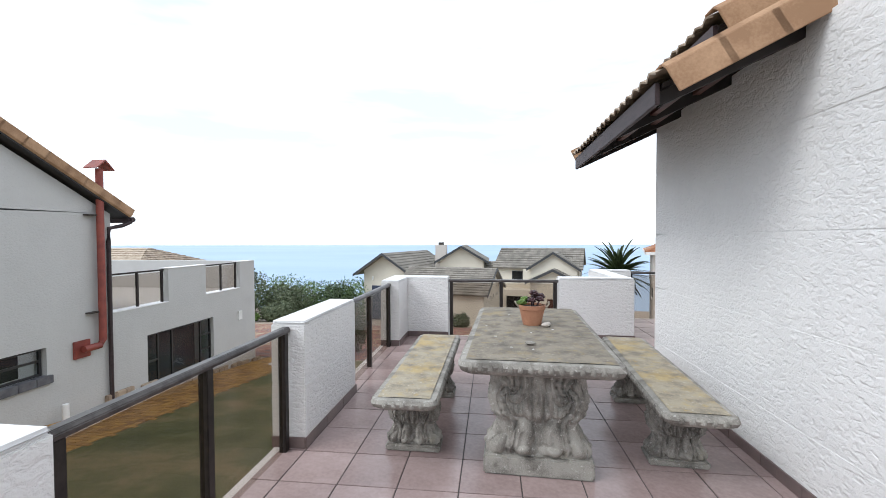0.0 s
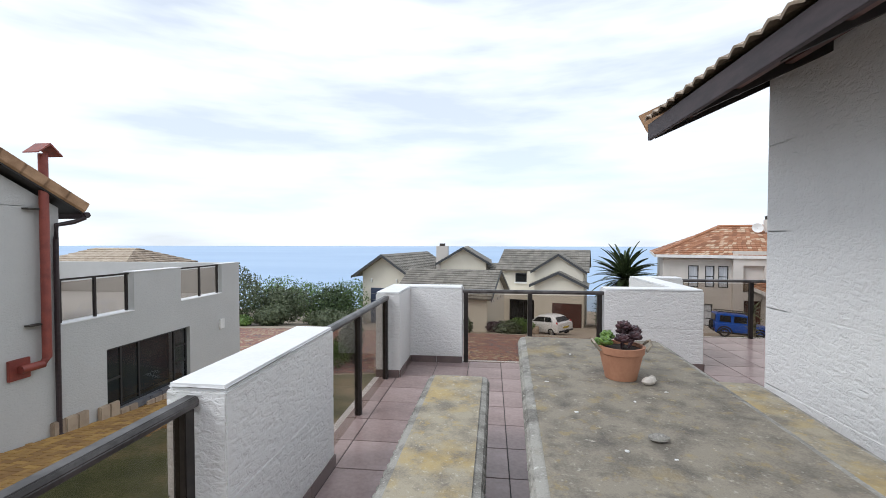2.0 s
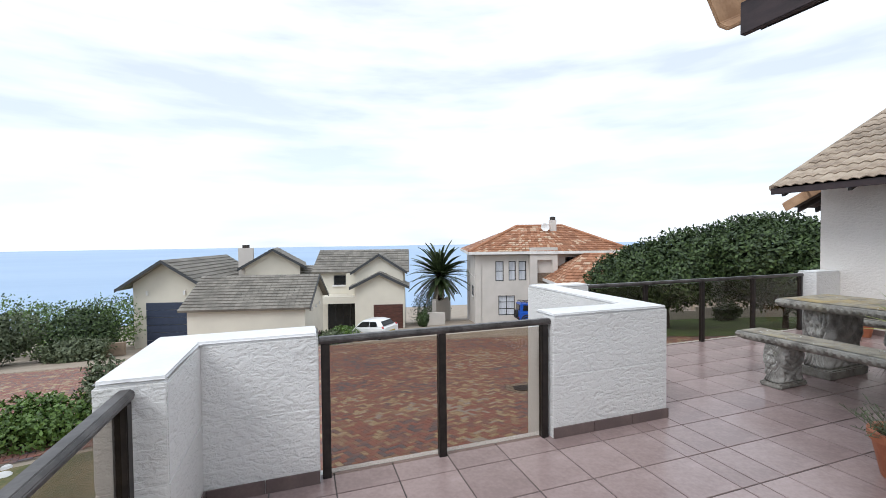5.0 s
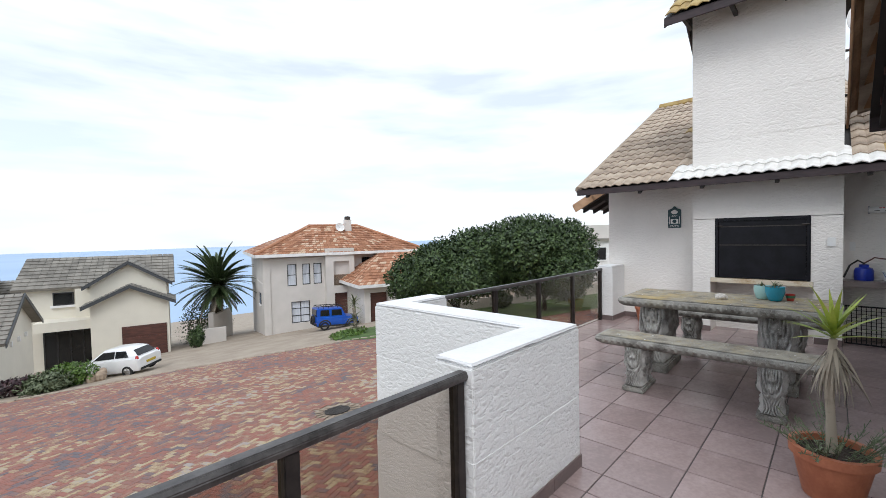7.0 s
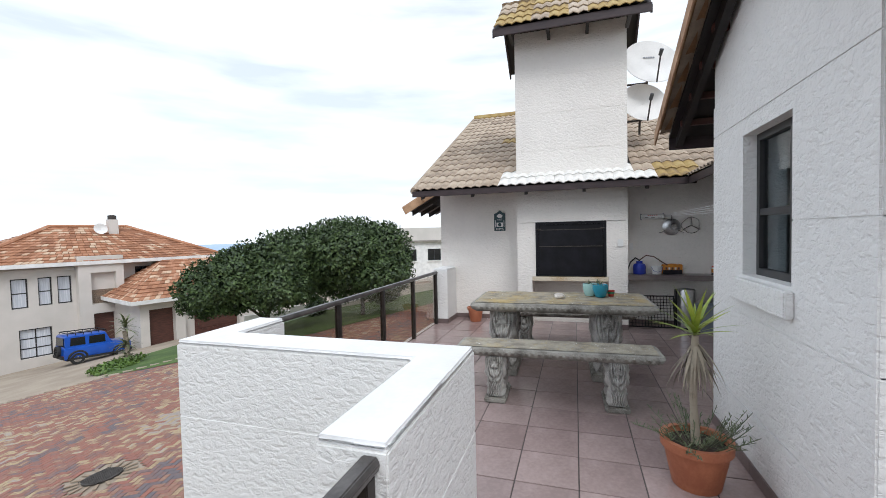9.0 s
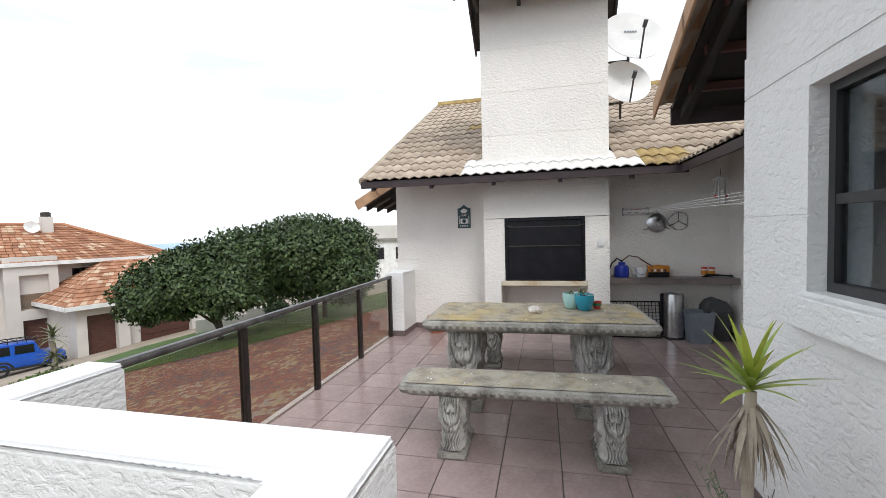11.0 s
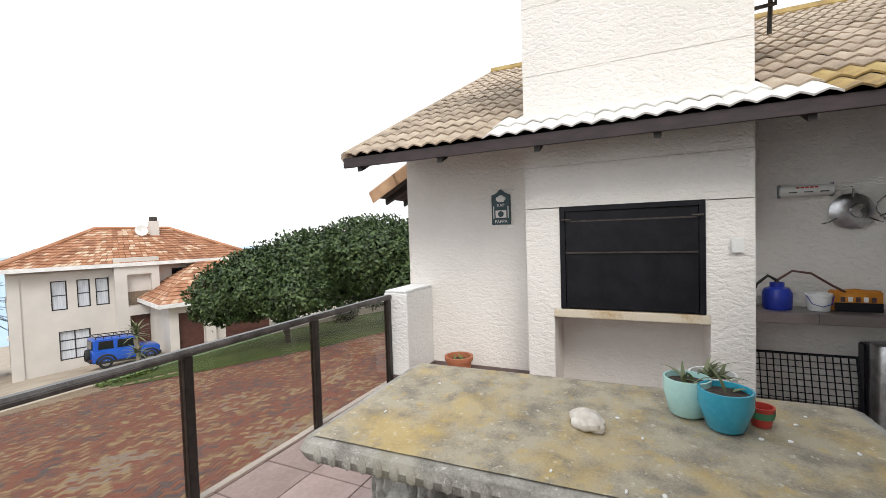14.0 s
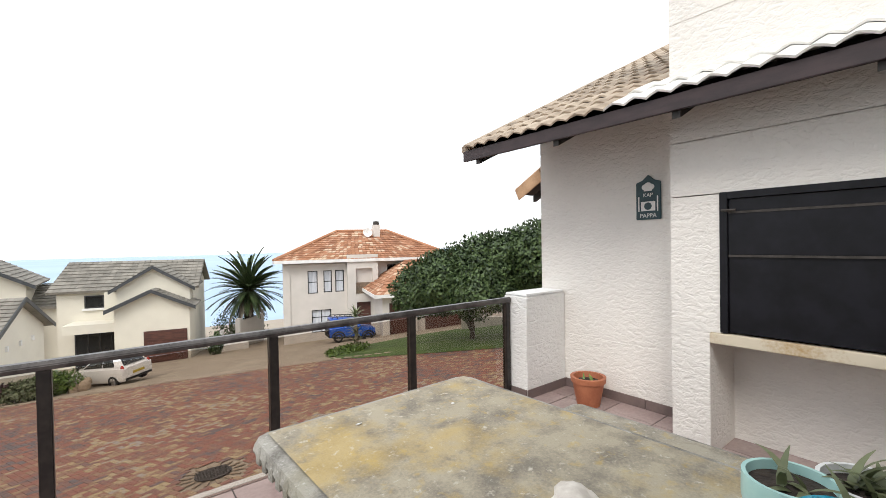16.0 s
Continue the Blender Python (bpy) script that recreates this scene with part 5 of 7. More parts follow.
taper(0.11, 0.13, 0.14, 0.165, 0.42).obj("basket", M_GREYP, wb, bevel=0.006)
q = Geo()
for s in (-1, 1):
    q.box((-0.152, s * 0.17 - 0.008, 0.405), (0.152, s * 0.17 + 0.008, 0.425)).box((s * 0.145 - 0.008, -0.178, 0.405), (s * 0.145 + 0.008, 0.178, 0.425))
q.obj("rim", M_GREYP, wb, bevel=0.004)
db = thing("swing_bin", "dark grey plastic bin with a domed swing lid", "bin", pose(7.62, 4.4, 0))
taper(0.12, 0.13, 0.145, 0.155, 0.40).obj("body", M_DARKP, db, bevel=0.01)
Geo().prism([(-0.165, 0.40), (0.165, 0.40), (0.155, 0.47), (0.10, 0.55), (0.0, 0.585), (-0.10, 0.55), (-0.155, 0.47)], -0.15, 0.15, 0).obj("lid", M_DARKP, db, bevel=0.01)
gg = thing("steel_grid", "black barbecue mesh grid leaning against the wall", "grid", pose(7.56, 5.45, 0.0, 0, 14, 0))
q = Geo()
for i in range(15):
    q.tube([(0, -0.34 + i * 0.048, 0.02), (0, -0.34 + i * 0.048, 0.52)], 0.005, 5)
for i in range(11):
    q.tube([(0, -0.34, 0.02 + i * 0.05), (0, 0.34, 0.02 + i * 0.05)], 0.004, 5)
q.obj("wire_mesh", M_BLACK, gg)
Geo().tube([(0, -0.35, 0.01), (0, 0.35, 0.01), (0, 0.35, 0.53), (0, -0.35, 0.53), (0, -0.35, 0.01)], 0.009, 6).obj("frame", M_BLACK, gg)

# ---- on the walls ----
sw = thing("light_switch", "white plastic weatherproof switch plate on the chimney breast", "switch", pose(7.298, 5.945, 1.42))
B((-0.018, -0.042, -0.058), (0.004, 0.042, 0.058)).obj("plate", M_WHITEP, sw, bevel=0.004)
B((-0.023, -0.018, -0.025), (-0.017, 0.018, 0.025)).obj("rocker", M_WHITEP, sw, bevel=0.002)
B((7.79, 5.70, 1.28), (7.802, 5.76, 1.40)).obj("socket_plate", M_WHITEP, label="small white socket plate on the recess wall", category="socket", bevel=0.003)

sg = thing("wall_sign", "small dark teal sign with painted chef hat on the wall", "sign", pose(7.796, 7.985, 1.66, 0, 0, -90))


def text(body, size, at, parent, material):
    cu_ = bpy.data.curves.new("lettering", "FONT")
    cu_.body, cu_.size, cu_.align_x, cu_.extrude = body, size, "CENTER", 0.001
    tmp = new("lettering", cu_)
    dg = bpy.context.evaluated_depsgraph_get()
    me = bpy.data.meshes.new_from_object(tmp.evaluated_get(dg))
    bpy.data.objects.remove(tmp)
    me.materials.append(material)
    ob = new("lettering", me)
    ob.parent, ob.matrix_basis = parent, at
    return ob


Geo().prism([(-0.105, 0.0), (0.105, 0.0), (0.105, 0.32), (0.05, 0.34), (0.0, 0.385), (-0.05, 0.34), (-0.105, 0.32)], -0.018, 0.0, 1).obj("board", M_SLATEBLUE, sg, bevel=0.004)
Geo().box((-0.06, -0.021, 0.075), (0.06, -0.017, 0.155)).obj("painted_panel", M_TRIM, sg)
Geo().ball((0, -0.018, 0.29), (0.035, 0.006, 0.03), 12).ball((-0.03, -0.018, 0.28), (0.025, 0.006, 0.024), 12).ball((0.03, -0.018, 0.28), (0.025, 0.006, 0.024), 12).box((-0.035, -0.022, 0.245), (0.035, -0.017, 0.275)).obj("chef_hat", M_TRIM, sg, smooth=True)
for s in (-1, 1):
    B((s * 0.08 - 0.005, -0.021, 0.07), (s * 0.08 + 0.005, -0.017, 0.2)).obj("painted_cutlery", M_TRIM, sg)
Geo().lathe([(0.032, 0), (0.032, 0.005)], 20, pose(0, -0.018, 0.115, 90)).obj("painted_ring", M_SLATEBLUE, sg)
text("KAP", 0.045, pose(0, -0.0205, 0.195, 90), sg, M_TRIM)
text("PAPPA", 0.05, pose(0, -0.0205, 0.018, 90), sg, M_TRIM)

rl = thing("clothesline_reel", "white retractable clothesline reel with four lines pulled out", "clothesline")
Geo().lathe([(0.036, -0.175), (0.044, -0.165), (0.044, 0.165), (0.036, 0.175)], 20, pose(7.75, 5.405, 1.84, 90)).obj("case", M_WHITEP, rl, "round white plastic case", smooth=True)
for y in (5.235, 5.575):
    B((7.735, y - 0.006, 1.785), (7.797, y + 0.006, 1.895)).obj("bracket", M_GREYP, rl, bevel=0.003)
for k in range(3):
    B((7.703, 5.27 + 0.1 * k, 1.822), (7.712, 5.325 + 0.1 * k, 1.830)).obj("slot", M_DARKP, rl)
for k in range(5):
    B((7.7085, 5.335 + 0.03 * k, 1.856), (7.714, 5.357 + 0.03 * k, 1.868)).obj("lettering_bar", M_RED, rl)
for i in range(4):
    Geo().tube([(7.72, 5.23, 1.83 + 0.012 * i), (3.93, 4.85 - 0.03 * i, 1.80 + 0.05 * i)], 0.0035, 5).obj("line", M_TRIM, rl)
B((3.945, 4.72, 1.76), (3.965, 4.9, 2.0)).obj("hook_bar", M_IRON, rl)

wf = thing("gas_burner", "round polished steel burner bowl on bent legs, hung on the wall", "burner", pose(7.76, 5.115, 1.66))
Geo().lathe([(0.135, 0), (0.14, 0.02), (0.10, 0.045), (0.03, 0.05)], 24, pose(0.02, 0, 0, 0, -90)).obj("bowl", M_STEEL, wf, smooth=True)
Geo().lathe([(0.055, 0), (0.05, 0.02), (0.004, 0.024)], 18, pose(-0.03, -0.03, 0.0, 0, -90)).obj("burner_head", M_CHROME, wf, smooth=True)
for a in (90, 210, 330):
    Geo().tube([(0.0, 0.05 * math.cos(radians(a)), 0.05 * math.sin(radians(a))), (-0.03, 0.17 * math.cos(radians(a)), 0.17 * math.sin(radians(a))), (0.0, 0.21 * math.cos(radians(a)), 0.19 * math.sin(radians(a)))], 0.006, 6).obj("leg", M_CHROME, wf)
wg = thing("wire_trivet", "rounded triangular wire pot stand hung on the wall", "trivet", pose(7.78, 4.82, 1.68))
pts = [(0, 0.13 * math.cos(a) * (1 + 0.12 * math.cos(3 * a)), 0.13 * math.sin(a)) for a in [i * math.pi / 12 for i in range(25)]]
Geo().tube(pts, 0.005, 6).obj("ring", M_CHROME, wg)
for a in (90, 210, 330):
    Geo().tube([(0, 0, 0), (-0.005, 0.14 * math.cos(radians(a)), 0.14 * math.sin(radians(a)))], 0.008, 6).obj("spoke", M_CHROME, wg)

wcm = thing("wind_chime", "small metal wind chime with red and white charms under the eave", "wind chime", pose(6.9, 4.6, 2.17))
Geo().lathe([(0.09, 0), (0.085, 0.012), (0.03, 0.05), (0.004, 0.055)], 18).obj("canopy", M_TRIM, wcm, smooth=True)
Geo().tube([(0, 0, 0.05), (0, 0, 0.14)], 0.003, 5).obj("cord", M_IRON, wcm)
for i in range(5):
    a = i * 1.2566
    Geo().tube([(0.06 * math.cos(a), 0.06 * math.sin(a), 0), (0.06 * math.cos(a), 0.06 * math.sin(a), -0.30)], 0.007, 6).obj("chime_tube", M_CHROME, wcm)
    Geo().ball((0.06 * math.cos(a + 0.6), 0.06 * math.sin(a + 0.6), -0.15 - 0.05 * (i % 2)), 0.02, 8).obj("charm", M_RED if i % 2 else M_TRIM, wcm, smooth=True)
tr = B((6.35, 4.15, 0.62), (6.75, 4.2, 0.64)).box((6.35, 4.195, 0.60), (6.75, 4.2, 0.635))
tr.obj("towel_shelf", M_TRIM, label="narrow white wire shelf on the recess wall", category="shelf")


# satellite dishes
def dish(at, r, label):
    d = thing("satellite_dish", label, "satellite dish", at, "satellite dishes")
    Geo().lathe([(0.01, 0.0), (r * 0.4, r * 0.03), (r * 0.75, r * 0.11), (r, r * 0.2), (r, r * 0.2 + 0.012), (r * 0.75, r * 0.11 + 0.012), (0.01, 0.012)], 32, caps=False).obj("reflector", M_TRIM, d, "pale grey dish reflector", smooth=True)
    Geo().tube([(0, -r, r * 0.2), (0, -r * 0.35, r * 0.85)], 0.014, 6).obj("feed_arm", M_IRON, d)
    Geo().lathe([(0.03, 0), (0.03, 0.1)], 12, pose(0, -r * 0.35, r * 0.80, -25)).obj("feed_horn", M_DARKP, d, smooth=True)
    Geo().tube([(0, 0, -0.01), (0, -0.1, -0.15), (0, -0.4, -0.3)], 0.02, 8).obj("bracket", M_IRON, d)
    return d


d1 = dish(look((8.15, 5.38, 4.48), (20, 8.5, -1.2)) @ pose(0, 0, 0, 0, 0, 0), 0.47, "pale grey satellite dish bolted beside the chimney")
for k in range(5):
    B((-0.09 + k * 0.04, 0.13, 0.045), (-0.062 + k * 0.04, 0.155, 0.05)).obj("lettering_bar", M_GREYP, d1)
dish(look((8.1, 5.5, 3.8), (20, 8.5, -1.2)), 0.385, "smaller pale satellite dish above the roof")
Geo().tube([(8.2, 5.85, 4.2), (8.2, 5.4, 4.2), (8.25, 5.4, 4.5)], 0.02, 8).tube([(8.2, 5.85, 3.55), (8.15, 5.5, 3.55), (8.15, 5.5, 3.75)], 0.02, 8).obj("dish_bracket", M_IRON, label="dark steel bracket arms fixed to the chimney", category="bracket")


# ---- neighbouring house ----
NX = -8.75
nb = thing("neighbour_house", "grey-white plastered neighbouring house with a tiled gable and a roof terrace", "house")


def wall_rows(name, rects, x0, x1, material, parent, label=""):
    g = Geo()
    for y0, z0, y1, z1 in rects:
        g.box((x0, y0, z0), (x1, y1, z1))
    return g.obj(name, material, parent, label)


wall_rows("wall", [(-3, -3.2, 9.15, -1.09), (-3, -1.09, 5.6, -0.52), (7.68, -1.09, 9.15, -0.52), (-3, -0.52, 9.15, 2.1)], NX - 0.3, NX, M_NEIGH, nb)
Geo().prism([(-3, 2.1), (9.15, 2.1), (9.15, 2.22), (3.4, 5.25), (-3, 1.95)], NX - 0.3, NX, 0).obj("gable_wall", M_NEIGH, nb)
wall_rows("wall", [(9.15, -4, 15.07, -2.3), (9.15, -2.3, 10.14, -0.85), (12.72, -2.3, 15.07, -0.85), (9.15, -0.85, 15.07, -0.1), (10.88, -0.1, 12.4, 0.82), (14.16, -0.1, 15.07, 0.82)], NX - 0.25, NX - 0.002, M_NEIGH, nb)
for y0, y1, z in ((10.86, 12.42, 0.82), (14.14, 15.09, 0.82), (9.16, 10.88, -0.1), (12.4, 14.16, -0.1)):
    B((NX - 0.27, y0, z), (NX + 0.012, y1, z + 0.02)).obj("coping", M_CAP, nb, bevel=0.004)
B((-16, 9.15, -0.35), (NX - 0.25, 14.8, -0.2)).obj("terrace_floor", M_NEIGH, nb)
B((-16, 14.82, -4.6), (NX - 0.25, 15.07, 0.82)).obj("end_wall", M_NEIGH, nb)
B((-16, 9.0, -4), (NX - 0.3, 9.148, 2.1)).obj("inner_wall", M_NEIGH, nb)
for (y0, y1, ps) in ((9.2, 10.86, (9.25, 10.0, 10.8)), (12.42, 14.14, (12.46, 13.3, 14.1))):
    B((NX - 0.16, y0, 0.77), (NX - 0.11, y1, 0.81)).obj("top_rail", M_RAIL, nb)
    for y in ps:
        B((NX - 0.16, y - 0.025, -0.08), (NX - 0.11, y + 0.025, 0.77)).obj("rail_post", M_RAIL, nb)
    for a, b in zip(ps, ps[1:]):
        B((NX - 0.138, a + 0.03, -0.04), (NX - 0.132, b - 0.03, 0.74)).obj("rail_glass", M_SMOKE, nb).visible_shadow = False
B((-15.9, 9.2, 0.80), (-15.8, 15, 0.85)).obj("far_rail", M_RAIL, nb)
for y in (10.2, 11.4, 12.6, 13.8):
    B((-15.88, y, -0.2), (-15.82, y + 0.05, 0.8)).obj("far_rail_post", M_RAIL, nb)
B((-15.86, 9.2, -0.2), (-15.84, 15, 0.78)).obj("far_rail_glass", M_SMOKE, nb)
# roof slopes
Geo().loft([[(NX + 0.22, 9.45, 2.12), (NX + 0.22, 3.4, 5.33), (NX - 7, 3.4, 5.33), (NX - 7, 9.45, 2.12)], [(NX + 0.22, 9.45, 2.2), (NX + 0.22, 3.4, 5.41), (NX - 7, 3.4, 5.41), (NX - 7, 9.45, 2.2)]]).obj("roof_deck", M_BLACKWOOD, nb)
Geo().loft([[(NX + 0.22, -3, 2.0), (NX + 0.22, 3.4, 5.33), (NX - 7, 3.4, 5.33), (NX - 7, -3, 2.0)], [(NX + 0.22, -3, 2.08), (NX + 0.22, 3.4, 5.41), (NX - 7, 3.4, 5.41), (NX - 7, -3, 2.08)]]).obj("roof_deck", M_BLACKWOOD, nb)
verge(nb, (NX + 0.12, 9.48, 2.22), (NX + 0.12, 3.4, 5.45), 16, (1, 0, 0))
tiled_slope(nb, (NX + 0.15, 9.5, 2.22), (-1, 0, 0), (0, -1, 0.53), 4, 6)
B((NX - 6, 9.44, 2.02), (NX + 0.2, 9.47, 2.16)).obj("fascia", M_FASCIA, nb)
Geo().tube([(NX - 4, 9.53, 2.1), (NX + 0.25, 9.53, 2.1)], 0.06, 8).obj("gutter", M_FASCIA, nb, smooth=True)
Geo().tube([(NX + 0.2, 9.52, 2.05), (NX + 0.12, 9.35, 1.95), (NX + 0.07, 9.05, 1.88), (NX + 0.07, 9.03, 1.6), (NX + 0.07, 9.03, -2.2), (NX + 0.14, 9.03, -2.28)], 0.045, 8).obj("downpipe", M_FASCIA, nb, "dark brown downpipe", smooth=True)
fl = Geo().tube([(NX + 0.13, 8.32, -0.73), (NX + 0.13, 8.7, -0.73), (NX + 0.13, 8.78, -0.62), (NX + 0.13, 8.78, 3.2)], 0.075, 12).obj("flue", M_REDPIPE, nb, "red oxide painted metal flue pipe", smooth=True)
B((NX, 8.2, -0.92), (NX + 0.06, 8.55, -0.55)).obj("flue_box", M_REDPIPE, fl, bevel=0.006)
Geo().prism([(8.56, 3.2), (8.78, 3.4), (9.0, 3.2), (9.0, 3.18), (8.78, 3.36), (8.56, 3.18)], NX - 0.03, NX + 0.3, 0).obj("flue_cowl", M_REDPIPE, fl)
for z in (2.15, 0.0):
    B((NX, 8.5, z), (NX + 0.13, 8.72, z + 0.03)).obj("flue_bracket", M_IRON, fl)


def nb_window(y0, y1, z0, z1, muls, trs, sill):
    w = window_frame("house_window", pose(NX - 0.1, y0, z0, 0, 0, 90), y1 - y0, z1 - z0, muls, trs, "dark-framed window of the neighbouring house")
    w.parent = nb
    del w["category"], w["kind"]
    # added board behind the pane, painted dark as the shade of the room
    B((NX - 0.75, y0 - 0.05, z0 - 0.1), (NX - 0.70, y1 + 0.05, z1 + 0.1)).obj("room_shade_board", M_ROOM_SHADE, nb)
    n = 7
    for i in range(n):
        a, b = y0 - 0.1 + (y1 - y0 + 0.2) * i / n, y0 - 0.1 + (y1 - y0 + 0.2) * (i + 1) / n - 0.008
        B((NX - 0.1, a, z0 - sill), (NX + 0.07, b, z0 - 0.002)).obj("sill_block", M_SLATE, nb, bevel=0.008)


nb_window(5.62, 7.66, -1.08, -0.53, [0.62, 1.2], [(1.2, 2.04, 0.3)], 0.16)
nb_window(10.15, 12.71, -2.29, -0.86, [0.45, 0.95, 2.1], [(0, 0.45, 0.7), (2.1, 2.56, 0.5), (2.1, 2.56, 0.95)], 0.14)
for i in range(26):
    y = 8.9 + i * 0.245
    z = ground_z(NX, y)
    if i % 5 != 3:
        B((NX, y, z - 0.1), (NX + 0.1, y + 0.235, z + (0.28 if i < 6 else 0.12) + 0.02 * (i % 3))).obj("plinth_stone", M_PINKSTONE, nb, bevel=0.015)
B((NX, 14.0, -1.2), (NX + 0.05, 14.2, -0.9)).obj("meter_box", M_TRIM, nb)
Geo().tube([(NX + 0.2, 7.85, -2.1), (NX + 0.2, 7.85, -1.72)], 0.06, 10).obj("vent_stub", M_TRIM, nb, smooth=True)


# ---- vegetation ----
def leaf_cloud(blobs, n, size, seed, bottom=-1.0):
    """Small leaf clumps through the outer shell of several overlapping rounded masses."""
    rng = random.Random(seed)
    v, f = [], []
    tot = sum(b[3] * b[4] + b[4] * b[5] + b[3] * b[5] for b in blobs)
    for bx, by, bz, rx, ry, rz in blobs:
        m = int(n * (rx * ry + ry * rz + rx * rz) / tot)
        for _ in range(m):
            while True:
                d = Vector((rng.gauss(0, 1), rng.gauss(0, 1), rng.gauss(0, 1))).normalized()
                if d.z > bottom:
                    break
            s = 0.66 + 0.38 * rng.random() ** 0.7 + 0.26 * noise.noise(d * 2.6 + Vector((bx, by, seed)))
            c = Vector((bx + d.x * rx * s, by + d.y * ry * s, bz + d.z * rz * s))
            for _k in range(2):
                a = Vector((rng.gauss(0, 1), rng.gauss(0, 1), rng.gauss(0, 1))).normalized()
                b = a.cross(d + Vector((0.1, 0.2, 0.3))).normalized()
                L = size * rng.uniform(0.6, 1.4)
                k = len(v)
                o = c + a * size * rng.uniform(-0.5, 0.5)
                v += [tuple(o - b * L * 0.28), tuple(o + a * L * 0.5 - b * L * 0.05 + d * L * 0.1), tuple(o + b * L * 0.28), tuple(o - a * L * 0.5)]
                f.append((k, k + 1, k + 2, k + 3))
    g = Geo()
    g.v, g.f = v, f
    return g


def tree(name, label, base, trunk_h, blobs, n, size, seed, material, limbs=5, r=0.16):
    t = thing(name, label, "tree", pose(*base))
    rng = random.Random(seed)
    g = Geo().tube([(0, 0, -0.2), (0.1, 0.05, trunk_h * 0.5), (0.0, 0.1, trunk_h)], [r, r * 0.8, r * 0.7], 10)
    for i in range(limbs):
        b = blobs[i % len(blobs)]
        e = Vector((b[0] + rng.uniform(-0.6, 0.6) * b[3], b[1] + rng.uniform(-0.6, 0.6) * b[4], b[2] + 0.3 * b[5]))
        s = Vector((0.0, 0.05, trunk_h * rng.uniform(0.3, 0.95)))
        g.tube([s, s.lerp(e, 0.4) + Vector((0, 0, 0.3)), s.lerp(e, 0.75), e], [r * 0.55, r * 0.42, r * 0.28, 0.02], 7)
    g.obj("trunk", M_BARK, t, smooth=True)
    leaf_cloud(blobs, n, size, seed).obj("crown", material, t)
    return t


def crown_row(base, rows):
    """Rounded masses along the line of the two trees: distance along it, height of the top, radius, height, offset."""
    out = []
    for d, top, r, h, off in rows:
        x, y = 19.8 + 0.723 * d + 0.691 * off, 23.6 - 0.691 * d + 0.723 * off
        out.append((x - base[0], y - base[1], top - 1.02 * h - base[2], r, r, h))
    return out


T1 = (19.8, 23.6, ground_z(0, 23.6))
T2 = (23.9, 19.7, ground_z(0, 19.7))
tree("tree", "broad dark evergreen tree with a low spreading crown on the lawn", T1, 1.5,
     crown_row(T1, ((-3.1, 0.3, 1.45, 1.5, 0.3), (-1.7, 1.05, 1.7, 1.6, -0.8), (-0.8, 1.35, 1.9, 1.7, 0.9), (0.8, 1.9, 2.0, 1.8, -0.5), (2.3, 2.3, 2.0, 1.8, 0.6), (-2.0, -0.1, 1.7, 1.2, 0), (0.3, 0.4, 2.0, 1.4, -1.2), (1.8, 0.8, 2.1, 1.6, 0.8))), 34000, 0.19, 3, M_LEAF, 9)
tree("tree", "broad dark evergreen tree with a rounded crown beside the drive", T2, 1.7,
     crown_row(T2, ((3.9, 2.6, 2.1, 1.9, -0.6), (5.4, 2.85, 2.1, 1.9, 0.5), (6.9, 2.5, 1.9, 1.8, -0.4), (7.6, 1.7, 1.5, 1.7, 0.4), (4.6, 1.0, 2.2, 1.7, 0.7), (6.6, 1.0, 2.1, 1.7, -0.8))), 27000, 0.19, 5, M_LEAF, 7)


def bush(label, x, y, rx, ry, rz, n, size, seed, material, sink=0.3, name="bush"):
    rng = random.Random(seed)
    bl = [(rng.uniform(-0.45, 0.45) * rx, rng.uniform(-0.45, 0.45) * ry, rz * rng.uniform(0.35, 0.7), rx * rng.uniform(0.5, 0.75), ry * rng.uniform(0.5, 0.75), rz * rng.uniform(0.4, 0.6)) for _ in range(5)]
    b = thing(name, label, "bush", pose(x, y, ground_z(x, y)))
    g = Geo()
    for q in bl:
        g.tube([(0, 0, -0.1), (q[0] * 0.5, q[1] * 0.5, q[2] * 0.5), (q[0], q[1], q[2])], [0.05, 0.03, 0.01], 6)
    g.obj("stems", M_BARK, b)
    leaf_cloud(bl, n, size, seed).obj("foliage", material, b)
    return b


bush("leafy green shrub beside the yard path", -6.4, 16.6, 1.35, 1.0, 0.95, 2600, 0.12, 11, M_LEAF3)
bush("twiggy grey-green shrub behind the green one", -5.6, 17.6, 0.7, 0.7, 1.7, 1500, 0.11, 12, M_LEAF2)
for i, (x, y, rx, ry, rz, mt, lab) in enumerate(((-23.5, 36, 3.2, 2.6, 4.2, M_LEAF2, "tall grey-green coastal shrub"), (-19.5, 38.5, 2.6, 2.2, 3.0, M_LEAF2, "grey-green coastal shrub"), (-16.0, 40, 2.8, 2.4, 3.1, M_LEAF, "dark green coastal shrub"),
                                                  (-17.5, 46, 4.5, 3.5, 3.9, M_LEAF3, "bright green coastal thicket"), (-13.5, 50, 5.5, 3.5, 4.6, M_LEAF3, "bright green coastal thicket"), (-24, 48, 6.0, 4, 4.2, M_LEAF3, "dark green coastal thicket"),
                                                  (-15.2, 37.6, 2.2, 1.5, 1.3, M_LEAF2, "low silvery shrub beside the garage"), (-18.8, 35.4, 1.8, 1.3, 1.4, M_LEAF2, "low silvery shrub"), (-31, 42, 6, 4, 4.0, M_LEAF2, "coastal thicket"),
                                                  (-21.5, 34.2, 1.6, 1.2, 0.8, M_LEAF3, "low bright green ground cover"))):
    bush(lab + " on the slope above the sea", x, y, rx, ry, rz, 4200, 0.2, 20 + i, mt)
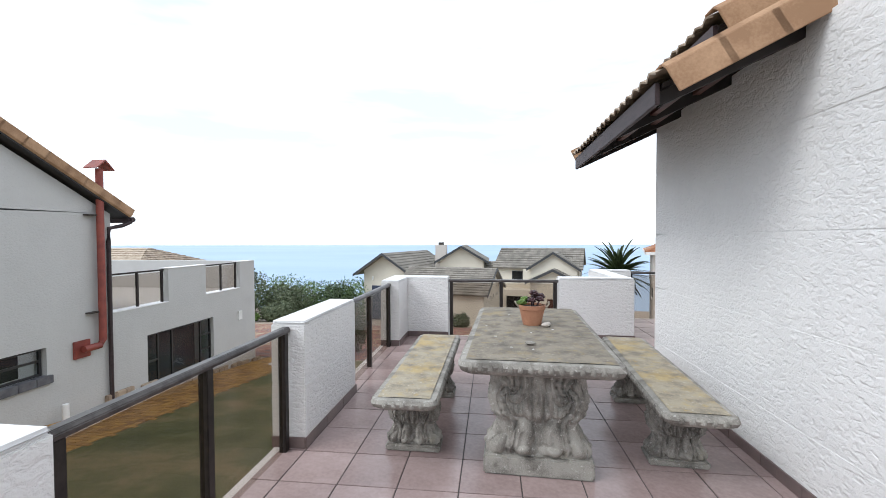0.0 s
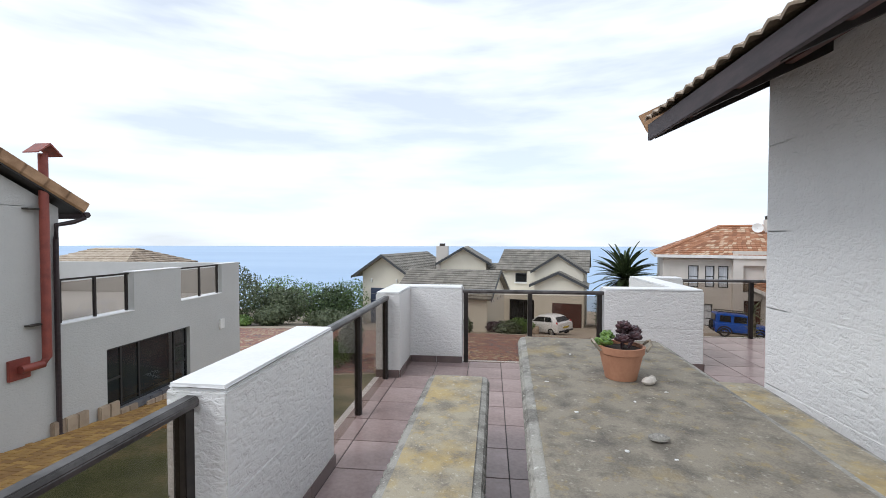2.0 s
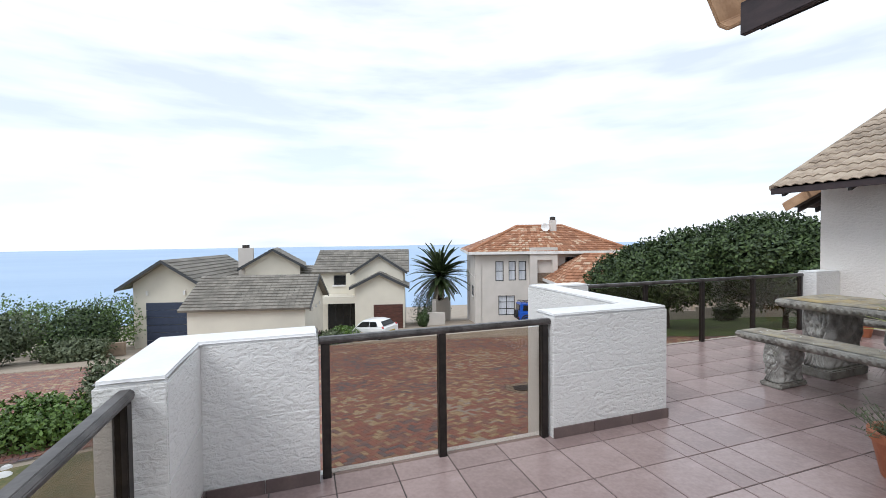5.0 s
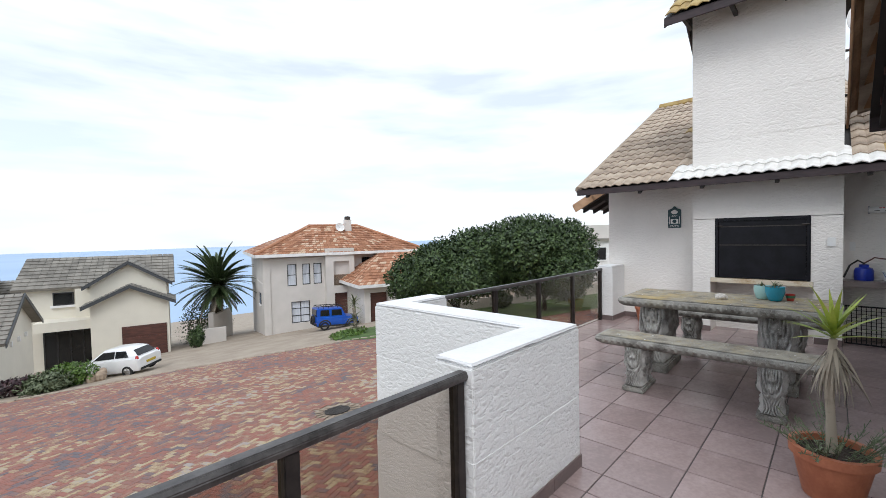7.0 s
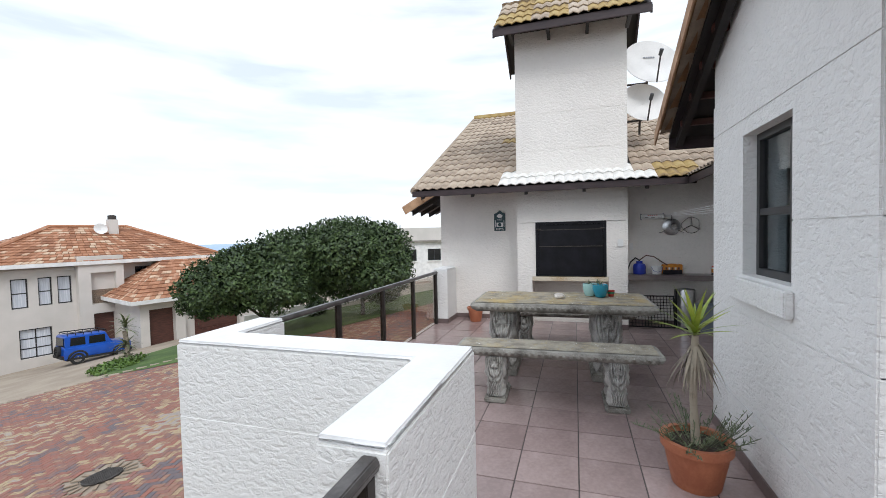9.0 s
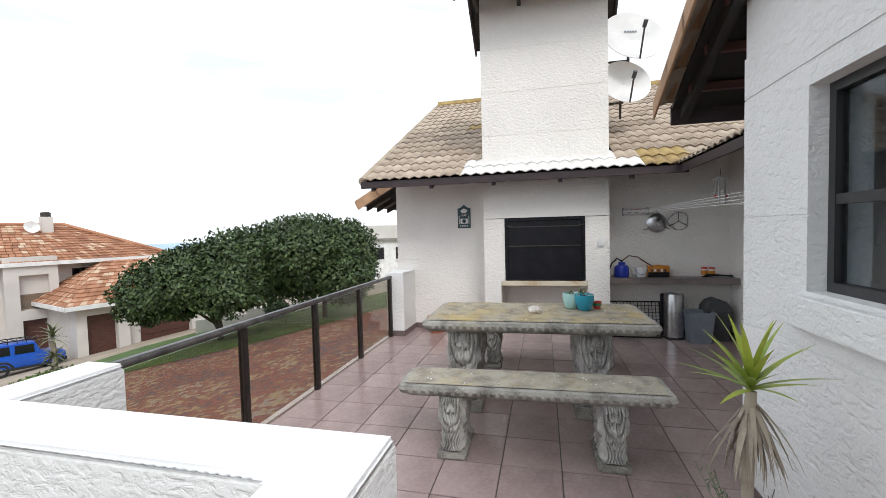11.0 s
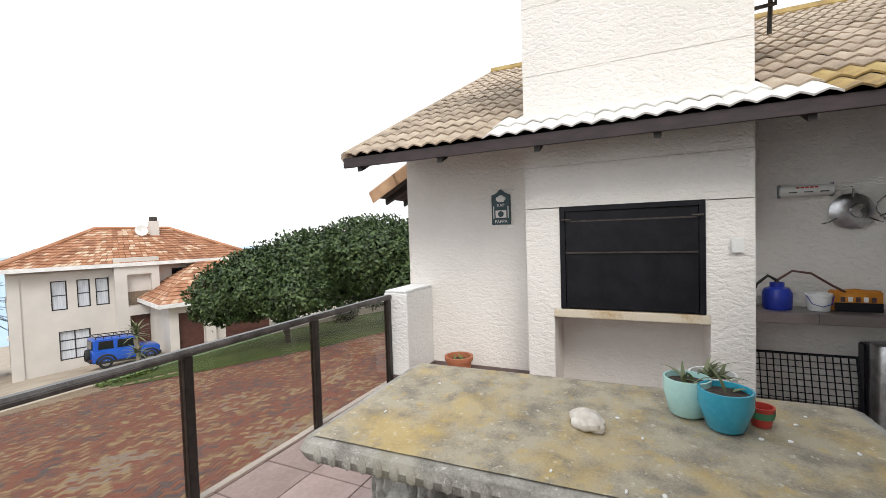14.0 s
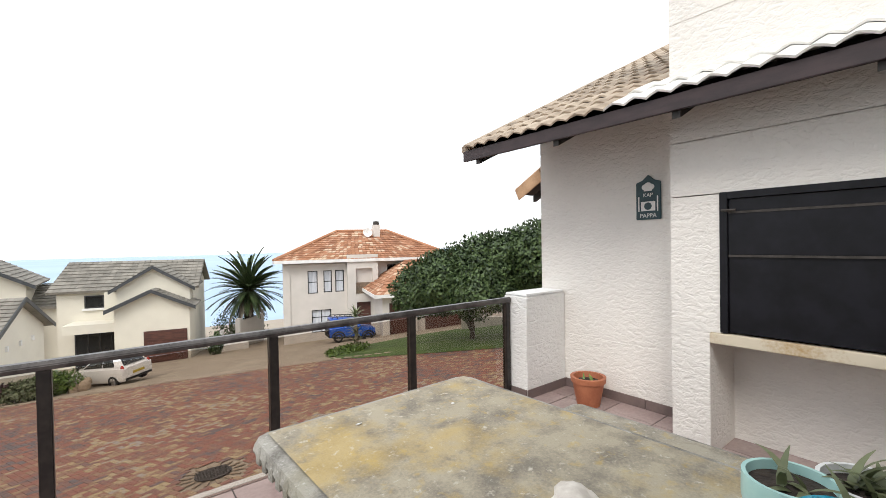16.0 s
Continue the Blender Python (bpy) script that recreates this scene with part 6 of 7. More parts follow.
for i, (x, y, r, h, mt) in enumerate(((1.9, 33.3, 1.0, 0.95, M_LEAF3), (0.9, 32.8, 1.1, 0.85, M_LEAF2), (0.2, 34.2, 0.9, 0.8, M_PURPLE), (-2.2, 32.3, 1.0, 1.0, M_LEAF2), (13.4, 52.6, 2.3, 3.6, M_LEAF), (16.0, 55.5, 2.6, 4.4, M_LEAF), (10.3, 43.3, 0.6, 1.5, M_LEAF), (26, 24.5, 1.3, 1.1, M_LEAF), (30, 21, 1.5, 1.2, M_LEAF2))):
    bush("rounded garden shrub at the edge of the drive", x, y, r, r * 0.8, h, 1500, 0.15, 40 + i, mt)

# small plot with a rusty cover on the lawn
B((-7.4, 14.1, ground_z(0, 14.4) - 0.1), (-6.6, 14.9, ground_z(0, 14.4) + 0.06)).obj("drain_cover", M_TERRA2, label="square brick-red drain cover in the lawn", category="drain cover", bevel=0.015)
rng = random.Random(2)
for i in range(9):
    a = i * 0.7
    x, y = -7.0 + 0.75 * math.cos(a), 14.6 + 0.7 * math.sin(a)
    Geo().ball((0, 0, 0.03), (rng.uniform(0.1, 0.16), rng.uniform(0.08, 0.13), 0.07), 8).obj("border_stone", M_TRIM, label="pale rounded border stone on the lawn", category="stone", group="border stones", smooth=True, at=pose(x, y, ground_z(x, y), 0, 0, i * 40))


def palm(x, y):
    z = ground_z(x, y)
    p = thing("palm_tree", "thick-trunked date palm with long arching dark fronds", "palm", pose(x, y, z))
    H = 5.3
    Geo().lathe([(0.5, -0.3), (0.42, 0.3)] + [(0.40 + 0.05 * (i % 2), 0.4 + i * 0.22) for i in range(int(H / 0.22))] + [(0.6, H), (0.2, H + 0.4)], 14).obj("trunk", M_BARK, p, smooth=True)
    rng = random.Random(8)
    for i in range(110):
        yaw, pit = i * 2.39996, 1.45 - 2.35 * (i / 110) ** 0.95 + rng.uniform(-0.1, 0.1)
        L = rng.uniform(3.5, 4.6) * (1.0 if pit > -0.3 else 0.85)
        bend = 0.45 + 0.35 * rng.random()
        pts = []
        q = Vector((0, 0, H + 0.1))
        nseg = 10
        for k in range(nseg + 1):
            pts.append(q.copy())
            a = pit - bend * (k / nseg) ** 1.4
            q = q + Vector((math.cos(yaw) * math.cos(a), math.sin(yaw) * math.cos(a), math.sin(a))) * (L / nseg)
        g = Geo().tube(pts, [0.04 * (1 - k / nseg * 0.85) for k in range(nseg + 1)], 4)
        for k in range(2, nseg * 3):
            t = k / (nseg * 3) * nseg
            j = min(int(t), nseg - 1)
            o = pts[j].lerp(pts[j + 1], t - j)
            ln = 0.62 * math.sin(math.pi * min(1, 0.12 + 0.88 * k / (nseg * 3))) + 0.14
            for side in (-1, 1):
                blade(g, o, yaw + side * 0.6, pit - bend * (t / nseg) ** 1.4 + 0.2, ln, 0.13, 0.35, 2)
        g.obj("frond", M_PALM if i < 96 else M_DRY, p)
    return p


palm(14.7, 51.0)


def aloe(x, y):
    a = thing("aloe", "tall spiky aloe with drooping grey-green leaves on the verge", "aloe", pose(x, y, ground_z(x, y)))
    Geo().tube([(0, 0, -0.1), (0.05, 0, 0.9), (0.0, 0.05, 1.7)], 0.11, 8).obj("stem", M_DRY, a, smooth=True)
    g = Geo()
    for h, n, L in ((1.75, 34, 0.8), (1.0, 26, 0.75), (0.5, 18, 0.6)):
        for i in range(n):
            blade(g, (0, 0, h + 0.01 * i * (h > 1.5)), i * 2.4, (1.2 - 1.3 * (1 - i / n)), L * random.uniform(0.8, 1.1), 0.12, 0.9, 5)
    g.obj("leaves", M_ALOE, a)


aloe(14.9, 28.0)
bush("low green ground cover under the aloe", 14.3, 27.6, 1.4, 1.0, 0.35, 1200, 0.14, 60, M_LEAF3)


# ---- far houses ----
def stepped_roof(quad, rows, material, parent, name="roof", cols=24, thick=0.05):
    """A pitched roof face in overlapping tile courses; quad: eave start, eave end, ridge end, ridge start."""
    a, b, c, d = (Vector(p) for p in quad)
    n = (b - a).cross(d - a)
    if n.length < 1e-6:
        n = (b - a).cross(c - a)
    n.normalize()
    if n.z < 0:
        n = -n
    g = Geo()
    for r in range(rows):
        t0, t1 = r / rows, (r + 1) / rows
        p0, p1, q0, q1 = a.lerp(d, t0), b.lerp(c, t0), a.lerp(d, t1), b.lerp(c, t1)
        m = max(2, round(cols * (p1 - p0).length / max((b - a).length, 0.01)))
        for i in range(m):
            s0, s1 = i / m, (i + 1) / m - 0.003
            e = [p0.lerp(p1, s0), p0.lerp(p1, s1), q0.lerp(q1, s1), q0.lerp(q1, s0)]
            k = len(g.v)
            g.v += [tuple(e[0] + n * thick), tuple(e[1] + n * thick), tuple(e[2] + n * 0.004), tuple(e[3] + n * 0.004), tuple(e[0]), tuple(e[1])]
            g.f += [(k, k + 1, k + 2, k + 3), (k + 4, k + 5, k + 1, k)]
    k = len(g.v)
    g.v += [tuple(p - n * 0.12) for p in (a, b, c, d)] + [tuple(p) for p in (a, b, c, d)]
    g.f += [(k + 3, k + 2, k + 1, k), (k, k + 1, k + 5, k + 4), (k + 1, k + 2, k + 6, k + 5), (k + 3, k, k + 4, k + 7)]
    return g.obj(name, material, parent)


def gable_block(parent, x0, x1, y0, y1, zb, ze, zr, axis, wall, roof, over=0.5, rows=9):
    """A walled block under a gable roof whose ridge runs along x (0) or y (1)."""
    g = Geo()
    if axis == 1:
        xm = (x0 + x1) / 2
        g.prism([(x0, zb), (x1, zb), (x1, ze), (xm, zr), (x0, ze)], y0, y1, 1)
        k = (zr - ze) / (xm - x0)
        e = ze - over * k
        g.obj("wall", wall, parent)
        for xe in (x0 - over, x1 + over):
            stepped_roof([(xe, y0 - over, e + 0.14), (xe, y1 + over, e + 0.14), (xm, y1 + over, zr + 0.14), (xm, y0 - over, zr + 0.14)], rows, roof, parent)
            for yy in (y0 - over - 0.04,):
                Geo().loft([[(xe, yy, e - 0.06), (xe, yy, e + 0.16), (xm, yy, zr + 0.16), (xm, yy, zr - 0.06)], [(xe, yy + 0.04, e - 0.06), (xe, yy + 0.04, e + 0.16), (xm, yy + 0.04, zr + 0.16), (xm, yy + 0.04, zr - 0.06)]]).obj("bargeboard", M_DARKP, parent)
    else:
        ym = (y0 + y1) / 2
        g.prism([(y0, zb), (y1, zb), (y1, ze), (ym, zr), (y0, ze)], x0, x1, 0)
        k = (zr - ze) / (ym - y0)
        e = ze - over * k
        g.obj("wall", wall, parent)
        for ye in (y0 - over, y1 + over):
            stepped_roof([(x0 - over, ye, e + 0.14), (x1 + over, ye, e + 0.14), (x1 + over, ym, zr + 0.14), (x0 - over, ym, zr + 0.14)], rows, roof, parent)


def far_window(parent, x, y, z, w, h, mull=1, tr=1, rot=0.0, glass=None):
    """A framed window set on a facade that faces -y."""
    ob = new("window")
    ob.parent, ob.matrix_basis = parent, pose(x, y, z, 0, 0, rot)
    q = Geo()
    for a, b in (((0, -0.05, 0), (w, 0.02, 0.07)), ((0, -0.05, h - 0.07), (w, 0.02, h)), ((0, -0.05, 0.07), (0.07, 0.02, h - 0.07)), ((w - 0.07, -0.05, 0.07), (w, 0.02, h - 0.07))):
        q.box(a, b)
    for i in range(mull):
        xm = w * (i + 1) / (mull + 1)
        q.box((xm - 0.03, -0.045, 0.07), (xm + 0.03, 0.0, h - 0.07))
    for i in range(tr):
        zm = h * (i + 1) / (tr + 1)
        q.box((0.07, -0.04, zm - 0.03), (w - 0.07, 0.0, zm + 0.03))
    q.obj("window_frame", M_FRAME, ob)
    B((0.05, -0.025, 0.05), (w - 0.05, -0.015, h - 0.05)).obj("pane", glass or M_CARGLASS, ob)
    B((-0.12, -0.12, -0.14), (w + 0.12, 0.0, -0.004)).obj("sill", M_TRIM, ob)
    return ob


# grey-roofed house below the road
FAR = Matrix.Translation((-0.6, 5.0, 1.6)) @ Matrix.Scale(1.2, 4) @ Matrix.Translation((0.6, -5.0, -1.6))
ha = thing("cream_house", "cream rendered house with grey tiled gables and timber garage door", "house", pose(6.1, 51.85, -0.78, 0, 0, -14) @ Matrix.Scale(1.2, 4) @ Matrix.Translation((-3.5, -41.5, 0)))
hr = thing("rear_wing", "cream rear wing with a grey tiled gable and a chimney", "house", FAR)
hl = thing("low_garage", "low cream garage under a long grey tiled gable roof", "garage", pose(0.55, 36.9, 0, 0, 0, -13))
M_A = FAR @ pose(-11.9, 39.2, 0, 0, 0, -14)
hg = thing("garage_block", "cream garage with a navy door under a grey tiled gable", "garage", M_A)
gable_block(hg, 0.0, 4.6, 0.0, 9.0, -8, -1.35, 0.15, 1, M_HOUSE_A, M_ROOF_A, 0.75)
q = Geo()
for i in range(6):
    q.box((0.85, -0.04, -5.9 + i * 0.53), (3.75, 0.02, -5.39 + i * 0.53))
q.obj("garage_door", M_NAVY, hg, "navy panelled garage door", bevel=0.01)
for x in (0.9, 3.4):
    B((x, -0.12, -2.2), (x + 0.12, 0, -1.9)).obj("wall_lamp", M_TRIM, hg)
gable_block(hl, -7.9, -0.4, -3.2, 3.2, -8, -2.85, -1.12, 0, M_HOUSE_A, M_ROOF_A, 0.4, 12)
for sy in (-1, 1):
    Geo().loft([[(0.0, sy * 3.6, -3.12), (0.0, sy * 3.6, -2.9), (0.0, 0, -0.95), (0.0, 0, -1.17)], [(0.05, sy * 3.6, -3.12), (0.05, sy * 3.6, -2.9), (0.05, 0, -0.95), (0.05, 0, -1.17)]]).obj("bargeboard", M_DARKP, hl)
for y in (-1.2, 0.2, 1.6):
    B((-0.4, y, -3.5), (-0.3, y + 0.12, -3.25)).obj("wall_lamp", M_TRIM, hl)
gable_block(ha, -0.2, 7.2, 38.0, 45, -9, -0.75, 0.85, 0, M_HOUSE_A, M_ROOF_A, 0.4)
gable_block(ha, 3.1, 7.1, 37.0, 41.5, -9, -0.7, 0.6, 1, M_HOUSE_A, M_ROOF_A, 0.35)
gable_block(ha, 3.2, 7.2, 35.9, 38, -9, -1.83, -0.85, 1, M_HOUSE_A, M_ROOF_A, 0.4)
gable_block(hr, -5.0, -0.8, 41.5, 48, -9, -0.5, 0.75, 1, M_HOUSE_A, M_ROOF_A, 0.5)
B((-5.6, 42.5, -3), (-4.5, 43.5, 0.95)).obj("chimney", M_HOUSE_B, hr)
B((-5.3, 42.7, 0.95), (-4.8, 43.2, 1.2)).obj("chimney_cap", M_IRON, hr)
B((0.6, 36.2, -3.25), (3.6, 38.0, -2.7)).obj("canopy", M_HOUSE_A, ha)
B((-4.6, 38.6, -9), (-0.2, 43.0, -1.75)).obj("link_wall", M_HOUSE_A, ha)
stepped_roof([(-4.9, 38.2, -1.7), (0.1, 38.2, -1.7), (0.1, 43.2, -0.5), (-4.9, 43.2, -0.5)], 9, M_ROOF_A, ha)
B((2.3, 37.6, -2.7), (4.2, 38.2, -0.9)).obj("porch_wall", M_HOUSE_A, ha)
far_window(ha, 1.2, 37.98, -1.9, 1.0, 0.8, 0, 0)
B((4.7, 35.85, -5.4), (7.05, 35.92, -3.35)).obj("garage_door", M_BROWN, ha, "brown timber garage door")
for i in range(3):
    B((4.72, 35.83, -5.3 + i * 0.66), (7.03, 35.86, -4.72 + i * 0.66)).obj("door_panel", M_BROWN, ha, bevel=0.01)
for i in range(4):
    B((0.75 + i * 0.62, 37.9, -5.9), (1.3 + i * 0.62, 37.96, -3.3)).obj("entrance_glazing", M_CARGLASS, ha)
    B((0.68 + i * 0.62, 37.86, -5.9), (0.75 + i * 0.62, 37.96, -3.25)).obj("glazing_bar", M_FRAME, ha)
B((-13.5, 38.4, -6.2), (-12.3, 38.7, -5.3)).box((-16, 38.4, -6.1), (-13.5, 38.7, -5.45)).obj("garden_wall", M_SAND, label="low sandy garden wall beside the garage", kind="structure", category="wall", bevel=0.02)

# orange-roofed two-storey house
hb = thing("grey_house", "two-storey pale grey house with a mottled orange hip roof", "house", pose(15.18, 41.45, -0.2, 0, 0, -18) @ Matrix.Scale(1.07, 4))


def facade(parent, u0, u1, v0, v1, zb, zt, holes, name="wall"):
    """A block whose -y face has recessed openings."""
    g = Geo()
    g.box((u0, v0 + 0.35, zb), (u1, v1, zt))
    us = sorted({u0, u1, *[h[0] for h in holes], *[h[2] for h in holes]})
    for a, b in zip(us, us[1:]):
        hs = sorted([(h[1], h[3]) for h in holes if h[0] <= a + 1e-6 and h[2] >= b - 1e-6])
        z = zb
        for h0, h1 in hs:
            g.box((a, v0, z), (b, v0 + 0.35, h0))
            z = h1
        g.box((a, v0, z), (b, v0 + 0.35, zt))
    return g.obj(name, M_HOUSE_B, parent)


W = [(1.75, -2.25, 2.5, -0.45), (2.95, -2.2, 3.6, -0.45), (3.85, -2.2, 4.55, -0.45), (2.0, -5.35, 3.5, -3.55)]
facade(hb, 0, 4.75, 0, 11.5, -9, 0.42, W)
facade(hb, 7.2, 13.2, 0.3, 11.5, -9, 0.42, [(8.15, -0.95, 9.2, -0.15)])
for a, z0, b, z1 in W[:3]:
    far_window(hb, a, 0.22, z0, b - a, z1 - z0, 0, 1, 0, M_CURTAIN)
lw = far_window(hb, 2.0, 0.22, -5.35, 1.5, 1.8, 1, 2, 0, M_CURTAIN)
far_window(hb, 8.15, 0.5, -0.95, 1.05, 0.8, 1, 0)
facade(hb, 4.75, 7.2, -0.6, 5, -9, 0.75, [(5.4, -2.45, 6.75, -0.35), (5.45, -5.6, 6.75, -3.05)], "portico_wall")
B((5.42, -0.3, -2.4), (6.72, -0.28, -1.5)).obj("balcony_glass", M_SMOKE, hb)
B((5.5, -0.28, -5.6), (6.7, -0.24, -3.1)).obj("front_door", M_BROWN, hb)
B((0.25, -0.1, -0.12), (4.7, -0.002, 0.1)).obj("plaster_band", M_HOUSE_B, hb, bevel=0.01)
B((-0.08, -0.08, -9), (0.45, 0.3, 0.4)).obj("corner_pier", M_HOUSE_B, hb, bevel=0.01)
B((-0.06, 0.3, -2.9), (0.0, 11.5, -2.0)).obj("plaster_band", M_HOUSE_B, hb)
far_window(hb, -0.02, 3.5, -3.9, 0.8, 1.0, 0, 1, -90)
r0, r1, rv0, rv1, rz, re = -0.7, 13.9, -0.7, 12.2, 2.8, 0.42
ra, rb, rm = 4.6, 9.2, 4.9
stepped_roof([(r0, rv0, re), (r1, rv0, re), (rb, rm, rz), (ra, rm, rz)], 14, M_ROOF_B, hb, cols=46)
stepped_roof([(r0, rv1, re), (r1, rv1, re), (rb, rm, rz), (ra, rm, rz)], 10, M_ROOF_B, hb, cols=30)
stepped_roof([(r0, rv1, re), (r0, rv0, re), (ra, rm, rz), (ra, rm + 0.01, rz)], 14, M_ROOF_B, hb, cols=34)
stepped_roof([(r1, rv0, re), (r1, rv1, re), (rb, rm + 0.01, rz), (rb, rm, rz)], 14, M_ROOF_B, hb, cols=34)
for p, q in (((r0, rv0), (r1, rv0)), ((r0, rv0), (r0, rv1)), ((r1, rv0), (r1, rv1))):
    B((min(p[0], q[0]) - 0.06, min(p[1], q[1]) - 0.06, re - 0.22), (max(p[0], q[0]) + 0.06, max(p[1], q[1]) + 0.06, re + 0.02)).obj("gutter", M_TRIM, hb)
for p, q in (((r0, rv0, re), (ra, rm, rz)), ((r1, rv0, re), (rb, rm, rz)), ((ra, rm, rz), (rb, rm, rz))):
    Geo().tube([Vector(p) + Vector((0, 0, 0.06)), Vector(q) + Vector((0, 0, 0.06))], 0.13, 6).obj("hip_roll", M_ROOF_B, hb)
B((7.7, 3.6, 1.2), (8.3, 4.2, 3.35)).obj("chimney", M_HOUSE_B, hb)
Geo().lathe([(0.28, 3.35), (0.28, 3.65), (0.1, 3.7)], 12, pose(8.0, 3.9, 0)).obj("chimney_cowl", M_IRON, hb)
Geo().lathe([(0.02, 0), (0.3, 0.05), (0.42, 0.14)], 18, pose(7.1, 3.4, 2.6, 70), caps=False).obj("satellite_dish", M_TRIM, hb, smooth=True)
# garage wing
facade(hb, 6.6, 16.5, -4.9, 0.2, -9, -2.05, [(7.1, -5.2, 8.6, -2.7), (9.2, -5.1, 12.9, -2.75)], "wing_wall")
B((7.15, -4.58, -5.3), (8.55, -4.53, -2.7)).obj("inner_door", M_BROWN, hb)
B((9.9, -4.58, -5.2), (12.85, -4.53, -2.75)).obj("garage_door", M_BROWN, hb, "red-brown garage door")
for i in range(4):
    B((9.95, -4.62, -5.05 + i * 0.57), (12.8, -4.58, -4.55 + i * 0.57)).obj("door_panel", M_BROWN, hb, bevel=0.01)
stepped_roof([(6.0, -5.5, -2.0), (17.1, -5.5, -2.0), (14.0, -0.6, 0.3), (9.6, -0.6, 0.3)], 12, M_ROOF_B, hb, cols=36)
stepped_roof([(6.0, 1.0, -2.0), (6.0, -5.5, -2.0), (9.6, -0.6, 0.3), (9.6, -0.5, 0.3)], 12, M_ROOF_B, hb, cols=24)
stepped_roof([(17.1, -5.5, -2.0), (17.1, 1.0, -2.0), (14.0, -0.5, 0.3), (14.0, -0.6, 0.3)], 12, M_ROOF_B, hb, cols=24)
for a, b in (((5.95, -5.58, -2.22), (17.2, -5.45, -1.98)), ((5.93, -5.45, -2.22), (6.05, 0.3, -1.98))):
    B(a, b).obj("gutter", M_TRIM, hb)
B((0, 0, -3), (2.3, 0.25, 0), pose(10.9, 45.3, -6.0, 0, 0, -14)).box((0, 0, -3), (0.25, 3.2, 0), pose(10.9, 45.3, -6.0, 0, 0, -14)).box((0, 0, -3), (5.2, 0.25, 0), pose(13.3, 48.4, -5.5, 0, 0, 52)).box((-0.2, -0.1, -3), (0.3, 0.35, 0.3), pose(13.3, 48.4, -5.5, 0, 0, 52)).obj("garden_wall_far", M_HOUSE_B, label="low grey garden walls beside the palm", kind="structure", category="wall")
gv = thing("verge_wall", "low white garden wall beyond the lawn", "wall", kind="structure")
for i in range(6):
    x, y = 24.5 + i * 2.4, 27.6 - i * 1.9
    B((-1.55, -0.12, -1.5), (1.55, 0.12, 0.75)).obj("wall_panel", M_HOUSE_B, gv, at=pose(x, y, ground_z(x, y), 0, 0, -38))

hc = thing("white_house", "white modern house seen far off beyond the trees", "house", pose(47, 25.5, 0, 0, 0, -60))
B((-5, 0, -6), (5, 8, 0.6)).obj("wall", M_TRIM, hc)
B((-3, 1, 0.6), (4, 7, 2.4)).obj("upper_wall", M_HOUSE_B, hc)
B((-5.4, -0.4, 0.6), (5.4, 8.3, 0.85)).obj("roof_slab", M_ROOF_A, hc)
for i in range(3):
    far_window(hc, -4 + i * 3, -0.02, -1.6, 1.6, 1.4, 1, 0)
hd = thing("brown_roof_house", "house with a brown tiled roof far behind the neighbouring terrace", "house", pose(-29.5, 28, -0.45))
B((-3, 0, -7), (4, 6, 0.2)).obj("wall", M_HOUSE_A, hd)
stepped_roof([(-3.6, -0.6, 0.2), (4.6, -0.6, 0.2), (2.2, 3, 1.4), (-1.2, 3, 1.4)], 8, M_ROOF, hd)
stepped_roof([(4.6, -0.6, 0.2), (4.6, 6.6, 0.2), (2.2, 3.01, 1.4), (2.2, 3, 1.4)], 8, M_ROOF, hd)


# ---- vehicles ----
def wheel(parent, x, y, r, w, spare=False):
    m = pose(x, y, r, 90) if not spare else pose(x, y, 0.78, 0, 90)
    t = Geo().lathe([(r * 0.62, -w / 2), (r * 0.95, -w / 2), (r, -w * 0.35), (r, w * 0.35), (r * 0.95, w / 2), (r * 0.62, w / 2)], 24, m, False).obj("tyre", M_RUBBER, parent, smooth=True)
    q = Geo().lathe([(r * 0.62, -w * 0.3), (r * 0.62, w * 0.3), (0.02, w * 0.34)], 18, m)
    for s in range(5):
        q.box((-0.03, 0.03, w * 0.3), (0.03, r * 0.58, w * 0.42), m @ pose(0, 0, 0, 0, 0, s * 72))
        q.box((-0.03, 0.03, -w * 0.42), (0.03, r * 0.58, -w * 0.3), m @ pose(0, 0, 0, 0, 0, s * 72))
    q.obj("rim", M_STEEL if not spare else M_BLACK, parent)


def body_loft(stations):
    """Cross-sections along x: x, half width at the sill, half width at the waist, z low, z waist, half width on top, z top."""
    rings = []
    for x, ws, ww, z0, zw, wt, zt in stations:
        half = [(ws * 0.92, z0), (ws, z0 + 0.12), (ww, zw - 0.08), (ww * 0.985, zw), (wt, zt - 0.06), (wt * 0.86, zt)]
        rings.append([(x, y, z) for y, z in half] + [(x, -y, z) for y, z in reversed(half)])
    return Geo().loft(rings)


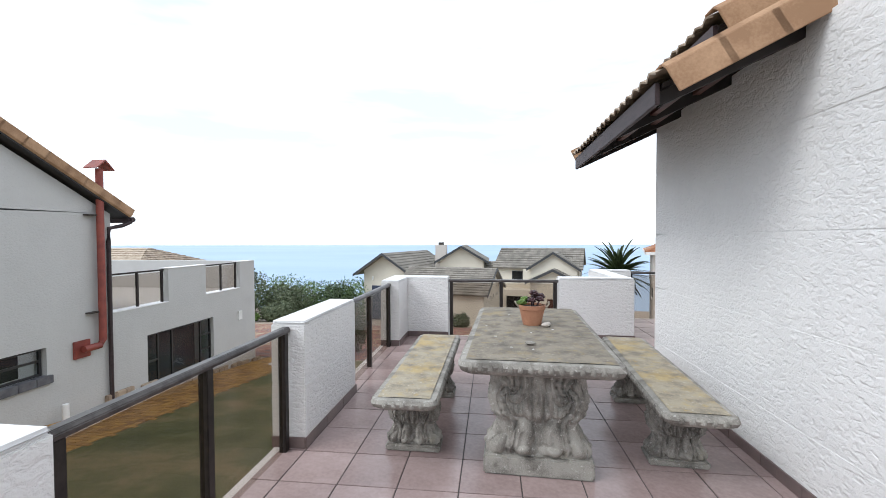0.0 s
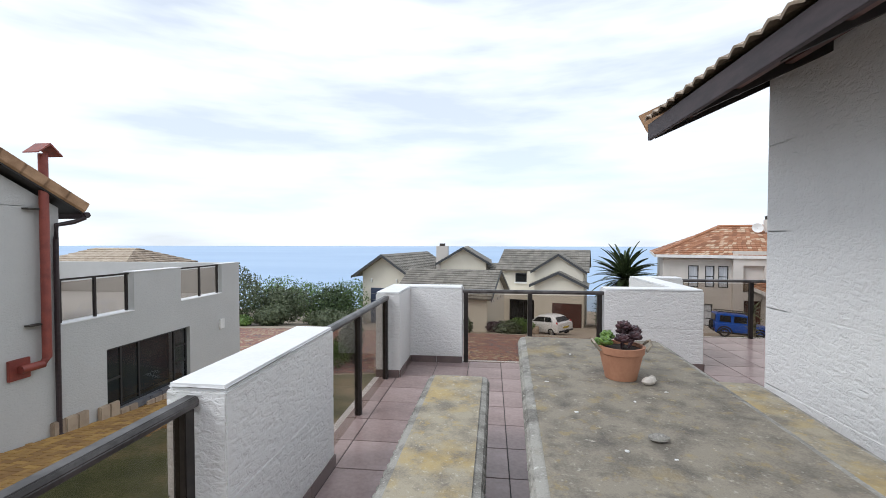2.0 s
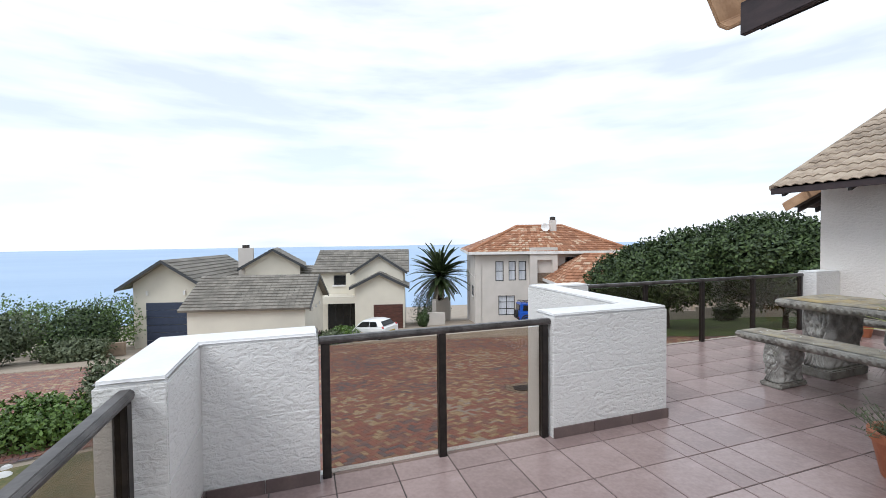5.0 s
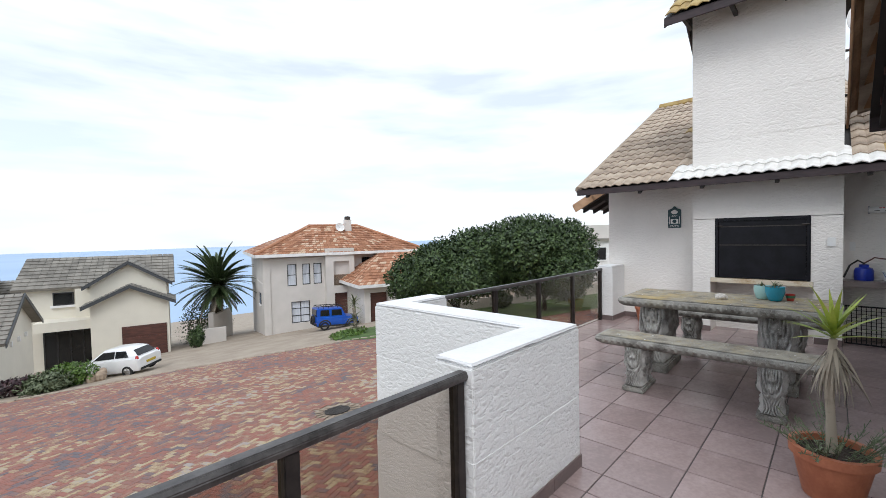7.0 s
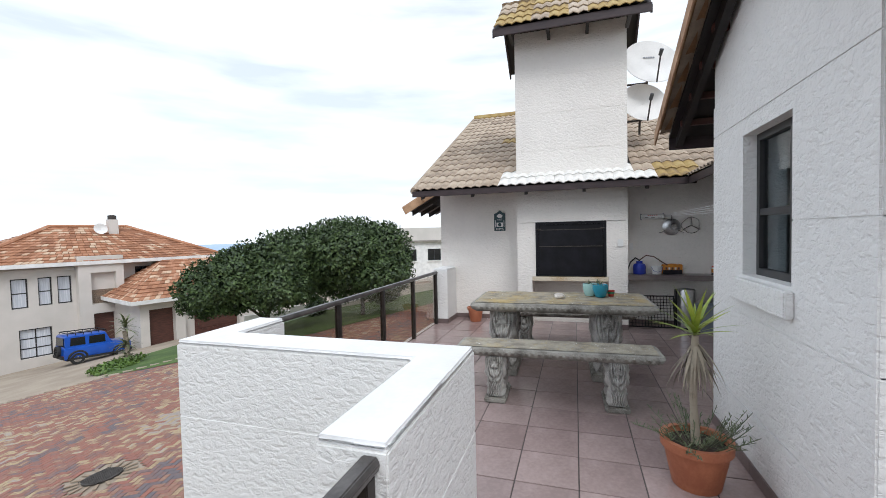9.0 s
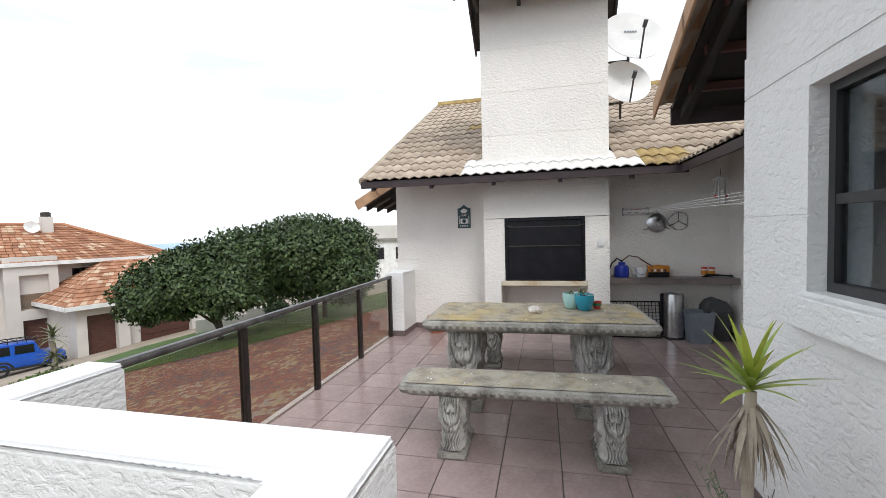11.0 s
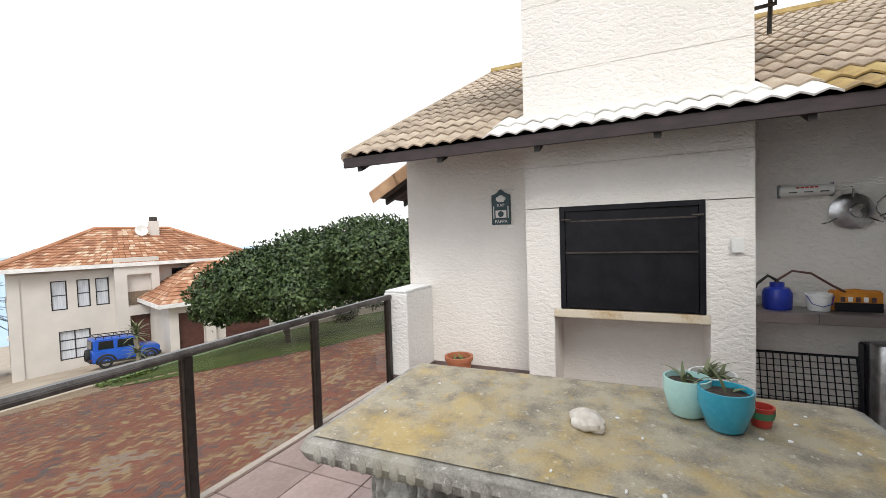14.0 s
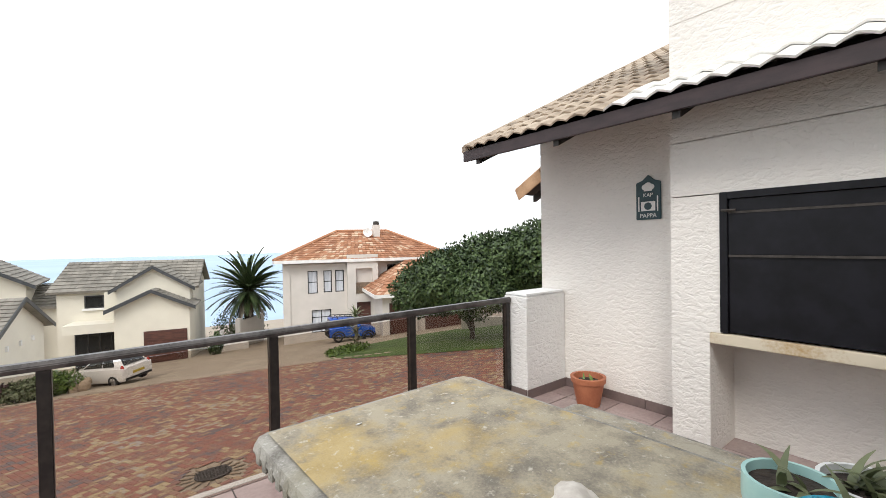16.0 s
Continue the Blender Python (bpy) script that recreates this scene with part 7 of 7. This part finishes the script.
jp = thing("blue_off_roader", "small boxy blue off-road car with a black roof rack, parked", "car", pose(18.2, 35.5, ground_z(0, 35.5) + 0.01, -1, 3, -14))
body_loft([(-1.72, 0.74, 0.78, 0.40, 0.98, 0.72, 1.04), (-1.66, 0.78, 0.80, 0.34, 1.0, 0.74, 1.10), (0.55, 0.79, 0.80, 0.34, 1.02, 0.76, 1.08), (1.55, 0.78, 0.79, 0.36, 0.98, 0.72, 1.04), (1.68, 0.70, 0.72, 0.42, 0.90, 0.62, 0.94)]).obj("body", M_CARBLUE, jp, smooth=True)
body_loft([(-1.68, 0.74, 0.75, 1.02, 1.10, 0.68, 1.70), (-1.60, 0.75, 0.76, 1.02, 1.10, 0.70, 1.74), (0.30, 0.75, 0.76, 1.02, 1.10, 0.70, 1.74), (0.62, 0.74, 0.75, 1.02, 1.06, 0.70, 1.12)]).obj("cabin", M_CARBLUE, jp, smooth=True)
for y in (-1, 1):
    for x0, x1 in ((-1.45, -0.72), (-0.55, 0.28)):
        Geo().loft([[(x0, y * 0.768, 1.14), (x1, y * 0.768, 1.14), (x1 - 0.03, y * 0.722, 1.60), (x0 + 0.03, y * 0.722, 1.60)], [(x0, y * 0.74, 1.14), (x1, y * 0.74, 1.14), (x1 - 0.03, y * 0.70, 1.60), (x0 + 0.03, y * 0.70, 1.60)]]).obj("side_window", M_CARGLASS, jp)
    for x in (-1.08, 1.12):
        Geo().tube([(x + 0.46 * math.cos(a), y * 0.79, 0.36 + 0.44 * math.sin(a)) for a in [math.pi * i / 8 for i in range(9)]], 0.06, 6).obj("wheel_arch", M_RUBBER, jp)
        wheel(jp, x, y * 0.70, 0.345, 0.2)
    B((-1.5, y * 0.79 - 0.03, 0.30), (1.5, y * 0.79 + 0.03, 0.42)).obj("sill_cladding", M_RUBBER, jp)
    B((-1.76, y * 0.62 - 0.08, 0.48), (-1.71, y * 0.62 + 0.08, 0.58)).obj("tail_lamp", M_LAMPRED, jp)
B((-1.72, -0.55, 1.14), (-1.685, 0.55, 1.60)).obj("rear_window", M_CARGLASS, jp)
B((-1.82, -0.74, 0.38), (-1.70, 0.74, 0.56)).obj("rear_bumper", M_RUBBER, jp, bevel=0.02)
B((1.62, -0.72, 0.38), (1.76, 0.72, 0.58)).obj("front_bumper", M_RUBBER, jp, bevel=0.02)
wheel(jp, -1.80, 0.0, 0.34, 0.2, True)
rk = Geo()
for y in (-0.62, 0.62):
    rk.tube([(-1.55, y, 1.86), (0.35, y, 1.86)], 0.03, 6)
for x in (-1.55, -1.17, -0.79, -0.41, -0.03, 0.35):
    rk.tube([(x, -0.62, 1.86), (x, 0.62, 1.86)], 0.025, 6)
    rk.tube([(x, -0.62, 1.86), (x, -0.66, 1.72)], 0.02, 5).tube([(x, 0.62, 1.86), (x, 0.66, 1.72)], 0.02, 5)
rk.obj("roof_rack", M_BLACK, jp)

cw = thing("white_hatchback", "small white hatchback car parked beside the shrubs", "car", pose(3.95, 34.15, ground_z(0, 34.15) + 0.01, -3, 6, 128))
body_loft([(-1.93, 0.70, 0.74, 0.38, 0.86, 0.62, 0.92), (-1.85, 0.80, 0.82, 0.28, 0.92, 0.70, 0.98), (-0.6, 0.83, 0.85, 0.24, 0.94, 0.74, 1.0), (0.9, 0.83, 0.84, 0.24, 0.90, 0.72, 0.96), (1.6, 0.78, 0.80, 0.28, 0.76, 0.62, 0.82), (1.92, 0.62, 0.66, 0.34, 0.60, 0.5, 0.66)]).obj("body", M_CARWHITE, cw, smooth=True)
body_loft([(-1.78, 0.70, 0.72, 0.92, 0.98, 0.60, 1.02), (-1.45, 0.72, 0.74, 0.92, 1.0, 0.58, 1.36), (-0.9, 0.73, 0.75, 0.92, 1.0, 0.58, 1.46), (0.1, 0.73, 0.75, 0.92, 1.0, 0.58, 1.46), (1.0, 0.70, 0.72, 0.90, 0.94, 0.60, 0.98)]).obj("cabin", M_CARWHITE, cw, smooth=True)
for y in (-1, 1):
    for pts in (((-1.35, 1.03), (-0.62, 1.03), (-0.62, 1.36), (-1.15, 1.34)), ((-0.55, 1.03), (0.62, 1.02), (0.12, 1.36), (-0.55, 1.37))):
        Geo().loft([[(x, y * (0.755 if z < 1.2 else 0.635), z) for x, z in pts], [(x, y * (0.70 if z < 1.2 else 0.58), z) for x, z in pts]]).obj("side_window", M_CARGLASS, cw)
    Geo().ball((-1.80, y * 0.70, 0.92), (0.09, 0.07, 0.15), 10).obj("tail_lamp", M_LAMPRED, cw, smooth=True)
    for x in (-1.22, 1.22):
        wheel(cw, x, y * 0.74, 0.30, 0.19)
Geo().loft([[(-1.80, -0.56, 1.04), (-1.80, 0.56, 1.04), (-1.50, 0.48, 1.34), (-1.50, -0.48, 1.34)], [(-1.74, -0.56, 1.02), (-1.74, 0.56, 1.02), (-1.44, 0.48, 1.32), (-1.44, -0.48, 1.32)]]).obj("rear_window", M_CARGLASS, cw)
B((-1.97, -0.3, 0.56), (-1.92, 0.3, 0.68)).obj("number_plate", M_STRAP, cw)
B((-1.96, -0.7, 0.30), (-1.88, 0.7, 0.42)).obj("bumper_trim", M_RUBBER, cw, bevel=0.02)

bo = Geo()
for i, (x, y, z, r) in enumerate(((0, 0, 0.22, 0.26), (0.1, 0.12, 0.38, 0.2), (-0.35, 0.05, 0.12, 0.24))):
    bo.ball((x, y, z), (r, r * 0.8, r * 1.15), 10)
bo.obj("boulder", M_PINKSTONE, label="rough sandstone boulder beside the white car", category="boulder", at=pose(2.95, 32.75, ground_z(0, 32.75)))

# ---- floor tiles ----
floor("floor_west", -1.58, 2.02, -2.5, 7.3, "mauve-brown ceramic floor tiles with dark grout")
floor("floor_east", 2.02, 7.8, 4.15, 9.1, "mauve-brown ceramic floor tiles with dark grout beside the barbecue")
